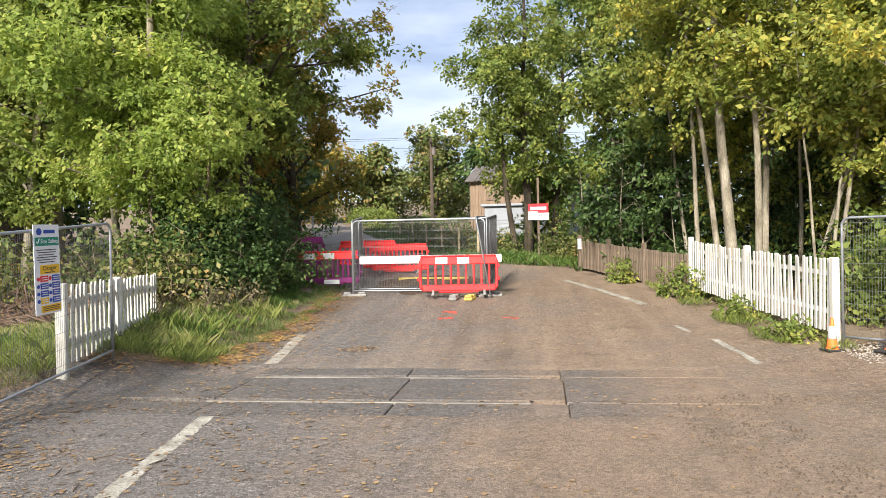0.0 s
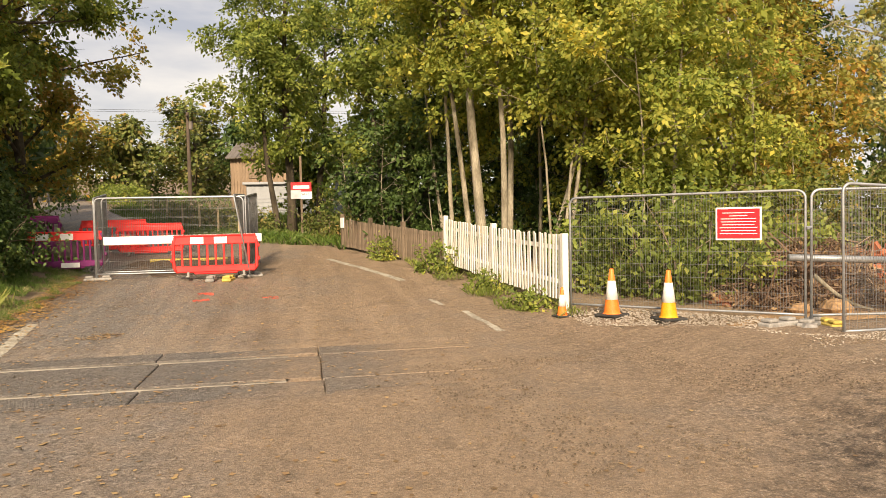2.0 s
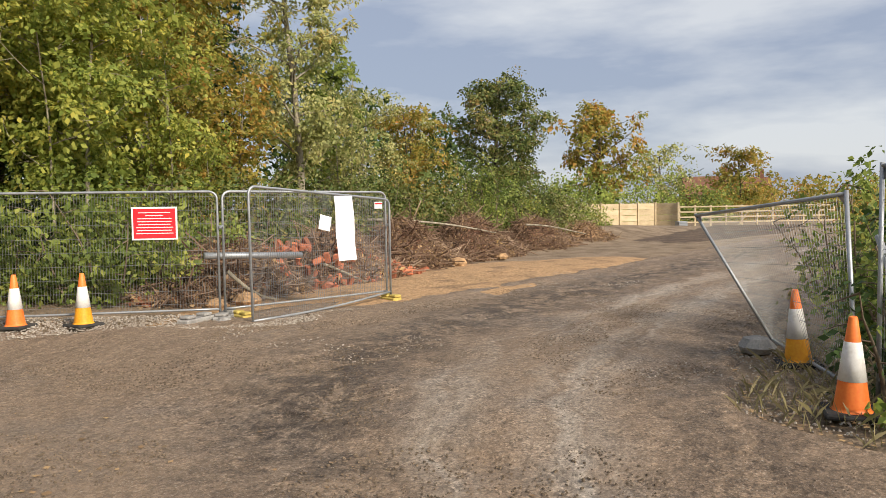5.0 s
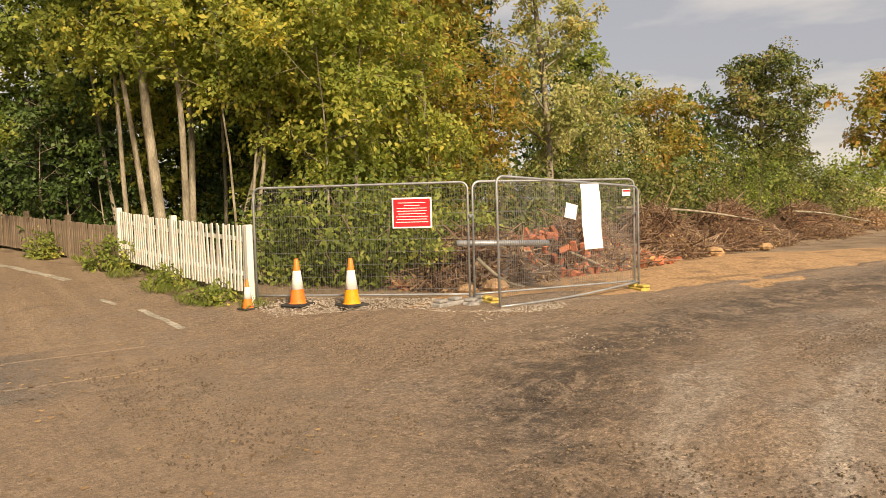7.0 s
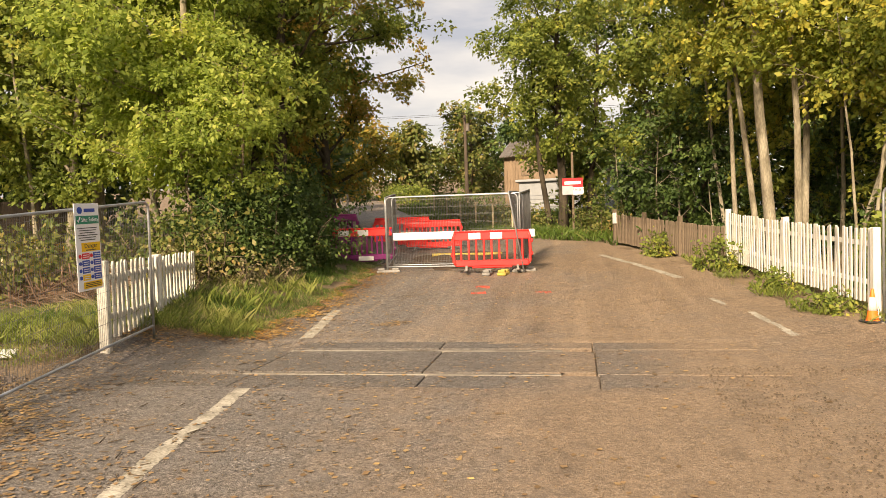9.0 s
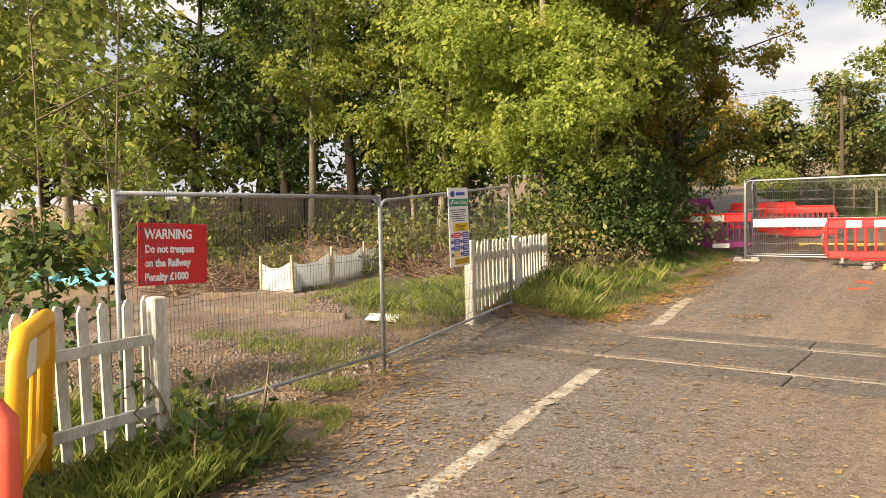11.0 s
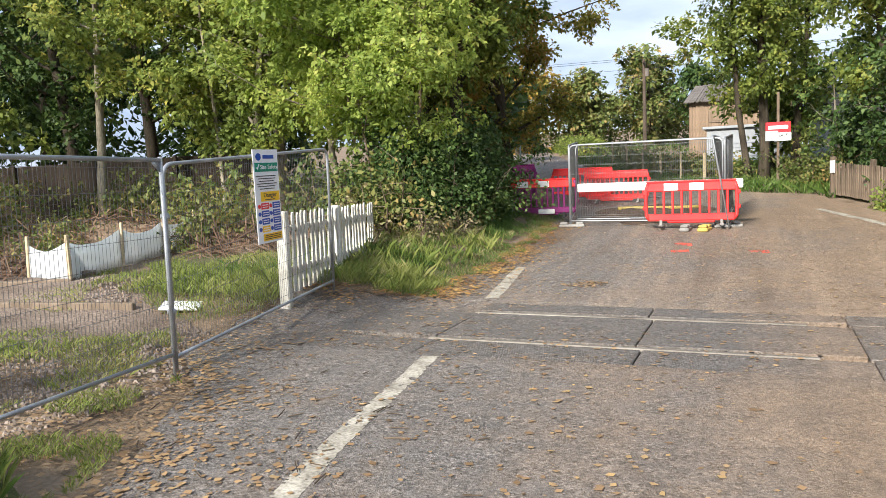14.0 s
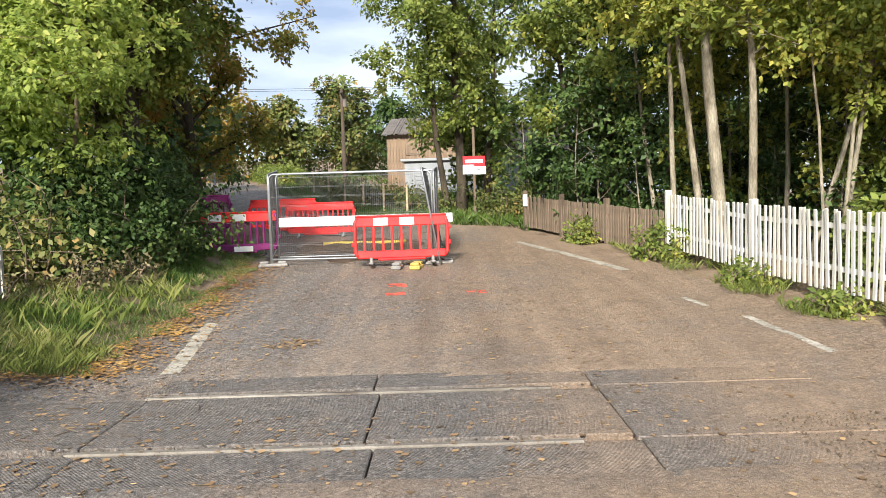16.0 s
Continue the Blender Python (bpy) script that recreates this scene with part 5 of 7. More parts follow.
# ---- buildings and pole ----
def barn():
    x0, y0, z0 = -4.75, 47.5, 2.0
    root = thing("barn", pose(x0, y0, z0, 0, 0, -4), "timber-clad barn with a shallow grey sheet roof", "building", "buildings")
    w, dp, h = 5.6, 10.0, 3.8
    part("wall", Geo().box((w, dp, h), pose(w / 2, dp / 2 + 0.05, h / 2)), M_clad, root)
    me = Geo().box((0.17, 0.03, h), None, 0.004).mesh("cladding_board")
    for i in range(31):
        part("cladding_board", me, M_clad, root).matrix_basis = pose(0.09 + i * 0.18, 0.02 + 0.008 * (i % 2), h / 2)
    for i in range(55):
        part("cladding_board", me, M_clad, root).matrix_basis = pose(-0.02, 0.09 + i * 0.18, h / 2, 0, 0, 90)
    g = Geo()
    n = 60
    prof = [(i * (w + 0.6) / n - 0.3, 0.03 * (i % 2)) for i in range(n + 1)]
    for (a, za), (b, zb) in zip(prof[:-1], prof[1:]):
        g.add([(a, -0.4, h + za), (b, -0.4, h + zb), (b, dp / 2, h + 1.5 + zb), (a, dp / 2, h + 1.5 + za)], [(0, 1, 2, 3)])
        g.add([(a, dp / 2, h + 1.5 + za), (b, dp / 2, h + 1.5 + zb), (b, dp + 0.4, h + zb), (a, dp + 0.4, h + za)], [(0, 1, 2, 3)])
    ro = part("roof", g, M_roof, root)
    ro.modifiers.new("thickness", "SOLIDIFY").thickness = 0.05
    win = part("window", Geo().box((0.8, 0.06, 0.7), pose(1.5, -0.02, h - 0.9), 0.01), M_oldwood, root)
    part("pane", Geo().box((0.62, 0.02, 0.5), pose(1.5, -0.06, h - 0.9)), M_clad, win)
    return root


barn()
root = thing("white_outbuilding", pose(-3.6, 43.5, 1.35, 0, 0, -3), "low white rendered outbuilding with an open rail before it", "building", "buildings")
part("wall", Geo().box((4.4, 3.2, 2.6), pose(2.2, 1.6, 1.3), 0.02), M_render, root)
part("roof", Geo().box((4.8, 3.6, 0.14), pose(2.2, 1.6, 2.67), 0.02), M_render, root)
part("door", Geo().box((0.9, 0.05, 1.9), pose(3.0, -0.01, 0.95), 0.01), M_galv, root)
root = thing("metal_gate", pose(-3.0, 42.0, flat(-3, 42), 0, 0, -3), "tubular metal field gate before the outbuilding", "gate")
for k in range(5):
    part("bar", Geo().tube([(0, 0, 0.25 + 0.22 * k), (2.4, 0, 0.25 + 0.22 * k)], 0.02, 6), M_galv, root)
for xx in (0, 1.2, 2.4):
    part("upright", Geo().tube([(xx, 0, 0.1), (xx, 0, 1.25)], 0.024, 6), M_galv, root)
# glimpses of pale roofs behind the right-hand trees
for bx, by, bz, w in ((2.9, 38, 1.2, 2.6),):
    root = thing("white_house", pose(bx, by, bz, 0, 0, 12), "white house glimpsed behind the trees", "building", "buildings")
    part("wall", Geo().box((w, 4, 2.7), pose(0, 0, 1.35), 0.02), M_render, root)
    g = Geo()
    g.add([(-w / 2 - 0.3, -2.3, 2.7), (w / 2 + 0.3, -2.3, 2.7), (w / 2 + 0.3, 0, 4.2), (-w / 2 - 0.3, 0, 4.2), (-w / 2 - 0.3, 2.3, 2.7), (w / 2 + 0.3, 2.3, 2.7)],
          [(0, 1, 2, 3), (3, 2, 5, 4), (0, 3, 4), (1, 5, 2), (0, 4, 5, 1)])
    part("roof", g, M_roof, root)
    part("window", Geo().box((1.0, 0.06, 1.0), pose(-0.8, -2.02, 1.5), 0.01), M_glass, root)
for bx, by, w in ((104, 29.5, 7.0), (113, 26.5, 6.0)):
    root = thing("brick_house", pose(bx, by, -2.4, 0, 0, -65), "distant red brick house behind bushes", "building", "buildings")
    part("wall", Geo().box((w, 7, 5.4), pose(0, 0, 2.7), 0.02), M_house, root)
    g = Geo()
    g.add([(-w / 2, -3.8, 5.4), (w / 2, -3.8, 5.4), (w / 2, 0, 8.0), (-w / 2, 0, 8.0), (-w / 2, 3.8, 5.4), (w / 2, 3.8, 5.4)], [(0, 1, 2, 3), (3, 2, 5, 4), (0, 3, 4), (1, 5, 2), (0, 4, 5, 1)])
    part("roof", g, M_house, root)
    part("chimney", Geo().box((0.7, 0.7, 1.6), pose(w * 0.3, 0, 8.3), 0.02), M_house, root)

root = thing("utility_pole", pose(-8.65, 58, 3.0), "dark wooden utility pole with ivy and wires", "pole")
part("pole", Geo().tube([(0, 0, 0), (0, 0, 7.2)], [0.16, 0.11], 10), M_darkwood, root)
part("crossarm", Geo().box((0.12, 1.3, 0.12), pose(0, 0, 6.9), 0.01), M_darkwood, root)
part("transformer", Geo().tube([(0.2, 0, 5.9), (0.2, 0, 6.5)], 0.16, 10), M_roof, root)
for i, (dy, hz) in enumerate(((0.5, 6.95), (-0.5, 6.95), (0.0, 6.2))):
    g = Geo().tube([(60 * s, dy + 6 * s, hz + 0.3 - 8 * s * (0.5 - s) * 0.4 * 0.5 + 1.2 * s) for s in np.linspace(-0.5, 0.8, 14)], 0.014, 3, cap=False)
    part("wire", g, M_rubber, root)


# ---- trees and bushes, left of the lane ----
full = lambda f: math.sin(math.pi * min(1, 0.12 + 0.86 * f)) ** 0.5
tall = lambda f: 0.5 + 0.5 * math.sin(math.pi * f) ** 0.6
tree(-9.6, 20.5, 11.5, 4.6, L_mid, M_darkbark, "big leafy field maple arching over the lane hedge", 52390, 0.129, 0.24, 0.3, seed=2, limbs=24, profile=full)
tree(-10.2, 15.8, 9.5, 3.9, L_lime, M_bark, "bright green sycamore beside the crossing", 44330, 0.129, 0.18, 0.24, stems=2, seed=3, limbs=16, profile=full)
tree(-9.2, 24.8, 11.0, 4.6, L_turn, M_darkbark, "tree with browning autumn leaves over the lane", 26000, 0.14, 0.2, 0.16, seed=4, limbs=22, profile=full)
tree(-8.9, 14.6, 5.0, 2.3, L_lime, M_twig, "young pale green maple leaning over the verge", 18135, 0.102, 0.07, 0.42, stems=3, seed=5, limbs=9, profile=full)
tree(-13.6, 15.6, 9.5, 3.4, L_mid, M_bark, "green tree behind the line fence", 30225, 0.122, 0.13, 0.2, stems=2, seed=6, limbs=14, profile=full)
tree(-14.5, 19.0, 12.0, 3.8, L_mid, M_bark, "tall slender ivy-clad tree", 20150, 0.144, 0.2, 0.3, seed=7, limbs=20, profile=tall)
tree(-19.0, 18.5, 13.0, 3.8, L_dark, M_darkbark, "tall dark tree beyond the board fence", 14508, 0.184, 0.22, 0.22, seed=8, limbs=20, profile=tall)
tree(-24.0, 20.0, 14.0, 4.5, L_dark, M_darkbark, "tall dark tree beyond the board fence", 14508, 0.202, 0.24, 0.2, seed=9, limbs=20, profile=tall)
tree(-17.0, 14.5, 10.5, 2.6, L_mid, M_bark, "thin tall tree with ivy on its stem", 12400, 0.128, 0.13, 0.35, seed=10, limbs=16, profile=tall)
tree(-29.0, 19.0, 13.0, 4.8, L_mid, M_darkbark, "tall green tree beyond the railway", 8640, 0.276, 0.24, 0.15, seed=11, limbs=18, profile=tall)
tree(-35.0, 15.5, 13.0, 5.0, L_mid, M_darkbark, "ivy-covered tree beyond the railway", 7920, 0.299, 0.26, 0.12, seed=12, limbs=18, profile=tall)
tree(-20.3, 6.7, 12.5, 3.2, L_mid, M_bark, "tall tree with an ivy-clad trunk by the old line", 15000, 0.14, 0.2, 0.2, seed=260, limbs=20, profile=tall)
tree(-23.5, 10.6, 12.0, 3.2, L_mid, M_bark, "tall tree with an ivy-clad trunk by the old line", 13000, 0.15, 0.18, 0.25, seed=261, limbs=20, profile=tall)
tree(-28.0, 9.0, 10.0, 4.0, L_mid, M_darkbark, "tree by the old line", 7200, 0.23, 0.18, 0.15, seed=13, limbs=16, profile=full)
tree(-36.0, 4.0, 11.0, 5.0, L_mid, M_darkbark, "tree by the old line", 7200, 0.276, 0.2, 0.12, seed=14, limbs=16, profile=full)
tree(-22.0, 28.0, 14.0, 5.5, L_dark, M_darkbark, "tall dark tree at the back of the wood", 14508, 0.258, 0.28, 0.12, seed=15, limbs=20, profile=full)
tree(-13.0, 27.0, 13.0, 5.0, L_mid, M_darkbark, "tall tree at the back of the wood", 14508, 0.239, 0.26, 0.12, seed=16, limbs=20, profile=full)
tree(-33.0, 26.0, 14.0, 6.0, L_dark, M_darkbark, "tall dark tree at the back of the wood", 9360, 0.345, 0.28, 0.12, seed=17, limbs=20, profile=full)
# sapling close to the picket fence
tree(-8.2, 2.9, 4.8, 1.25, L_mid, M_twig, "slender young sycamore with large leaves by the pickets", 1100, 0.1, 0.02, 0.3, stems=3, seed=18, limbs=8, clump=0.25)
tree(-7.9, 2.3, 2.0, 0.45, L_dark, M_twig, "ivy-wrapped stem above the pickets", 700, 0.11, 0.025, 0.3, seed=19, limbs=8, clump=0.16)
bush(-8.5, 16.6, 1.9, 2.2, 2.8, L_dark, "dark dense hawthorn at the verge", 26000, 0.08, 21)
bush(-8.45, 18.7, 1.2, 1.4, 2.4, L_dark, "dark leafy hedge by the purple barrier", 13000, 0.11, 22)
bush(-8.9, 13.4, 1.3, 1.5, 2.0, L_bramble, "bramble thicket behind the picket fence", 6000, 0.09, 23)
bush(-8.5, 14.6, 1.3, 1.4, 2.5, L_dark, "dark dense hawthorn at the verge", 18000, 0.08, 240)
bush(-9.6, 22.4, 1.2, 2.2, 2.8, L_dark, "dark hedge along the lane", 6000, 0.11, 24)
bush(-11.5, 13.0, 1.6, 1.3, 1.7, L_bramble, "bramble and bracken thicket behind the fence", 5000, 0.09, 25)
for i, (bx, by, rx, h, lm) in enumerate(((-10.4, 13.4, 1.4, 0.9, L_bramble), (-12.9, 14.2, 1.6, 1.1, L_turn), (-15.2, 12.2, 1.6, 0.9, L_bramble), (-14.2, 9.9, 1.1, 0.7, L_bramble))):
    bush(bx, by, rx, 0.9, h, lm, "brambles and withered leaves over the cut branches", 2400, 0.065, 400 + i)
bush(-16, 15.5, 2.6, 1.6, 1.8, L_bramble, "brambles before the board fence", 6000, 0.1, 26)
bush(-21, 13.5, 2.8, 1.6, 1.9, L_bramble, "brambles before the board fence", 6000, 0.1, 27)
bush(-27, 12, 3.0, 2.0, 1.8, L_mid, "low scrub beyond the railway", 6000, 0.12, 28)
bush(-17, 10.6, 1.8, 1.0, 1.0, L_bramble, "low weeds on the railway bank", 3000, 0.08, 29)
bush(-22, 7.4, 2.6, 1.6, 1.6, L_mid, "scrubby thicket along the old line", 5000, 0.12, 300)
bush(-27, 5.4, 2.6, 1.6, 2.2, L_bramble, "scrubby thicket along the old line", 5000, 0.12, 301)
bush(-32, 8.0, 2.6, 1.6, 3.0, L_mid, "scrubby thicket along the old line", 5000, 0.12, 302)
bush(-30, 1.0, 2.6, 1.6, 3.0, L_bramble, "scrubby thicket along the old line", 5000, 0.12, 303)
bush(-24, 1.0, 2.6, 1.6, 2.0, L_mid, "scrubby thicket along the old line", 5000, 0.12, 304)
bush(-18, 4.6, 2.6, 1.6, 1.0, L_bramble, "scrubby thicket along the old line", 5000, 0.12, 305)
bush(-38, 9.5, 2.6, 1.6, 4.0, L_mid, "scrubby thicket along the old line", 5000, 0.12, 306)
bush(-5.55, 2.35, 0.4, 0.4, 0.95, L_dark, "straggly rose stems by the fence post", 380, 0.075, 30, stems=8)
bush(-6.9, 1.2, 0.5, 0.6, 0.7, L_mid, "weeds at the foot of the picket fence", 500, 0.08, 31, stems=7)

# ---- trees and bushes, right of the lane ----
for i, (bx, by, hh, r0, lx, sp, n) in enumerate(((3.85, 17.0, 11.0, 0.15, -0.03, 2.6, 13000), (3.41, 18.6, 10.0, 0.07, -0.13, 2.0, 8000), (3.72, 17.8, 10.5, 0.085, -0.1, 2.0, 8000), (4.2, 16.6, 10.0, 0.095, 0.02, 2.2, 8500),
                                                 (5.03, 16.0, 8.5, 0.06, 0.3, 1.9, 6500), (5.2, 15.2, 7.5, 0.045, 0.08, 1.7, 5500), (4.6, 17.6, 10.0, 0.1, 0.06, 2.2, 8000))):
    tree(bx, by, hh, sp, L_gold, M_bark, ("pale slender ash stem behind the fence", "stout pale ash trunk behind the picket fence")[i == 0], n, 0.12, r0, 0.4, seed=240 + i, limbs=13, lean=(lx, 0.0), profile=full, name="ash_pole", group="ash poles")
tree(5.3, 15.6, 8.5, 2.6, L_gold, M_bark, "leaning young ash with yellowing leaves", 12400, 0.12, 0.06, 0.4, stems=2, seed=42, limbs=10, lean=(0.12, -0.05), profile=full)
tree(6.6, 13.4, 7.0, 2.3, L_gold, M_bark, "yellow-green young ash over the mesh fence", 13950, 0.112, 0.06, 0.3, stems=2, seed=43, limbs=10, profile=full)
tree(2.6, 23.6, 11.0, 3.2, L_mid, M_darkbark, "dark green sycamore behind the board fence", 21762, 0.14, 0.16, 0.25, stems=2, seed=44, limbs=14, profile=full)
tree(-1.3, 29.9, 11.5, 3.3, L_mid, M_darkbark, "dark trunked tree overhanging the lane", 24000, 0.14, 0.2, 0.36, stems=2, seed=45, limbs=14, profile=full, lean=(0.0, -0.02))
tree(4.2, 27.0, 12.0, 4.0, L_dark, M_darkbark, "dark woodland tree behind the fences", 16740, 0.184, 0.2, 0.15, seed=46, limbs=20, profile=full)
tree(7.8, 20.0, 11.5, 3.8, L_mid, M_darkbark, "woodland tree behind the pale stems", 23250, 0.144, 0.16, 0.2, stems=2, seed=47, limbs=14, profile=full)
tree(10.5, 17.5, 10.5, 3.6, L_turn, M_bark, "tree turning orange and brown", 16740, 0.147, 0.14, 0.2, stems=2, seed=48, limbs=14, profile=full)
tree(9.0, 14.6, 6.2, 2.4, L_gold, M_bark, "young tree with bright leaves above the mesh panel", 12400, 0.104, 0.06, 0.2, stems=3, seed=49, limbs=8, profile=full)
tree(14.0, 18.8, 11.5, 2.9, L_turn, M_bark, "tall tree with reddening leaves", 15624, 0.147, 0.16, 0.22, seed=50, limbs=22, profile=full)
tree(19.4, 20.5, 14.5, 3.4, L_pale, M_bark, "tall sparse aspen with pale leaves", 17000, 0.15, 0.18, 0.2, seed=51, limbs=24, profile=tall)
tree(22.5, 20.5, 7.5, 3.0, L_pale, M_bark, "pale willow scrub, half bare", 7254, 0.12, 0.07, 0.2, stems=3, seed=52, limbs=9, profile=full)
tree(12.5, 24.0, 12.5, 4.5, L_mid, M_darkbark, "woodland tree at the back", 14508, 0.202, 0.22, 0.12, seed=53, limbs=20, profile=full)
tree(19.0, 27.0, 11.0, 4.5, L_dark, M_darkbark, "woodland tree at the back", 13392, 0.202, 0.22, 0.12, seed=54, limbs=20, profile=full)
tree(33.5, 20.5, 8.8, 3.5, L_bramble, M_darkbark, "rounded dark hawthorn tree on the bank", 26000, 0.15, 0.2, 0.08, stems=2, seed=55, limbs=16, profile=full)
tree(27.5, 21.5, 6.5, 3.0, L_turn, M_darkbark, "brown-tinged hawthorn on the bank", 7920, 0.161, 0.1, 0.1, stems=2, seed=56, limbs=12, profile=full)
tree(56.0, 24.5, 9.5, 4.6, L_turn, M_darkbark, "far tree with brown autumn crown", 7200, 0.299, 0.22, 0.12, seed=57, limbs=18, profile=full)
tree(70.0, 24.0, 7.0, 4.0, L_pale, M_darkbark, "far half-bare tree on the horizon", 2160, 0.276, 0.16, 0.15, seed=58, limbs=16, profile=full)
tree(84.0, 20.0, 7.0, 4.0, L_turn, M_darkbark, "far brown hedgerow tree", 3600, 0.322, 0.16, 0.1, seed=59, limbs=16, profile=full)
for i, (bx, by, rx, ry, h, lm, n) in enumerate((
        (5.2, 13.6, 1.0, 1.2, 2.2, L_mid, 5500), (6.5, 11.9, 1.3, 1.1, 2.5, L_mid, 7000), (8.4, 12.2, 1.5, 1.2, 2.0, L_mid, 6500),
        (11.0, 13.5, 1.8, 1.3, 2.6, L_bramble, 7500), (14.2, 14.2, 2.0, 1.4, 2.8, L_bramble, 7500), (17.6, 15.2, 2.2, 1.5, 2.6, L_bramble, 7500),
        (21.5, 15.8, 2.4, 1.6, 3.2, L_bramble, 11000), (26.0, 16.3, 2.6, 1.6, 3.2, L_mid, 10000), (30.5, 16.3, 2.6, 1.6, 2.8, L_bramble, 9000), (36.0, 16.8, 3.0, 1.6, 2.2, L_mid, 7000),
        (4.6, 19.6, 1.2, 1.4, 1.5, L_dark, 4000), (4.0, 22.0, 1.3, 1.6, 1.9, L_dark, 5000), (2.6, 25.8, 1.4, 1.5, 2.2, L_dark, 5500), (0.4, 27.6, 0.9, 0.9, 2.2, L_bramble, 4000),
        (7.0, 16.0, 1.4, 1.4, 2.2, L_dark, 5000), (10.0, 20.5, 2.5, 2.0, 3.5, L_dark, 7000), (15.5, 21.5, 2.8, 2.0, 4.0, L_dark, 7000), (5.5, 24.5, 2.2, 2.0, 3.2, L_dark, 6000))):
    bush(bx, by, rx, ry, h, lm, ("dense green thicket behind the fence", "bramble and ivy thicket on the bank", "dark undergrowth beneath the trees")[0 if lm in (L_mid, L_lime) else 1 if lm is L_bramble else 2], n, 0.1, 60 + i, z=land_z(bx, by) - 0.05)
# L_dark here puts the shade beneath the trees into the saplings' leaf colour
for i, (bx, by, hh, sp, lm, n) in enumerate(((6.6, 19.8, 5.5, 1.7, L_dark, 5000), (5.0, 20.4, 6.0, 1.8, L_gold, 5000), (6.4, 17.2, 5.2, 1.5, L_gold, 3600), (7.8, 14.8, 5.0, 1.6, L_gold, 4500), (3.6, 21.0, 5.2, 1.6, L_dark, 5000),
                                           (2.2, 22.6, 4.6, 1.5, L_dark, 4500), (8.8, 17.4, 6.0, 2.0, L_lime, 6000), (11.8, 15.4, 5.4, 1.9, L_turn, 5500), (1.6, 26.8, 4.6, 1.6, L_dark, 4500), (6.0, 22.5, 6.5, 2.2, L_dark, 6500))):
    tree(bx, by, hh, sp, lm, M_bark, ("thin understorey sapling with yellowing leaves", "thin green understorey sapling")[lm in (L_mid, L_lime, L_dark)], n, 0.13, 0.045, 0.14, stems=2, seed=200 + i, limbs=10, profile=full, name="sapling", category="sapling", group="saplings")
for i, (bx, by, lx) in enumerate(((5.7, 18.4, 0.1), (3.5, 20.4, -0.05))):
    tree(bx, by, 8.5 + 0.4 * i, 1.6, L_gold, M_bark, "bare-stemmed slender ash pole", 3600, 0.12, 0.062, 0.38, seed=220 + i, limbs=9, lean=(lx, 0.02), profile=full, name="ash_pole", category="tree", group="ash poles")
tree(-0.6, 35.0, 8.0, 2.4, L_mid, M_darkbark, "bushy tree before the barn", 6480, 0.196, 0.14, 0.08, seed=230, limbs=18, profile=full)
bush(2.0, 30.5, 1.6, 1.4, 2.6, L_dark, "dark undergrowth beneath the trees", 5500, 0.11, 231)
# the two L_dark bushes below carry the shade under the trees in their colour
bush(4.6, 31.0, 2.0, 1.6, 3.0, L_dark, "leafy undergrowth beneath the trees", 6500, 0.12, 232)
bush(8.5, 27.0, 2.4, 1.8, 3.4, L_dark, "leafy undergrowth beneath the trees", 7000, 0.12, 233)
bush(13.5, 26.0, 2.6, 2.0, 3.4, L_mid, "leafy undergrowth beneath the trees", 7000, 0.12, 234)
bush(-8.35, 12.4, 0.7, 0.9, 1.25, L_dry, "withered stems and ivy by the picket fence", 1800, 0.06, 235)
for i, (bx, by) in enumerate(((13.2, 13.0), (17.2, 13.9), (21.2, 14.4), (25.4, 14.9), (29.5, 15.0))):
    bush(bx, by, 1.7, 1.0, 1.5, L_bramble, "trailing brambles over the brushwood bank", 3600, 0.08, 360 + i, z=0.45)
bush(3.05, 14.3, 0.45, 0.8, 0.5, L_mid, "weeds growing along the picket fence", 1300, 0.07, 90)
bush(3.4, 12.0, 0.4, 0.6, 0.4, L_mid, "weeds growing along the picket fence", 900, 0.07, 91)
bush(2.65, 17.6, 0.5, 0.9, 0.9, L_mid, "leafy weeds where the two fences meet", 1900, 0.08, 92)
bush(1.75, 21.0, 0.45, 0.8, 0.8, L_mid, "weeds against the board fence", 1500, 0.08, 93)
bush(6.9, -0.6, 0.9, 0.7, 1.9, L_dark, "shrub grown through the leaning mesh panel", 2600, 0.07, 94)
for i, (bx, by, rx, h) in enumerate(((9.7, 0.05, 0.9, 2.5), (11.6, 0.1, 1.1, 2.3), (14.2, 0.0, 1.3, 2.3))):
    bush(bx, by, rx, 0.6, h, (L_mid, L_bramble)[i % 2], "leggy shrubs along the edge of the site track", 3600, 0.075, 390 + i)
bush(8.8, -0.8, 1.2, 1.0, 2.3, L_mid, "shrubs behind the leaning mesh panel", 4000, 0.08, 95)
bush(7.0, -2.4, 1.4, 1.2, 2.4, L_mid, "shrubs behind the mesh panel", 5000, 0.08, 96)
bush(5.5, -1.2, 0.7, 0.7, 0.35, L_lime, "leafy weeds round the traffic cone", 900, 0.09, 97)
bush(12.0, -1.5, 1.8, 1.5, 2.4, L_mid, "shrubs along the site track", 5000, 0.09, 98)
bush(17, -1.0, 2.4, 1.6, 2.6, L_turn, "brown and green hedge along the site track", 6000, 0.1, 99)
bush(24, 0.0, 3.4, 1.8, 2.8, L_turn, "brown and green hedge along the site track", 6000, 0.11, 100)
bush(33, 1.5, 4.5, 2.0, 3.0, L_turn, "brown and green hedge along the site track", 6000, 0.12, 101)
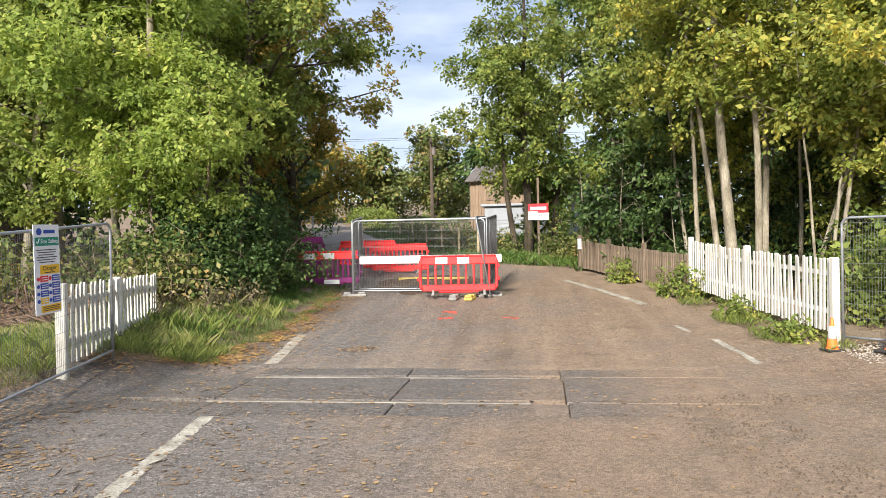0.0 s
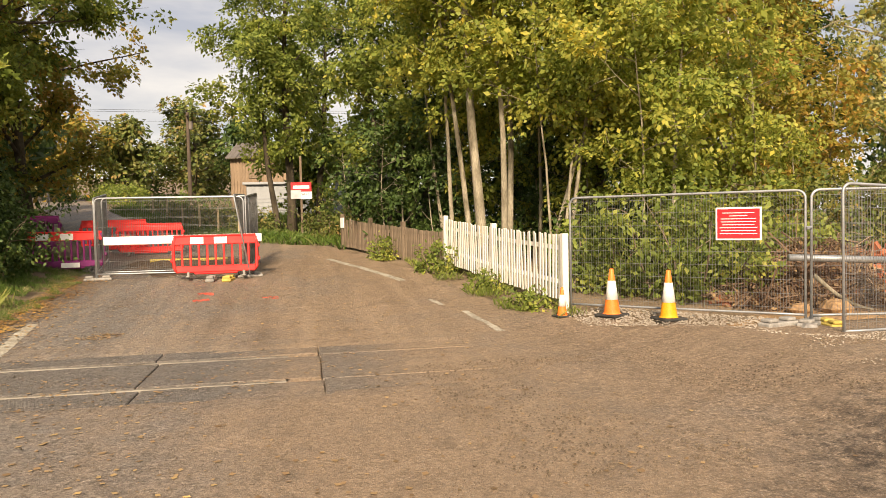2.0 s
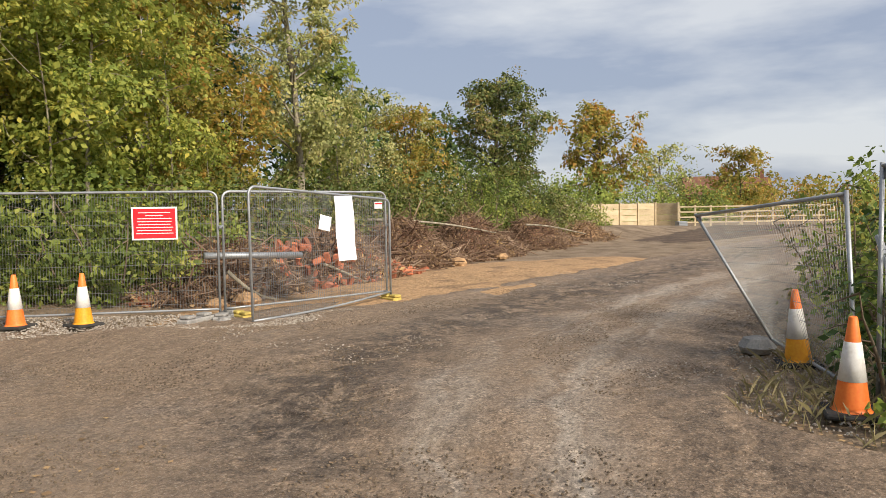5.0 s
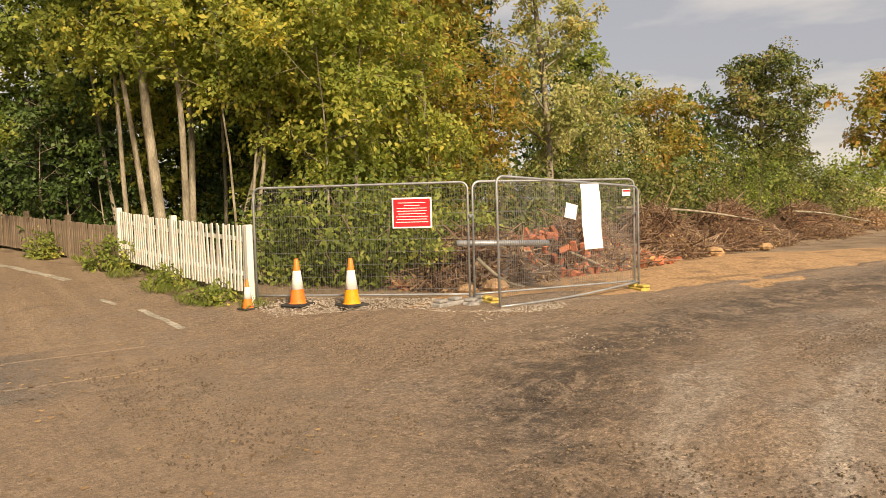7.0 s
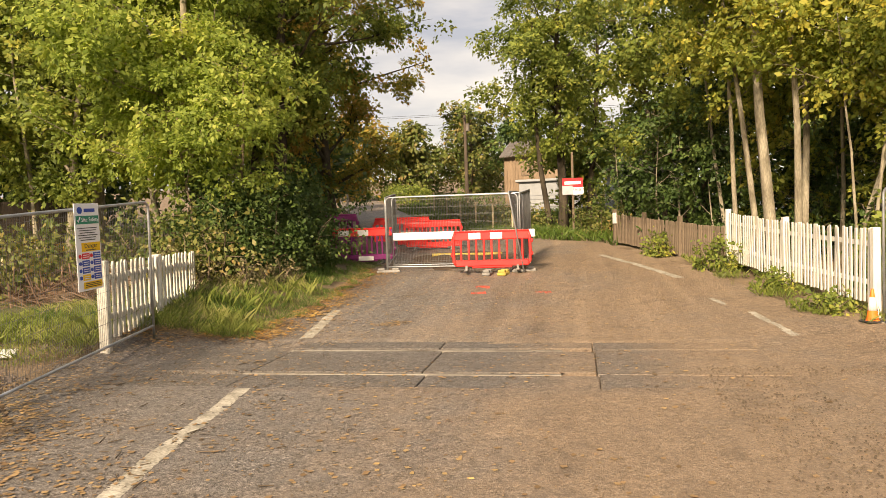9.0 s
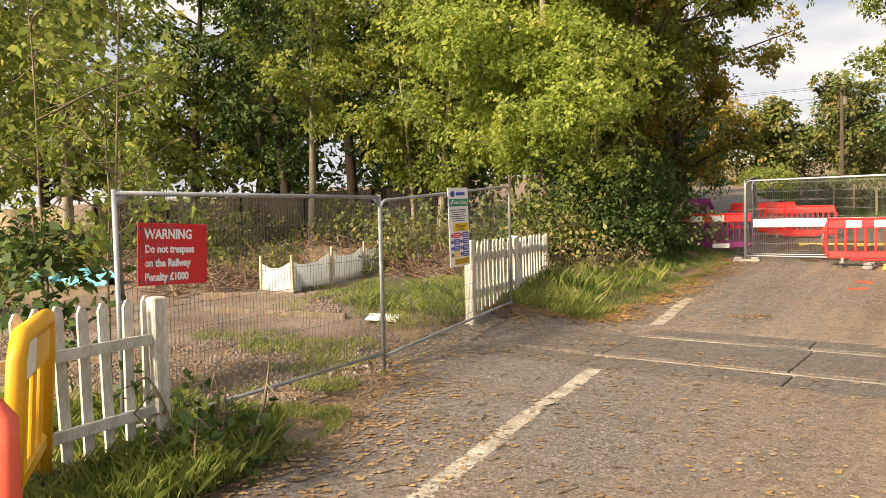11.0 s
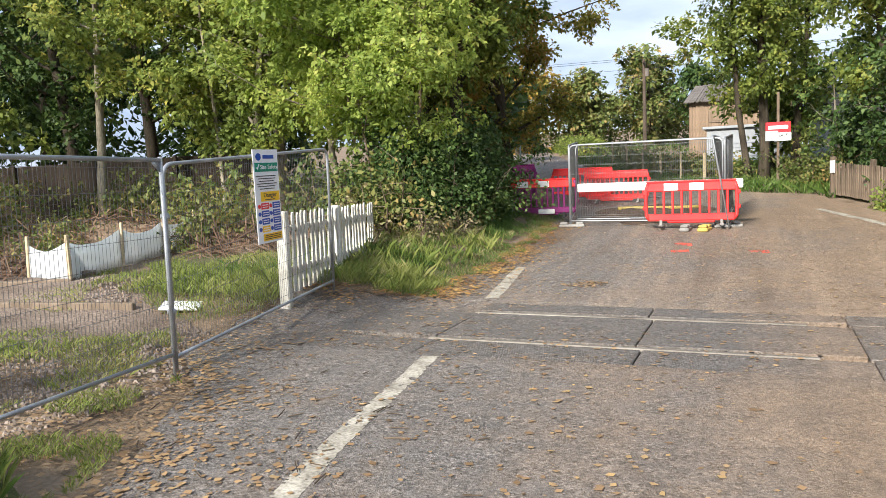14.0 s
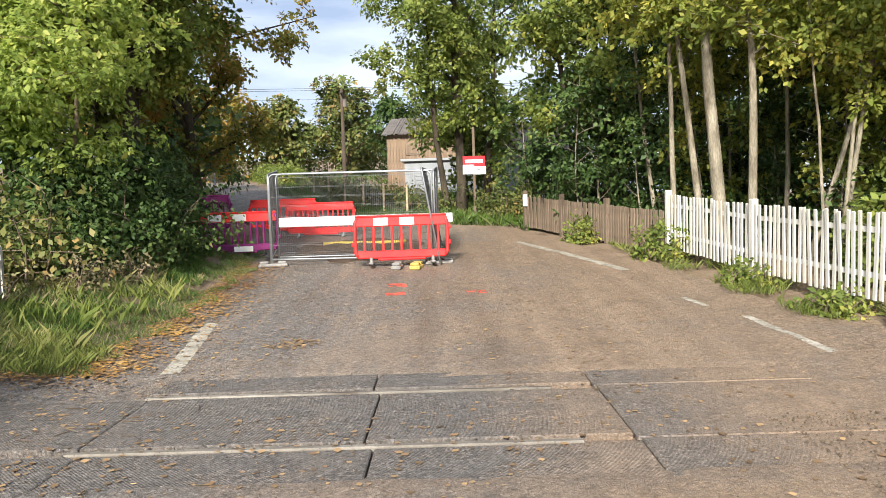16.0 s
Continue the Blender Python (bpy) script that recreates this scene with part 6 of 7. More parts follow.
for i, (bx, by, rx, h, lm) in enumerate(((47, 26, 4, 5.2, L_mid), (52, 24, 4, 4.8, L_lime), (60, 23, 5, 5.2, L_lime), (68, 20, 5, 4.6, L_mid), (76, 16, 6, 3.6, L_turn), (84, 10, 6, 3.4, L_turn), (60, 34, 8, 5, L_mid), (92, 24, 9, 4.2, L_turn))):
    bush(bx, by, rx, 3.0, h, lm, "far hedge of mixed green shrubs", 5000, 0.2, 110 + i, z=0)


def woodland(x0, x1, y0, y1, z0, h, n, size, mat_, label):
    """Far wood: uneven heaped crowns of leaves with dark stems, too far to tell apart."""
    m = int((x1 - x0 + y1 - y0) * 1.1)
    C = np.stack([rng.uniform(x0, x1, m), rng.uniform(y0, y1, m), z0 + h * rng.uniform(0.1, 0.95, m)], 1)
    P = C[rng.integers(0, m, n)] + rng.normal(size=(n, 3)).clip(-1.5, 1.5) * np.array([1.3, 1.3, 1.1])
    P[:, 2] = np.maximum(P[:, 2], z0)
    tagged(part("woodland", quads("woodland", leaves(P, size), mat_), None), label, "woodland", kind="stuff")


woodland(6, 44, 29, 35, 0.3, 8, 16000, 0.42, L_dark, "dark mass of woodland behind the near trees")
woodland(-46, -12, 30, 36, 0.5, 11, 16000, 0.46, L_dark, "dark mass of woodland beyond the board fence")
woodland(-52, -40, -12, 30, 0.3, 9, 12000, 0.48, L_mid, "belt of trees along the old line")
woodland(-34, -6, 76, 84, 4.0, 5, 12000, 0.4, L_bramble, "far hedge and trees up the hill")
woodland(2, 40, 60, 70, 2.0, 7, 9000, 0.5, L_mid, "far trees behind the barn")
woodland(36, 110, -14, -4, 0.0, 3.5, 12000, 0.4, L_turn, "far hedge along the site track")
woodland(96, 120, -4, 34, 0.0, 4.0, 9000, 0.5, L_turn, "far hedge on the horizon")
tree(0.2, 33.5, 10.5, 3.4, L_mid, M_darkbark, "leafy tree hiding the barn's corner", 7920, 0.207, 0.18, 0.12, seed=76, limbs=18, profile=full)
tree(23.8, 24.0, 9.5, 3.6, L_mid, M_bark, "green tree behind the willow scrub", 8640, 0.207, 0.16, 0.12, stems=2, seed=78, limbs=13, profile=full)

# ---- far up the lane ----
tree(-10.0, 72, 9.0, 5.0, L_bramble, M_darkbark, "rounded green tree far up the lane", 6480, 0.391, 0.3, 0.1, seed=70, limbs=18, profile=full, z=3.2)
tree(-16.0, 70, 7.5, 4.2, L_bramble, M_darkbark, "far green hedgerow tree", 5040, 0.391, 0.25, 0.1, seed=71, limbs=16, profile=full, z=3.2)
tree(-21.0, 66, 7.5, 4.5, L_turn, M_darkbark, "far brown hedgerow tree", 5040, 0.391, 0.25, 0.1, seed=72, limbs=16, profile=full, z=3.2)
tree(-27.0, 62, 8.5, 5.0, L_turn, M_darkbark, "far brown hedgerow tree", 5040, 0.391, 0.25, 0.1, seed=73, limbs=16, profile=full, z=3.2)
tree(-5.0, 68, 7.0, 3.6, L_dark, M_darkbark, "far dark tree beside the pole", 5040, 0.345, 0.25, 0.1, seed=74, limbs=16, profile=full, z=3.2)
tree(-17.5, 46, 6.5, 3.4, L_turn, M_darkbark, "brown leaved tree over the bend", 5040, 0.276, 0.2, 0.15, seed=75, limbs=16, profile=full)
for i in range(6):
    bush(-12.6 - 0.85 * i, 57.0 + 2.0 * i, 1.8, 1.0, 1.5, L_mid, "clipped hedge along the upper lane", 2600, 0.16, 120 + i, turn=-30)
for i in range(7):
    s = i / 6
    bush(-2.2 - 5.4 * s, 30.0 + 9.5 * s, 1.3, 1.0, 1.3, L_bramble, "low brown-green roadside hedge", 2600, 0.1, 130 + i, turn=-60)
root = thing("wire_fence", pose(-6.9, 37.0, 0), "thin wire fence on posts along the hedge", "fence", "fences")
for i in range(6):
    px, py = -3.0 - 0.95 * i, 28.6 + 1.8 * i
    part("post", Geo().box((0.08, 0.08, 1.3), pose(px + 6.9, py - 37, flat(px, py) + 0.6), 0.01), M_newwood, root)

for i, (bx, by, h) in enumerate(((-7.5, 13.2, 0.8), (-7.2, 14.6, 0.6), (-7.35, 16.2, 0.6))):
    bush(bx, by, 0.5, 0.7, h, L_dry if i < 2 else L_bramble, "withered weeds at the foot of the hedge", 1100, 0.06, 340 + i)

# ---- grass, litter, rubble ----


def scatter(n, x0, x1, y0, y1, test, zf, lift=0.0):
    x, y = rng.uniform(x0, x1, n * 4), rng.uniform(y0, y1, n * 4)
    out = []
    for a, b in zip(x, y):
        if test(a, b):
            out.append((a, b, zf(a, b) + lift))
            if len(out) >= n:
                break
    return np.array(out)


def stuff(name, V, mat_, label, category):
    return tagged(part(name, quads(name, V, mat_), None), label, category, kind="stuff")


def lumpy(x, y, s=0.9, cut=0.0):
    return noise.noise((x * s, y * s, 9.0)) > cut


def turf(P, h_road, h_back, span, w, lean=0.7):
    """Blades that are short at the road's edge and grow taller towards the hedge, in tufts."""
    d = np.array([edge(XL, y, 0.12) - x for x, y, _ in P])
    tuft = np.array([0.55 + 0.75 * max(0.0, 0.5 + noise.noise((x * 2.6, y * 2.6, 3.0))) for x, y, _ in P])
    return blades(P, (h_road + (h_back - h_road) * np.clip(d / span, 0, 1)) * tuft, w, lean)


verge_test = lambda x, y: not in_road(x, y, -0.15 + 0.3 * noise.noise((x * 3, y * 3, 0))) and lumpy(x, y, 1.7, -0.3)
P = scatter(75000, -9.2, -5.6, 9.0, 21, verge_test, ground_z, 0.03)
stuff("verge_grass", turf(P, 0.05, 0.16, 1.6, 0.005, 0.4), L_grass, "long green grass on the verge", "grass")
P = scatter(11000, -9.2, -5.8, 9.0, 20, lambda x, y: verge_test(x, y) and lumpy(x, y, 1.1, -0.05), ground_z, 0.03)
stuff("dry_grass", turf(P, 0.06, 0.2, 1.8, 0.003, 0.5), L_dry, "pale straw stalks among the verge grass", "grass")
P = scatter(34000, -8.0, -4.5, -3.2, 3.2, lambda x, y: not in_road(x, y, 0.05) and lumpy(x, y, 2.2, -0.35) and ((x + 6.4) / 1.9) ** 2 + (y / 3.2) ** 2 < 1 + 0.3 * noise.noise((x, y, 1)), ground_z, 0.05)
stuff("verge_grass", blades(P[:12000], 0.2, 0.0032, 0.5), L_grass, "rough grass by the stacked barriers", "grass")
stuff("verge_grass", blades(P[12000:], 0.22, 0.003, 0.6), L_meadow, "rough grass by the stacked barriers", "grass")
P = scatter(9000, -7.2, -5.0, 2.0, 7.4, lambda x, y: not in_road(x, y, 0.15) and lumpy(x, y, 1.3, 0.08), ground_z, 0.02)
stuff("bank_grass", blades(P, 0.06, 0.004, 0.6), L_meadow, "yellowing grass tufts under the mesh panel", "grass")
P = scatter(16000, -11.5, -6.9, 4.6, 11.5, lambda x, y: not in_road(x, y, 0.0) and y > 4.5 - 0.3 * (x + 7) and lumpy(x, y, 0.8, 0.0), land_z, 0.03)
stuff("bank_grass", blades(P, 0.09, 0.0045, 0.6), L_meadow, "dry and green grass tufts by the line", "grass")
P = scatter(14000, -9.8, -5.9, 7.9, 11.0, lambda x, y: not in_road(x, y, 0.0), ground_z, 0.03)
stuff("bank_grass", blades(P, 0.14, 0.005, 0.6), L_meadow, "green grass round the picket post", "grass")
P = scatter(3600, 2.2, 3.9, 10.6, 24, lambda x, y: not in_road(x, y, -0.2) and lumpy(x, y, 1.2, 0.05), ground_z, 0.02)
stuff("verge_grass", blades(P, 0.15, 0.008, 0.6), L_meadow, "sparse weeds under the picket fence", "grass")
P = scatter(1300, -8.2, -6.2, 8.2, 14.5, lambda x, y: not in_road(x, y, -0.05) and lumpy(x, y, 1.6, 0.0), ground_z, 0.03)
stuff("tall_grass", blades(P, 0.28, 0.003, 0.5), L_meadow, "tall unmown grass beside the picket fence", "grass")
P = scatter(6000, -2.2, 1.6, 24, 46, lambda x, y: not in_road(x, y, 0.0), land_z, 0.02)
P = np.concatenate([P, scatter(9000, -13, 0, 28, 46, lambda x, y: 0.0 < x - edge(XR, y, 0.15) < 2.6, land_z, 0.02)])
stuff("verge_grass", blades(P, 0.35, 0.03, 0.8), L_grass, "green grass bank up the lane", "grass")
P = scatter(3500, 4.2, 8.5, -4.5, 0.6, lambda x, y: not in_road(x, y, 0.1), land_z, 0.02)
stuff("verge_grass", blades(P, 0.16, 0.007, 0.8), L_dry, "weeds beside the site track", "grass")
P = scatter(9000, -24, 24, 30, 80, lambda x, y: not in_road(x, y, 1.2), land_z, 0.02)
stuff("field_grass", blades(P, 0.25, 0.1, 0.8), L_grass, "rough grass beyond the trees", "grass")


def flat_leaves(P, size):
    n = len(P)
    V = leaves(np.zeros((n, 3)), size, 2.0, 0.75)
    V[:, :, 2] *= 0.16
    V[:, :, 2] -= V[:, :, 2].min(axis=1)[:, None]
    return V + P[:, None, :]


def litter_spot(n):
    """Places where leaves gather: a band on the road side of the verge."""
    y = rng.uniform(8.6, 18.5, n)
    x = np.array([edge(XL, b, 0.12) for b in y]) + np.abs(rng.normal(size=n)) * 0.45 - 0.15
    return np.array([(a, b, ground_z(a, b) + 0.04) for a, b in zip(x, y) if rng.random() < 0.55 + 0.6 * noise.noise((a * 1.5, b * 1.5, 6))])


def near_edge(x, y):
    return abs(x - edge(XL, y, 0.12) - 0.15) < (0.1 + 0.5 * abs(rng.normal()) * (1.5 if y < 10 else 1)) * (0.7 + noise.noise((x * 0.9, y * 0.9, 2)))


road_top = lambda x, y: ground_z(x, y) + (0.02 if crossing_y(x) - 0.8 < y < crossing_y(x) + 2.4 else 0.021 + rough(x, y, 0.014, 1.5))
stuff("leaf_litter", flat_leaves(litter_spot(5500), 0.062), L_litter, "orange band of fallen leaves along the verge", "leaves")
P = np.concatenate([litter_spot(6000), scatter(3300, -8.2, -3.4, 0.8, 9.8, near_edge, road_top)])
stuff("leaf_litter", flat_leaves(P, 0.056), L_fallen, "orange and brown fallen leaves along the road edge", "leaves")
P = scatter(5200, -7, 9, -1.5, 20, lambda x, y: in_road(x, y, 0.3) and lumpy(x, y, 0.5, -0.25) and rng.random() < 1.0 - 0.12 * (x + 5), road_top)
stuff("leaf_litter", flat_leaves(P, 0.052), L_fallen, "scattered fallen leaves on the lane", "leaves")
P = scatter(150, -4.25, -3.5, 10.85, 11.5, lambda x, y: (x + 3.85) ** 2 / 0.1 + (y - 11.15) ** 2 / 0.06 < 1.2, road_top)
stuff("leaf_litter", flat_leaves(P, 0.055), L_fallen, "small drift of leaves in a pothole", "leaves")
P = scatter(7000, -13, -5.8, 2.5, 9.5, lambda x, y: not in_road(x, y, 0.0), land_z, 0.05)
stuff("leaf_litter", flat_leaves(P, 0.048), L_fallen, "brown fallen leaves on the ballast", "leaves")
P = scatter(4500, 2.4, 9.5, 7.6, 19, lambda x, y: not in_road(x, y, -0.5) and y > 8.2, land_z, 0.05)
stuff("leaf_litter", flat_leaves(P, 0.048), L_fallen, "brown fallen leaves under the mesh fence", "leaves")


P = scatter(130, -6.5, -2.5, 0.8, 9.0, lambda x, y: in_road(x, y, 0.2) and rng.random() < 0.25 - 0.2 * (x + 4), road_top)
ta = rng.uniform(0, np.pi, len(P))
td = np.stack([np.cos(ta), np.sin(ta), np.zeros(len(P))], 1) * rng.uniform(0.02, 0.1, (len(P), 1))
ts = np.stack([-np.sin(ta), np.cos(ta), np.zeros(len(P))], 1) * 0.004
stuff("fallen_twigs", np.concatenate([np.stack([P - td - ts, P + td, P + td + up_, P - td + up_], 1) for up_ in (ts + np.array([0, 0, 0.006]), -ts + np.array([0, 0, 0.006]))]), L_clod, "small broken twigs on the road edge", "twigs")


def stones(P, size):
    """Small angular stones as closed pyramids of four-cornered faces."""
    n = len(P)
    s = size * rng.uniform(0.5, 1.7, (n, 1, 1))
    a = rng.uniform(0, 2 * np.pi, n)
    ring = np.stack([np.stack([np.cos(a + k * np.pi / 2) * rng.uniform(0.6, 1.1, n), np.sin(a + k * np.pi / 2) * rng.uniform(0.6, 1.1, n), np.full(n, -0.1)], 1) for k in range(4)], 1)
    top = ring * 0.55 + np.array([0, 0, 0.65])
    allq = [top]
    for k in range(4):
        j = (k + 1) % 4
        allq.append(np.stack([ring[:, k], ring[:, j], top[:, j], top[:, k]], 1))
    return np.concatenate([q * s + P[:, None, :] for q in allq])


P = scatter(9000, -6.5, 6, -0.5, 16, lambda x, y: in_road(x, y, 0.0) and lumpy(x, y, 0.8, -0.1), lambda x, y: ground_z(x, y) + 0.015)
stuff("road_grit", stones(P, 0.0055), L_clod, "loose grit and small stones on the lane", "stones")
P = scatter(9000, -13, -6.3, 3.0, 9.0, lambda x, y: not in_road(x, y, 0.0) and lumpy(x, y, 0.6, -0.25), land_z, 0.05)
stuff("ballast_stones", stones(P, 0.02), L_ballast, "loose railway ballast stones", "stones")
P = scatter(4500, 3.6, 10.5, 7.0, 11.0, lambda x, y: abs((x - 6.3) * 0.69 + (y - 8.2) * 0.72) < 0.75, lambda x, y: ground_z(x, y) + 0.02)
stuff("gravel_strip", stones(P, 0.014), L_stone, "pale gravel along the foot of the mesh fence", "stones")
P = scatter(13000, 0.5, 12, 0.0, 7.9, lambda x, y: lumpy(x, y, 0.55, -0.05) and in_road(x, y), lambda x, y: ground_z(x, y) + 0.02)
stuff("mud_clods", stones(P, 0.009), L_clod, "trodden clods of dark mud on the track", "mud")
P = scatter(2600, 5.2, 9.6, -1.2, 2.2, lambda x, y: lumpy(x, y, 0.9, -0.3) and not on_track(x, y, -0.3), land_z, 0.03)
stuff("gravel_edge", stones(P, 0.012), L_stone, "loose gravel at the edge of the site track", "stones")
P = scatter(1800, 4.6, 9.5, -2.5, 1.6, lambda x, y: not on_track(x, y, 0.05), land_z, 0.04)
stuff("leaf_litter", flat_leaves(P, 0.05), L_fallen, "brown fallen leaves by the leaning panel", "leaves")
P = scatter(3000, 5.0, 16, -0.6, 7.6, lambda x, y: lumpy(x, y, 0.5, 0.1), lambda x, y: ground_z(x, y) + 0.02)
stuff("track_stones", stones(P, 0.011), L_stone, "loose stones on the site track", "stones")


def mound(cx, cy, rx, ry, h, material, label, turn=0.0, name="earth_mound", base=None):
    root = thing(name, pose(cx, cy, (land_z(cx, cy) if base is None else base) - 0.06, 0, 0, turn), label, "mound", "spoil heaps")
    n, r = 48, 14
    vs, fs = [], []
    for i in range(r + 1):
        for k in range(n):
            a, q = 2 * math.pi * k / n, i / r
            x, y = rx * q * math.cos(a), ry * q * math.sin(a)
            z = h * (math.cos(math.pi * q) * 0.5 + 0.5) * (1 + 0.35 * noise.noise((x * 0.8 + cx, y * 0.9, 2))) + 0.16 * (1 - q) * noise.noise((x * 2.7 + cx, y * 2.7, 5))
            vs.append((x, y, z))
    fs = [(i * n + k, i * n + (k + 1) % n, (i + 1) * n + (k + 1) % n, (i + 1) * n + k) for i in range(r) for k in range(n)]
    part("earth", Geo().add(vs, fs), material, root, flat=False)
    return root, rx, ry, h


def brushwood(root, rx, ry, h, n, length, rad, lift=0.0, name="brushwood"):
    """Tangle of cut twigs lying over a heap."""
    V = []
    a, q = rng.uniform(0, 2 * np.pi, n), np.sqrt(rng.random(n))
    x, y = rx * q * np.cos(a), ry * q * np.sin(a)
    z = h * (np.cos(np.pi * q) * 0.5 + 0.5) + rng.uniform(0, 0.3, n) + lift
    P = np.stack([x, y, z], 1)
    d = rng.normal(size=(n, 3)) * np.array([1, 1, 0.6])
    d /= np.linalg.norm(d, axis=1)[:, None]
    L = (length * rng.uniform(0.3, 1.5, n))[:, None]
    s = np.cross(d, rng.normal(size=(n, 3)))
    s /= np.linalg.norm(s, axis=1)[:, None]
    t = np.cross(d, s)
    r = (rad * rng.uniform(0.4, 1.6, n))[:, None]
    for u, w in ((s, t), (t, -s), (-s, -t), (-t, s)):
        V.append(np.stack([P - d * L / 2 + u * r, P - d * L / 2 + w * r, P + d * L / 2 + w * r * 0.5, P + d * L / 2 + u * r * 0.5], 1))
    me = quads(name, np.concatenate(V), L_twig)
    return part(name, me, None, root)


for k, (cx, cy, rx, ry, h, mat_, n) in enumerate(((8.6, 11.0, 2.2, 1.4, 1.0, M_redsoil, 2200), (11.8, 11.3, 2.6, 1.4, 1.1, M_redsoil, 2200), (15.5, 12.3, 3.0, 1.5, 1.25, M_redsoil, 3200), (20.0, 13.0, 3.4, 1.6, 1.25, M_redsoil, 3200), (25.5, 13.6, 3.6, 1.6, 1.1, M_redsoil, 2600), (31, 14, 3.4, 1.5, 0.8, M_sand, 900))):
    r = mound(cx, cy, rx, ry, h, mat_, ("heap of earth, roots and broken brick behind the mesh", "bank of earth tangled with cut brushwood")[k > 1], 5, base=0.1)
    brushwood(*r, n, 0.32, 0.011)
    qa, qr = rng.uniform(0, 2 * np.pi, 4200), np.sqrt(rng.random(4200))
    P = np.stack([rx * qr * np.cos(qa), ry * qr * np.sin(qa), h * (np.cos(np.pi * qr) * 0.5 + 0.5) + rng.uniform(0.02, 0.26, 4200)], 1)
    part("dead_leaves", quads("dead_leaves", leaves(P, 0.085), L_fallen), None, r[0])
    brushwood(*r, n // 9, 1.1, 0.015, 0.03, "root_tangle")
r = mound(-10.2, 13.2, 2.6, 1.3, 0.6, M_soil, "heap of cut branches behind the silt fence", 10)
brushwood(*r, 520, 0.7, 0.01)
r = mound(-14.5, 12.6, 3.0, 1.3, 0.6, M_soil, "heap of cut branches on the railway bank", 0)
brushwood(*r, 520, 0.8, 0.011)
r = mound(-19, 10.5, 3.4, 1.4, 0.5, M_soil, "scrubby bank of cut branches", 0)
brushwood(*r, 420, 0.8, 0.011)

chunk = []
rr = random.Random(5)
for k in range(5):
    g = Geo()
    g.box((0.22, 0.11, 0.075), None, 0.012)
    g.v = [(x + rr.uniform(-0.012, 0.012), y + rr.uniform(-0.012, 0.012), z + rr.uniform(-0.01, 0.01)) for x, y, z in g.v]
    chunk.append(g.mesh("brick"))
heap = thing("brick_rubble", pose(11.0, 11.0, 0.1), "scattered heap of broken red bricks behind the mesh panel", "rubble")
for k in range(280):
    a, q = rr.uniform(0, 2 * math.pi), math.sqrt(rr.random())
    x, y = 4.2 * q * math.cos(a) - 0.4, 1.2 * q * math.sin(a) - 0.15
    z = 0.95 * (math.cos(math.pi * q) * 0.5 + 0.5) + rr.uniform(0.0, 0.12)
    ob = part("brick", chunk[k % 5], M_brick, heap)
    ob.matrix_basis = pose(x, y + 0.2, z, rr.uniform(0, 180), rr.uniform(0, 180), rr.uniform(0, 180)) @ Matrix.Scale(rr.uniform(0.6, 1.5), 4)
g = Geo().tube([(7.2, 9.9, 1.02), (9.2, 9.6, 0.92)], 0.06, 12)
tagged(part("grey_pipe", g, M_galv, flat=False), "long grey plastic pipe lying on the heap", "pipe")
for k, (a, b, r0) in enumerate((((14.5, 12.6, 1.5), (20.5, 12.2, 0.9), 0.045), ((24, 13, 1.0), (28, 12.4, 0.7), 0.04), ((10.6, 10.4, 0.5), (11.8, 9.8, 0.2), 0.035), ((7.6, 9.8, 0.7), (8.3, 9.3, 0.2), 0.04))):
    A, B = Vector(a), Vector(b)
    g = Geo().tube([A.lerp(B, s) + Vector((0, 0, 0.12 * math.sin(3 * s + k))) for s in np.linspace(0, 1, 7)], [r0 * (1 - 0.5 * s) for s in np.linspace(0, 1, 7)], 7)
    tagged(part("cut_branch", g, M_bark, flat=False), "pale cut branch lying on the bank", "branch", "cut branches")
rocks = Geo().lathe([(0.0, 0.0), (0.2, 0.02), (0.24, 0.1), (0.16, 0.2), (0.0, 0.24)], 9)
rocks.v = [(x * (1 + 0.3 * noise.noise((x * 9, y * 9, z * 9))), y * (1 + 0.3 * noise.noise((x * 9 + 3, y * 9, z * 9))), z) for x, y, z in rocks.v]
rock_me = rocks.mesh("boulder")
for x, y, s, m_ in ((7.7, 9.4, 1.1, M_sand), (7.2, 9.6, 0.8, M_sand), (16.5, 11.0, 1.2, M_sand), (19.5, 11.4, 1.0, M_sand), (6.2, 8.1, 0.5, M_block), (8.0, 0.95, 0.9, M_block)):
    ob = new("boulder", rock_me.copy())
    ob.data.materials.append(m_)
    ob.matrix_world = pose(x, y, flat(x, y) - 0.02, 0, 0, x * 70) @ Matrix.Scale(s, 4)
    tagged(ob, "rough lump of stone on the ground", "stone", "loose stones")

for k, (cx, cy, rx, ry, n) in enumerate(((-13.9, 8.6, 1.6, 1.0, 320), (-10.2, 11.6, 1.2, 0.8, 160))):
    r = mound(cx, cy, rx, ry, 0.16, M_soil, "low scatter of cut branches on the old line", 0)
    brushwood(*r, n, 0.9, 0.013)

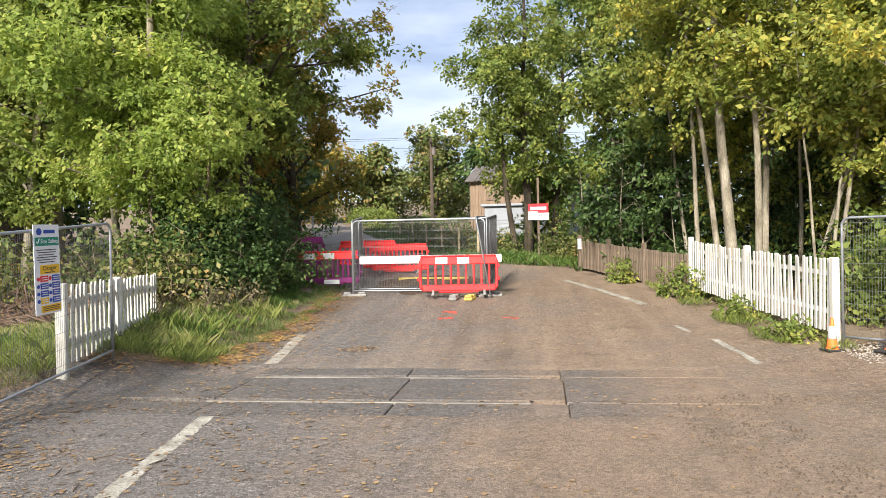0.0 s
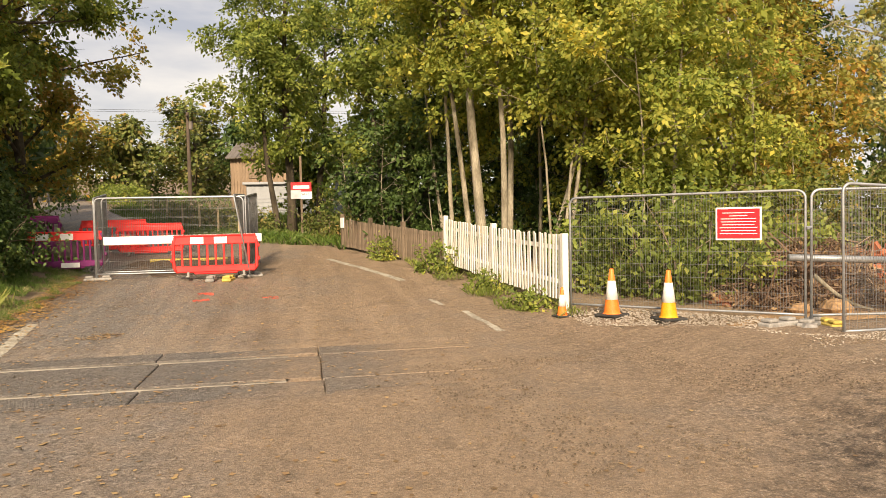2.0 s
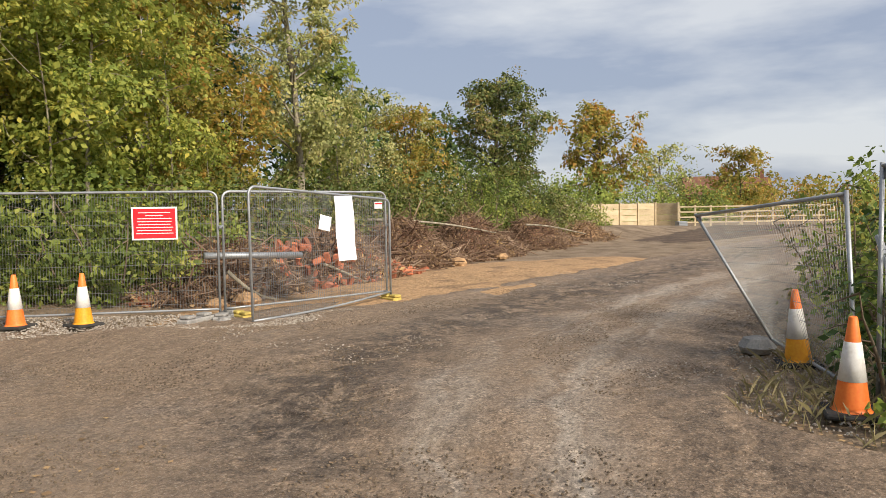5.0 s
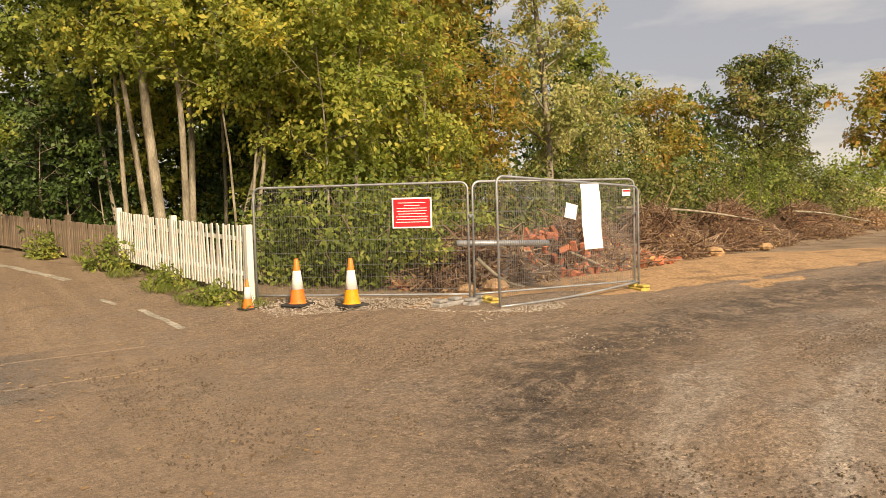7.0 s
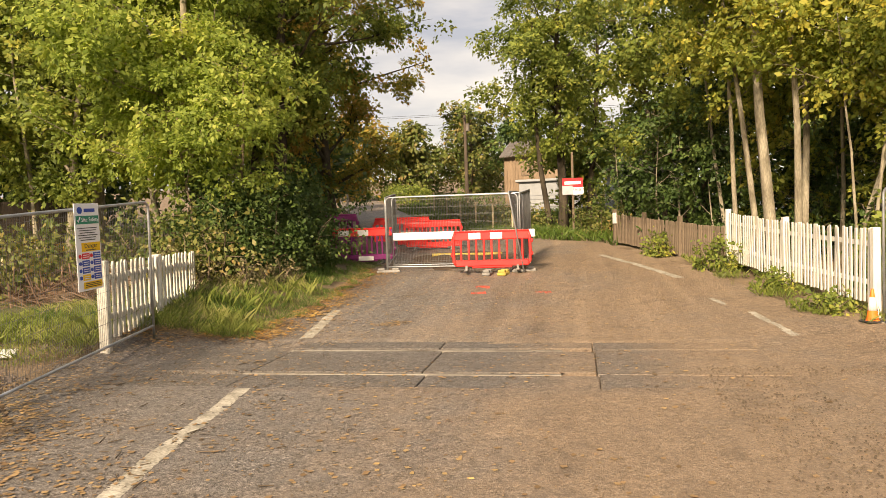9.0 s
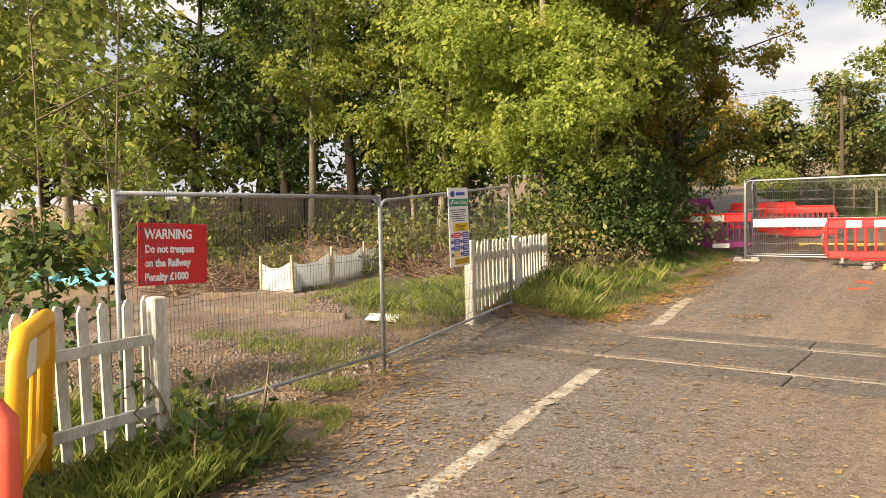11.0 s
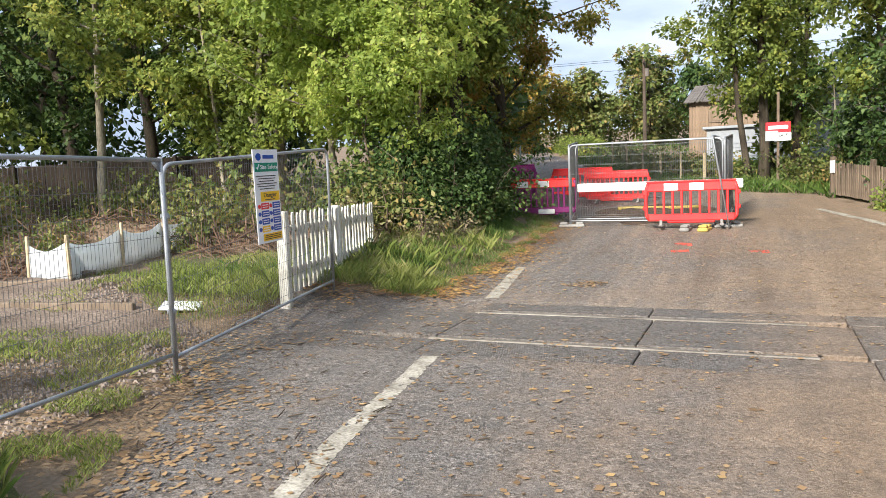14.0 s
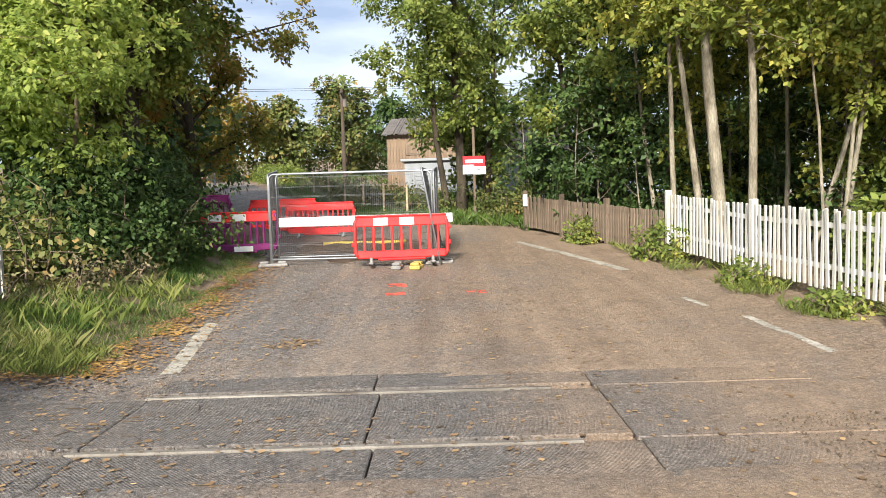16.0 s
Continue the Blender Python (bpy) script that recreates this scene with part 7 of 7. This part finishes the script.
# silt fence: pale fabric stretched between stakes, on the old line
spts = [Vector((-12.27, 8.48)), Vector((-11.34, 8.44)), Vector((-12.09, 10.24)), Vector((-12.42, 11.64)), Vector((-13.0, 13.2))]
root = thing("silt_fence", pose(0, 0, 0), "pale translucent fabric fence on wooden stakes", "silt fence")
for k, p in enumerate(spts):
    z = land_z(p.x, p.y)
    part("stake", Geo().box((0.05, 0.05, 0.85), pose(p.x + 0.03, p.y, z + 0.36, 3 * (k % 2), 2, 0), 0.006), M_newwood, root)
for a, b in zip(spts[:-1], spts[1:]):
    n, vs = 12, []
    for v in range(4):
        for u in range(n + 1):
            p = a.lerp(b, u / n)
            vs.append((p.x + 0.03 * math.sin(9 * u / n + 0.7 * v), p.y + 0.02 * math.sin(7 * u / n), land_z(p.x, p.y) + v / 3 * (0.66 - 0.12 * math.sin(math.pi * u / n))))
    fs = [(v * (n + 1) + u, v * (n + 1) + u + 1, (v + 1) * (n + 1) + u + 1, (v + 1) * (n + 1) + u) for v in range(3) for u in range(n)]
    ob = part("fabric", Geo().add(vs, fs), M_silt, root, flat=False)
    ob.modifiers.new("thickness", "SOLIDIFY").thickness = 0.004
for (a, b, w) in (((-12.9, 7.6), (-11.3, 8.5), 0.2), ((-12.3, 8.6), (-11.3, 8.9), 0.16), ((-12.0, 7.0), (-9.0, 7.4), 0.08)):
    A, B = Vector(a), Vector(b)
    c, d = (A + B) / 2, B - A
    ob = part("timber_beam", Geo().box((d.length, w, 0.14), None, 0.012), M_oldwood)
    ob.matrix_world = pose(c.x, c.y, land_z(*c) + 0.1, 0, 0, math.degrees(math.atan2(d.y, d.x)))
    tagged(ob, "old grey timber beam lying on the ballast", "timber", "timber beams")
vs = [(-17.5 - 4.0 * u / 24, 8.2 + 0.7 * v / 8, 0.2 + 0.6 * math.sin(math.pi * v / 8) * (0.6 + 0.6 * noise.noise((u * 0.4, v * 0.3, 1))) + 0.12 * noise.noise((u * 0.9, v * 0.9, 3))) for v in range(9) for u in range(25)]
g = Geo().add(vs, [(v * 25 + u, v * 25 + u + 1, v * 25 + u + 26, v * 25 + u + 25) for v in range(8) for u in range(24)])
ob = part("blue_netting", g, M_net)
ob.modifiers.new("thickness", "SOLIDIFY").thickness = 0.01
tagged(ob, "bunched blue plastic netting on the bank", "netting")
tagged(part("white_litter", Geo().box((0.5, 0.35, 0.04), pose(-8.4, 7.6, land_z(-8.4, 7.6) + 0.06, 6, 4, 30), 0.01), M_signwhite), "crumpled white plastic sheet on the grass", "litter")
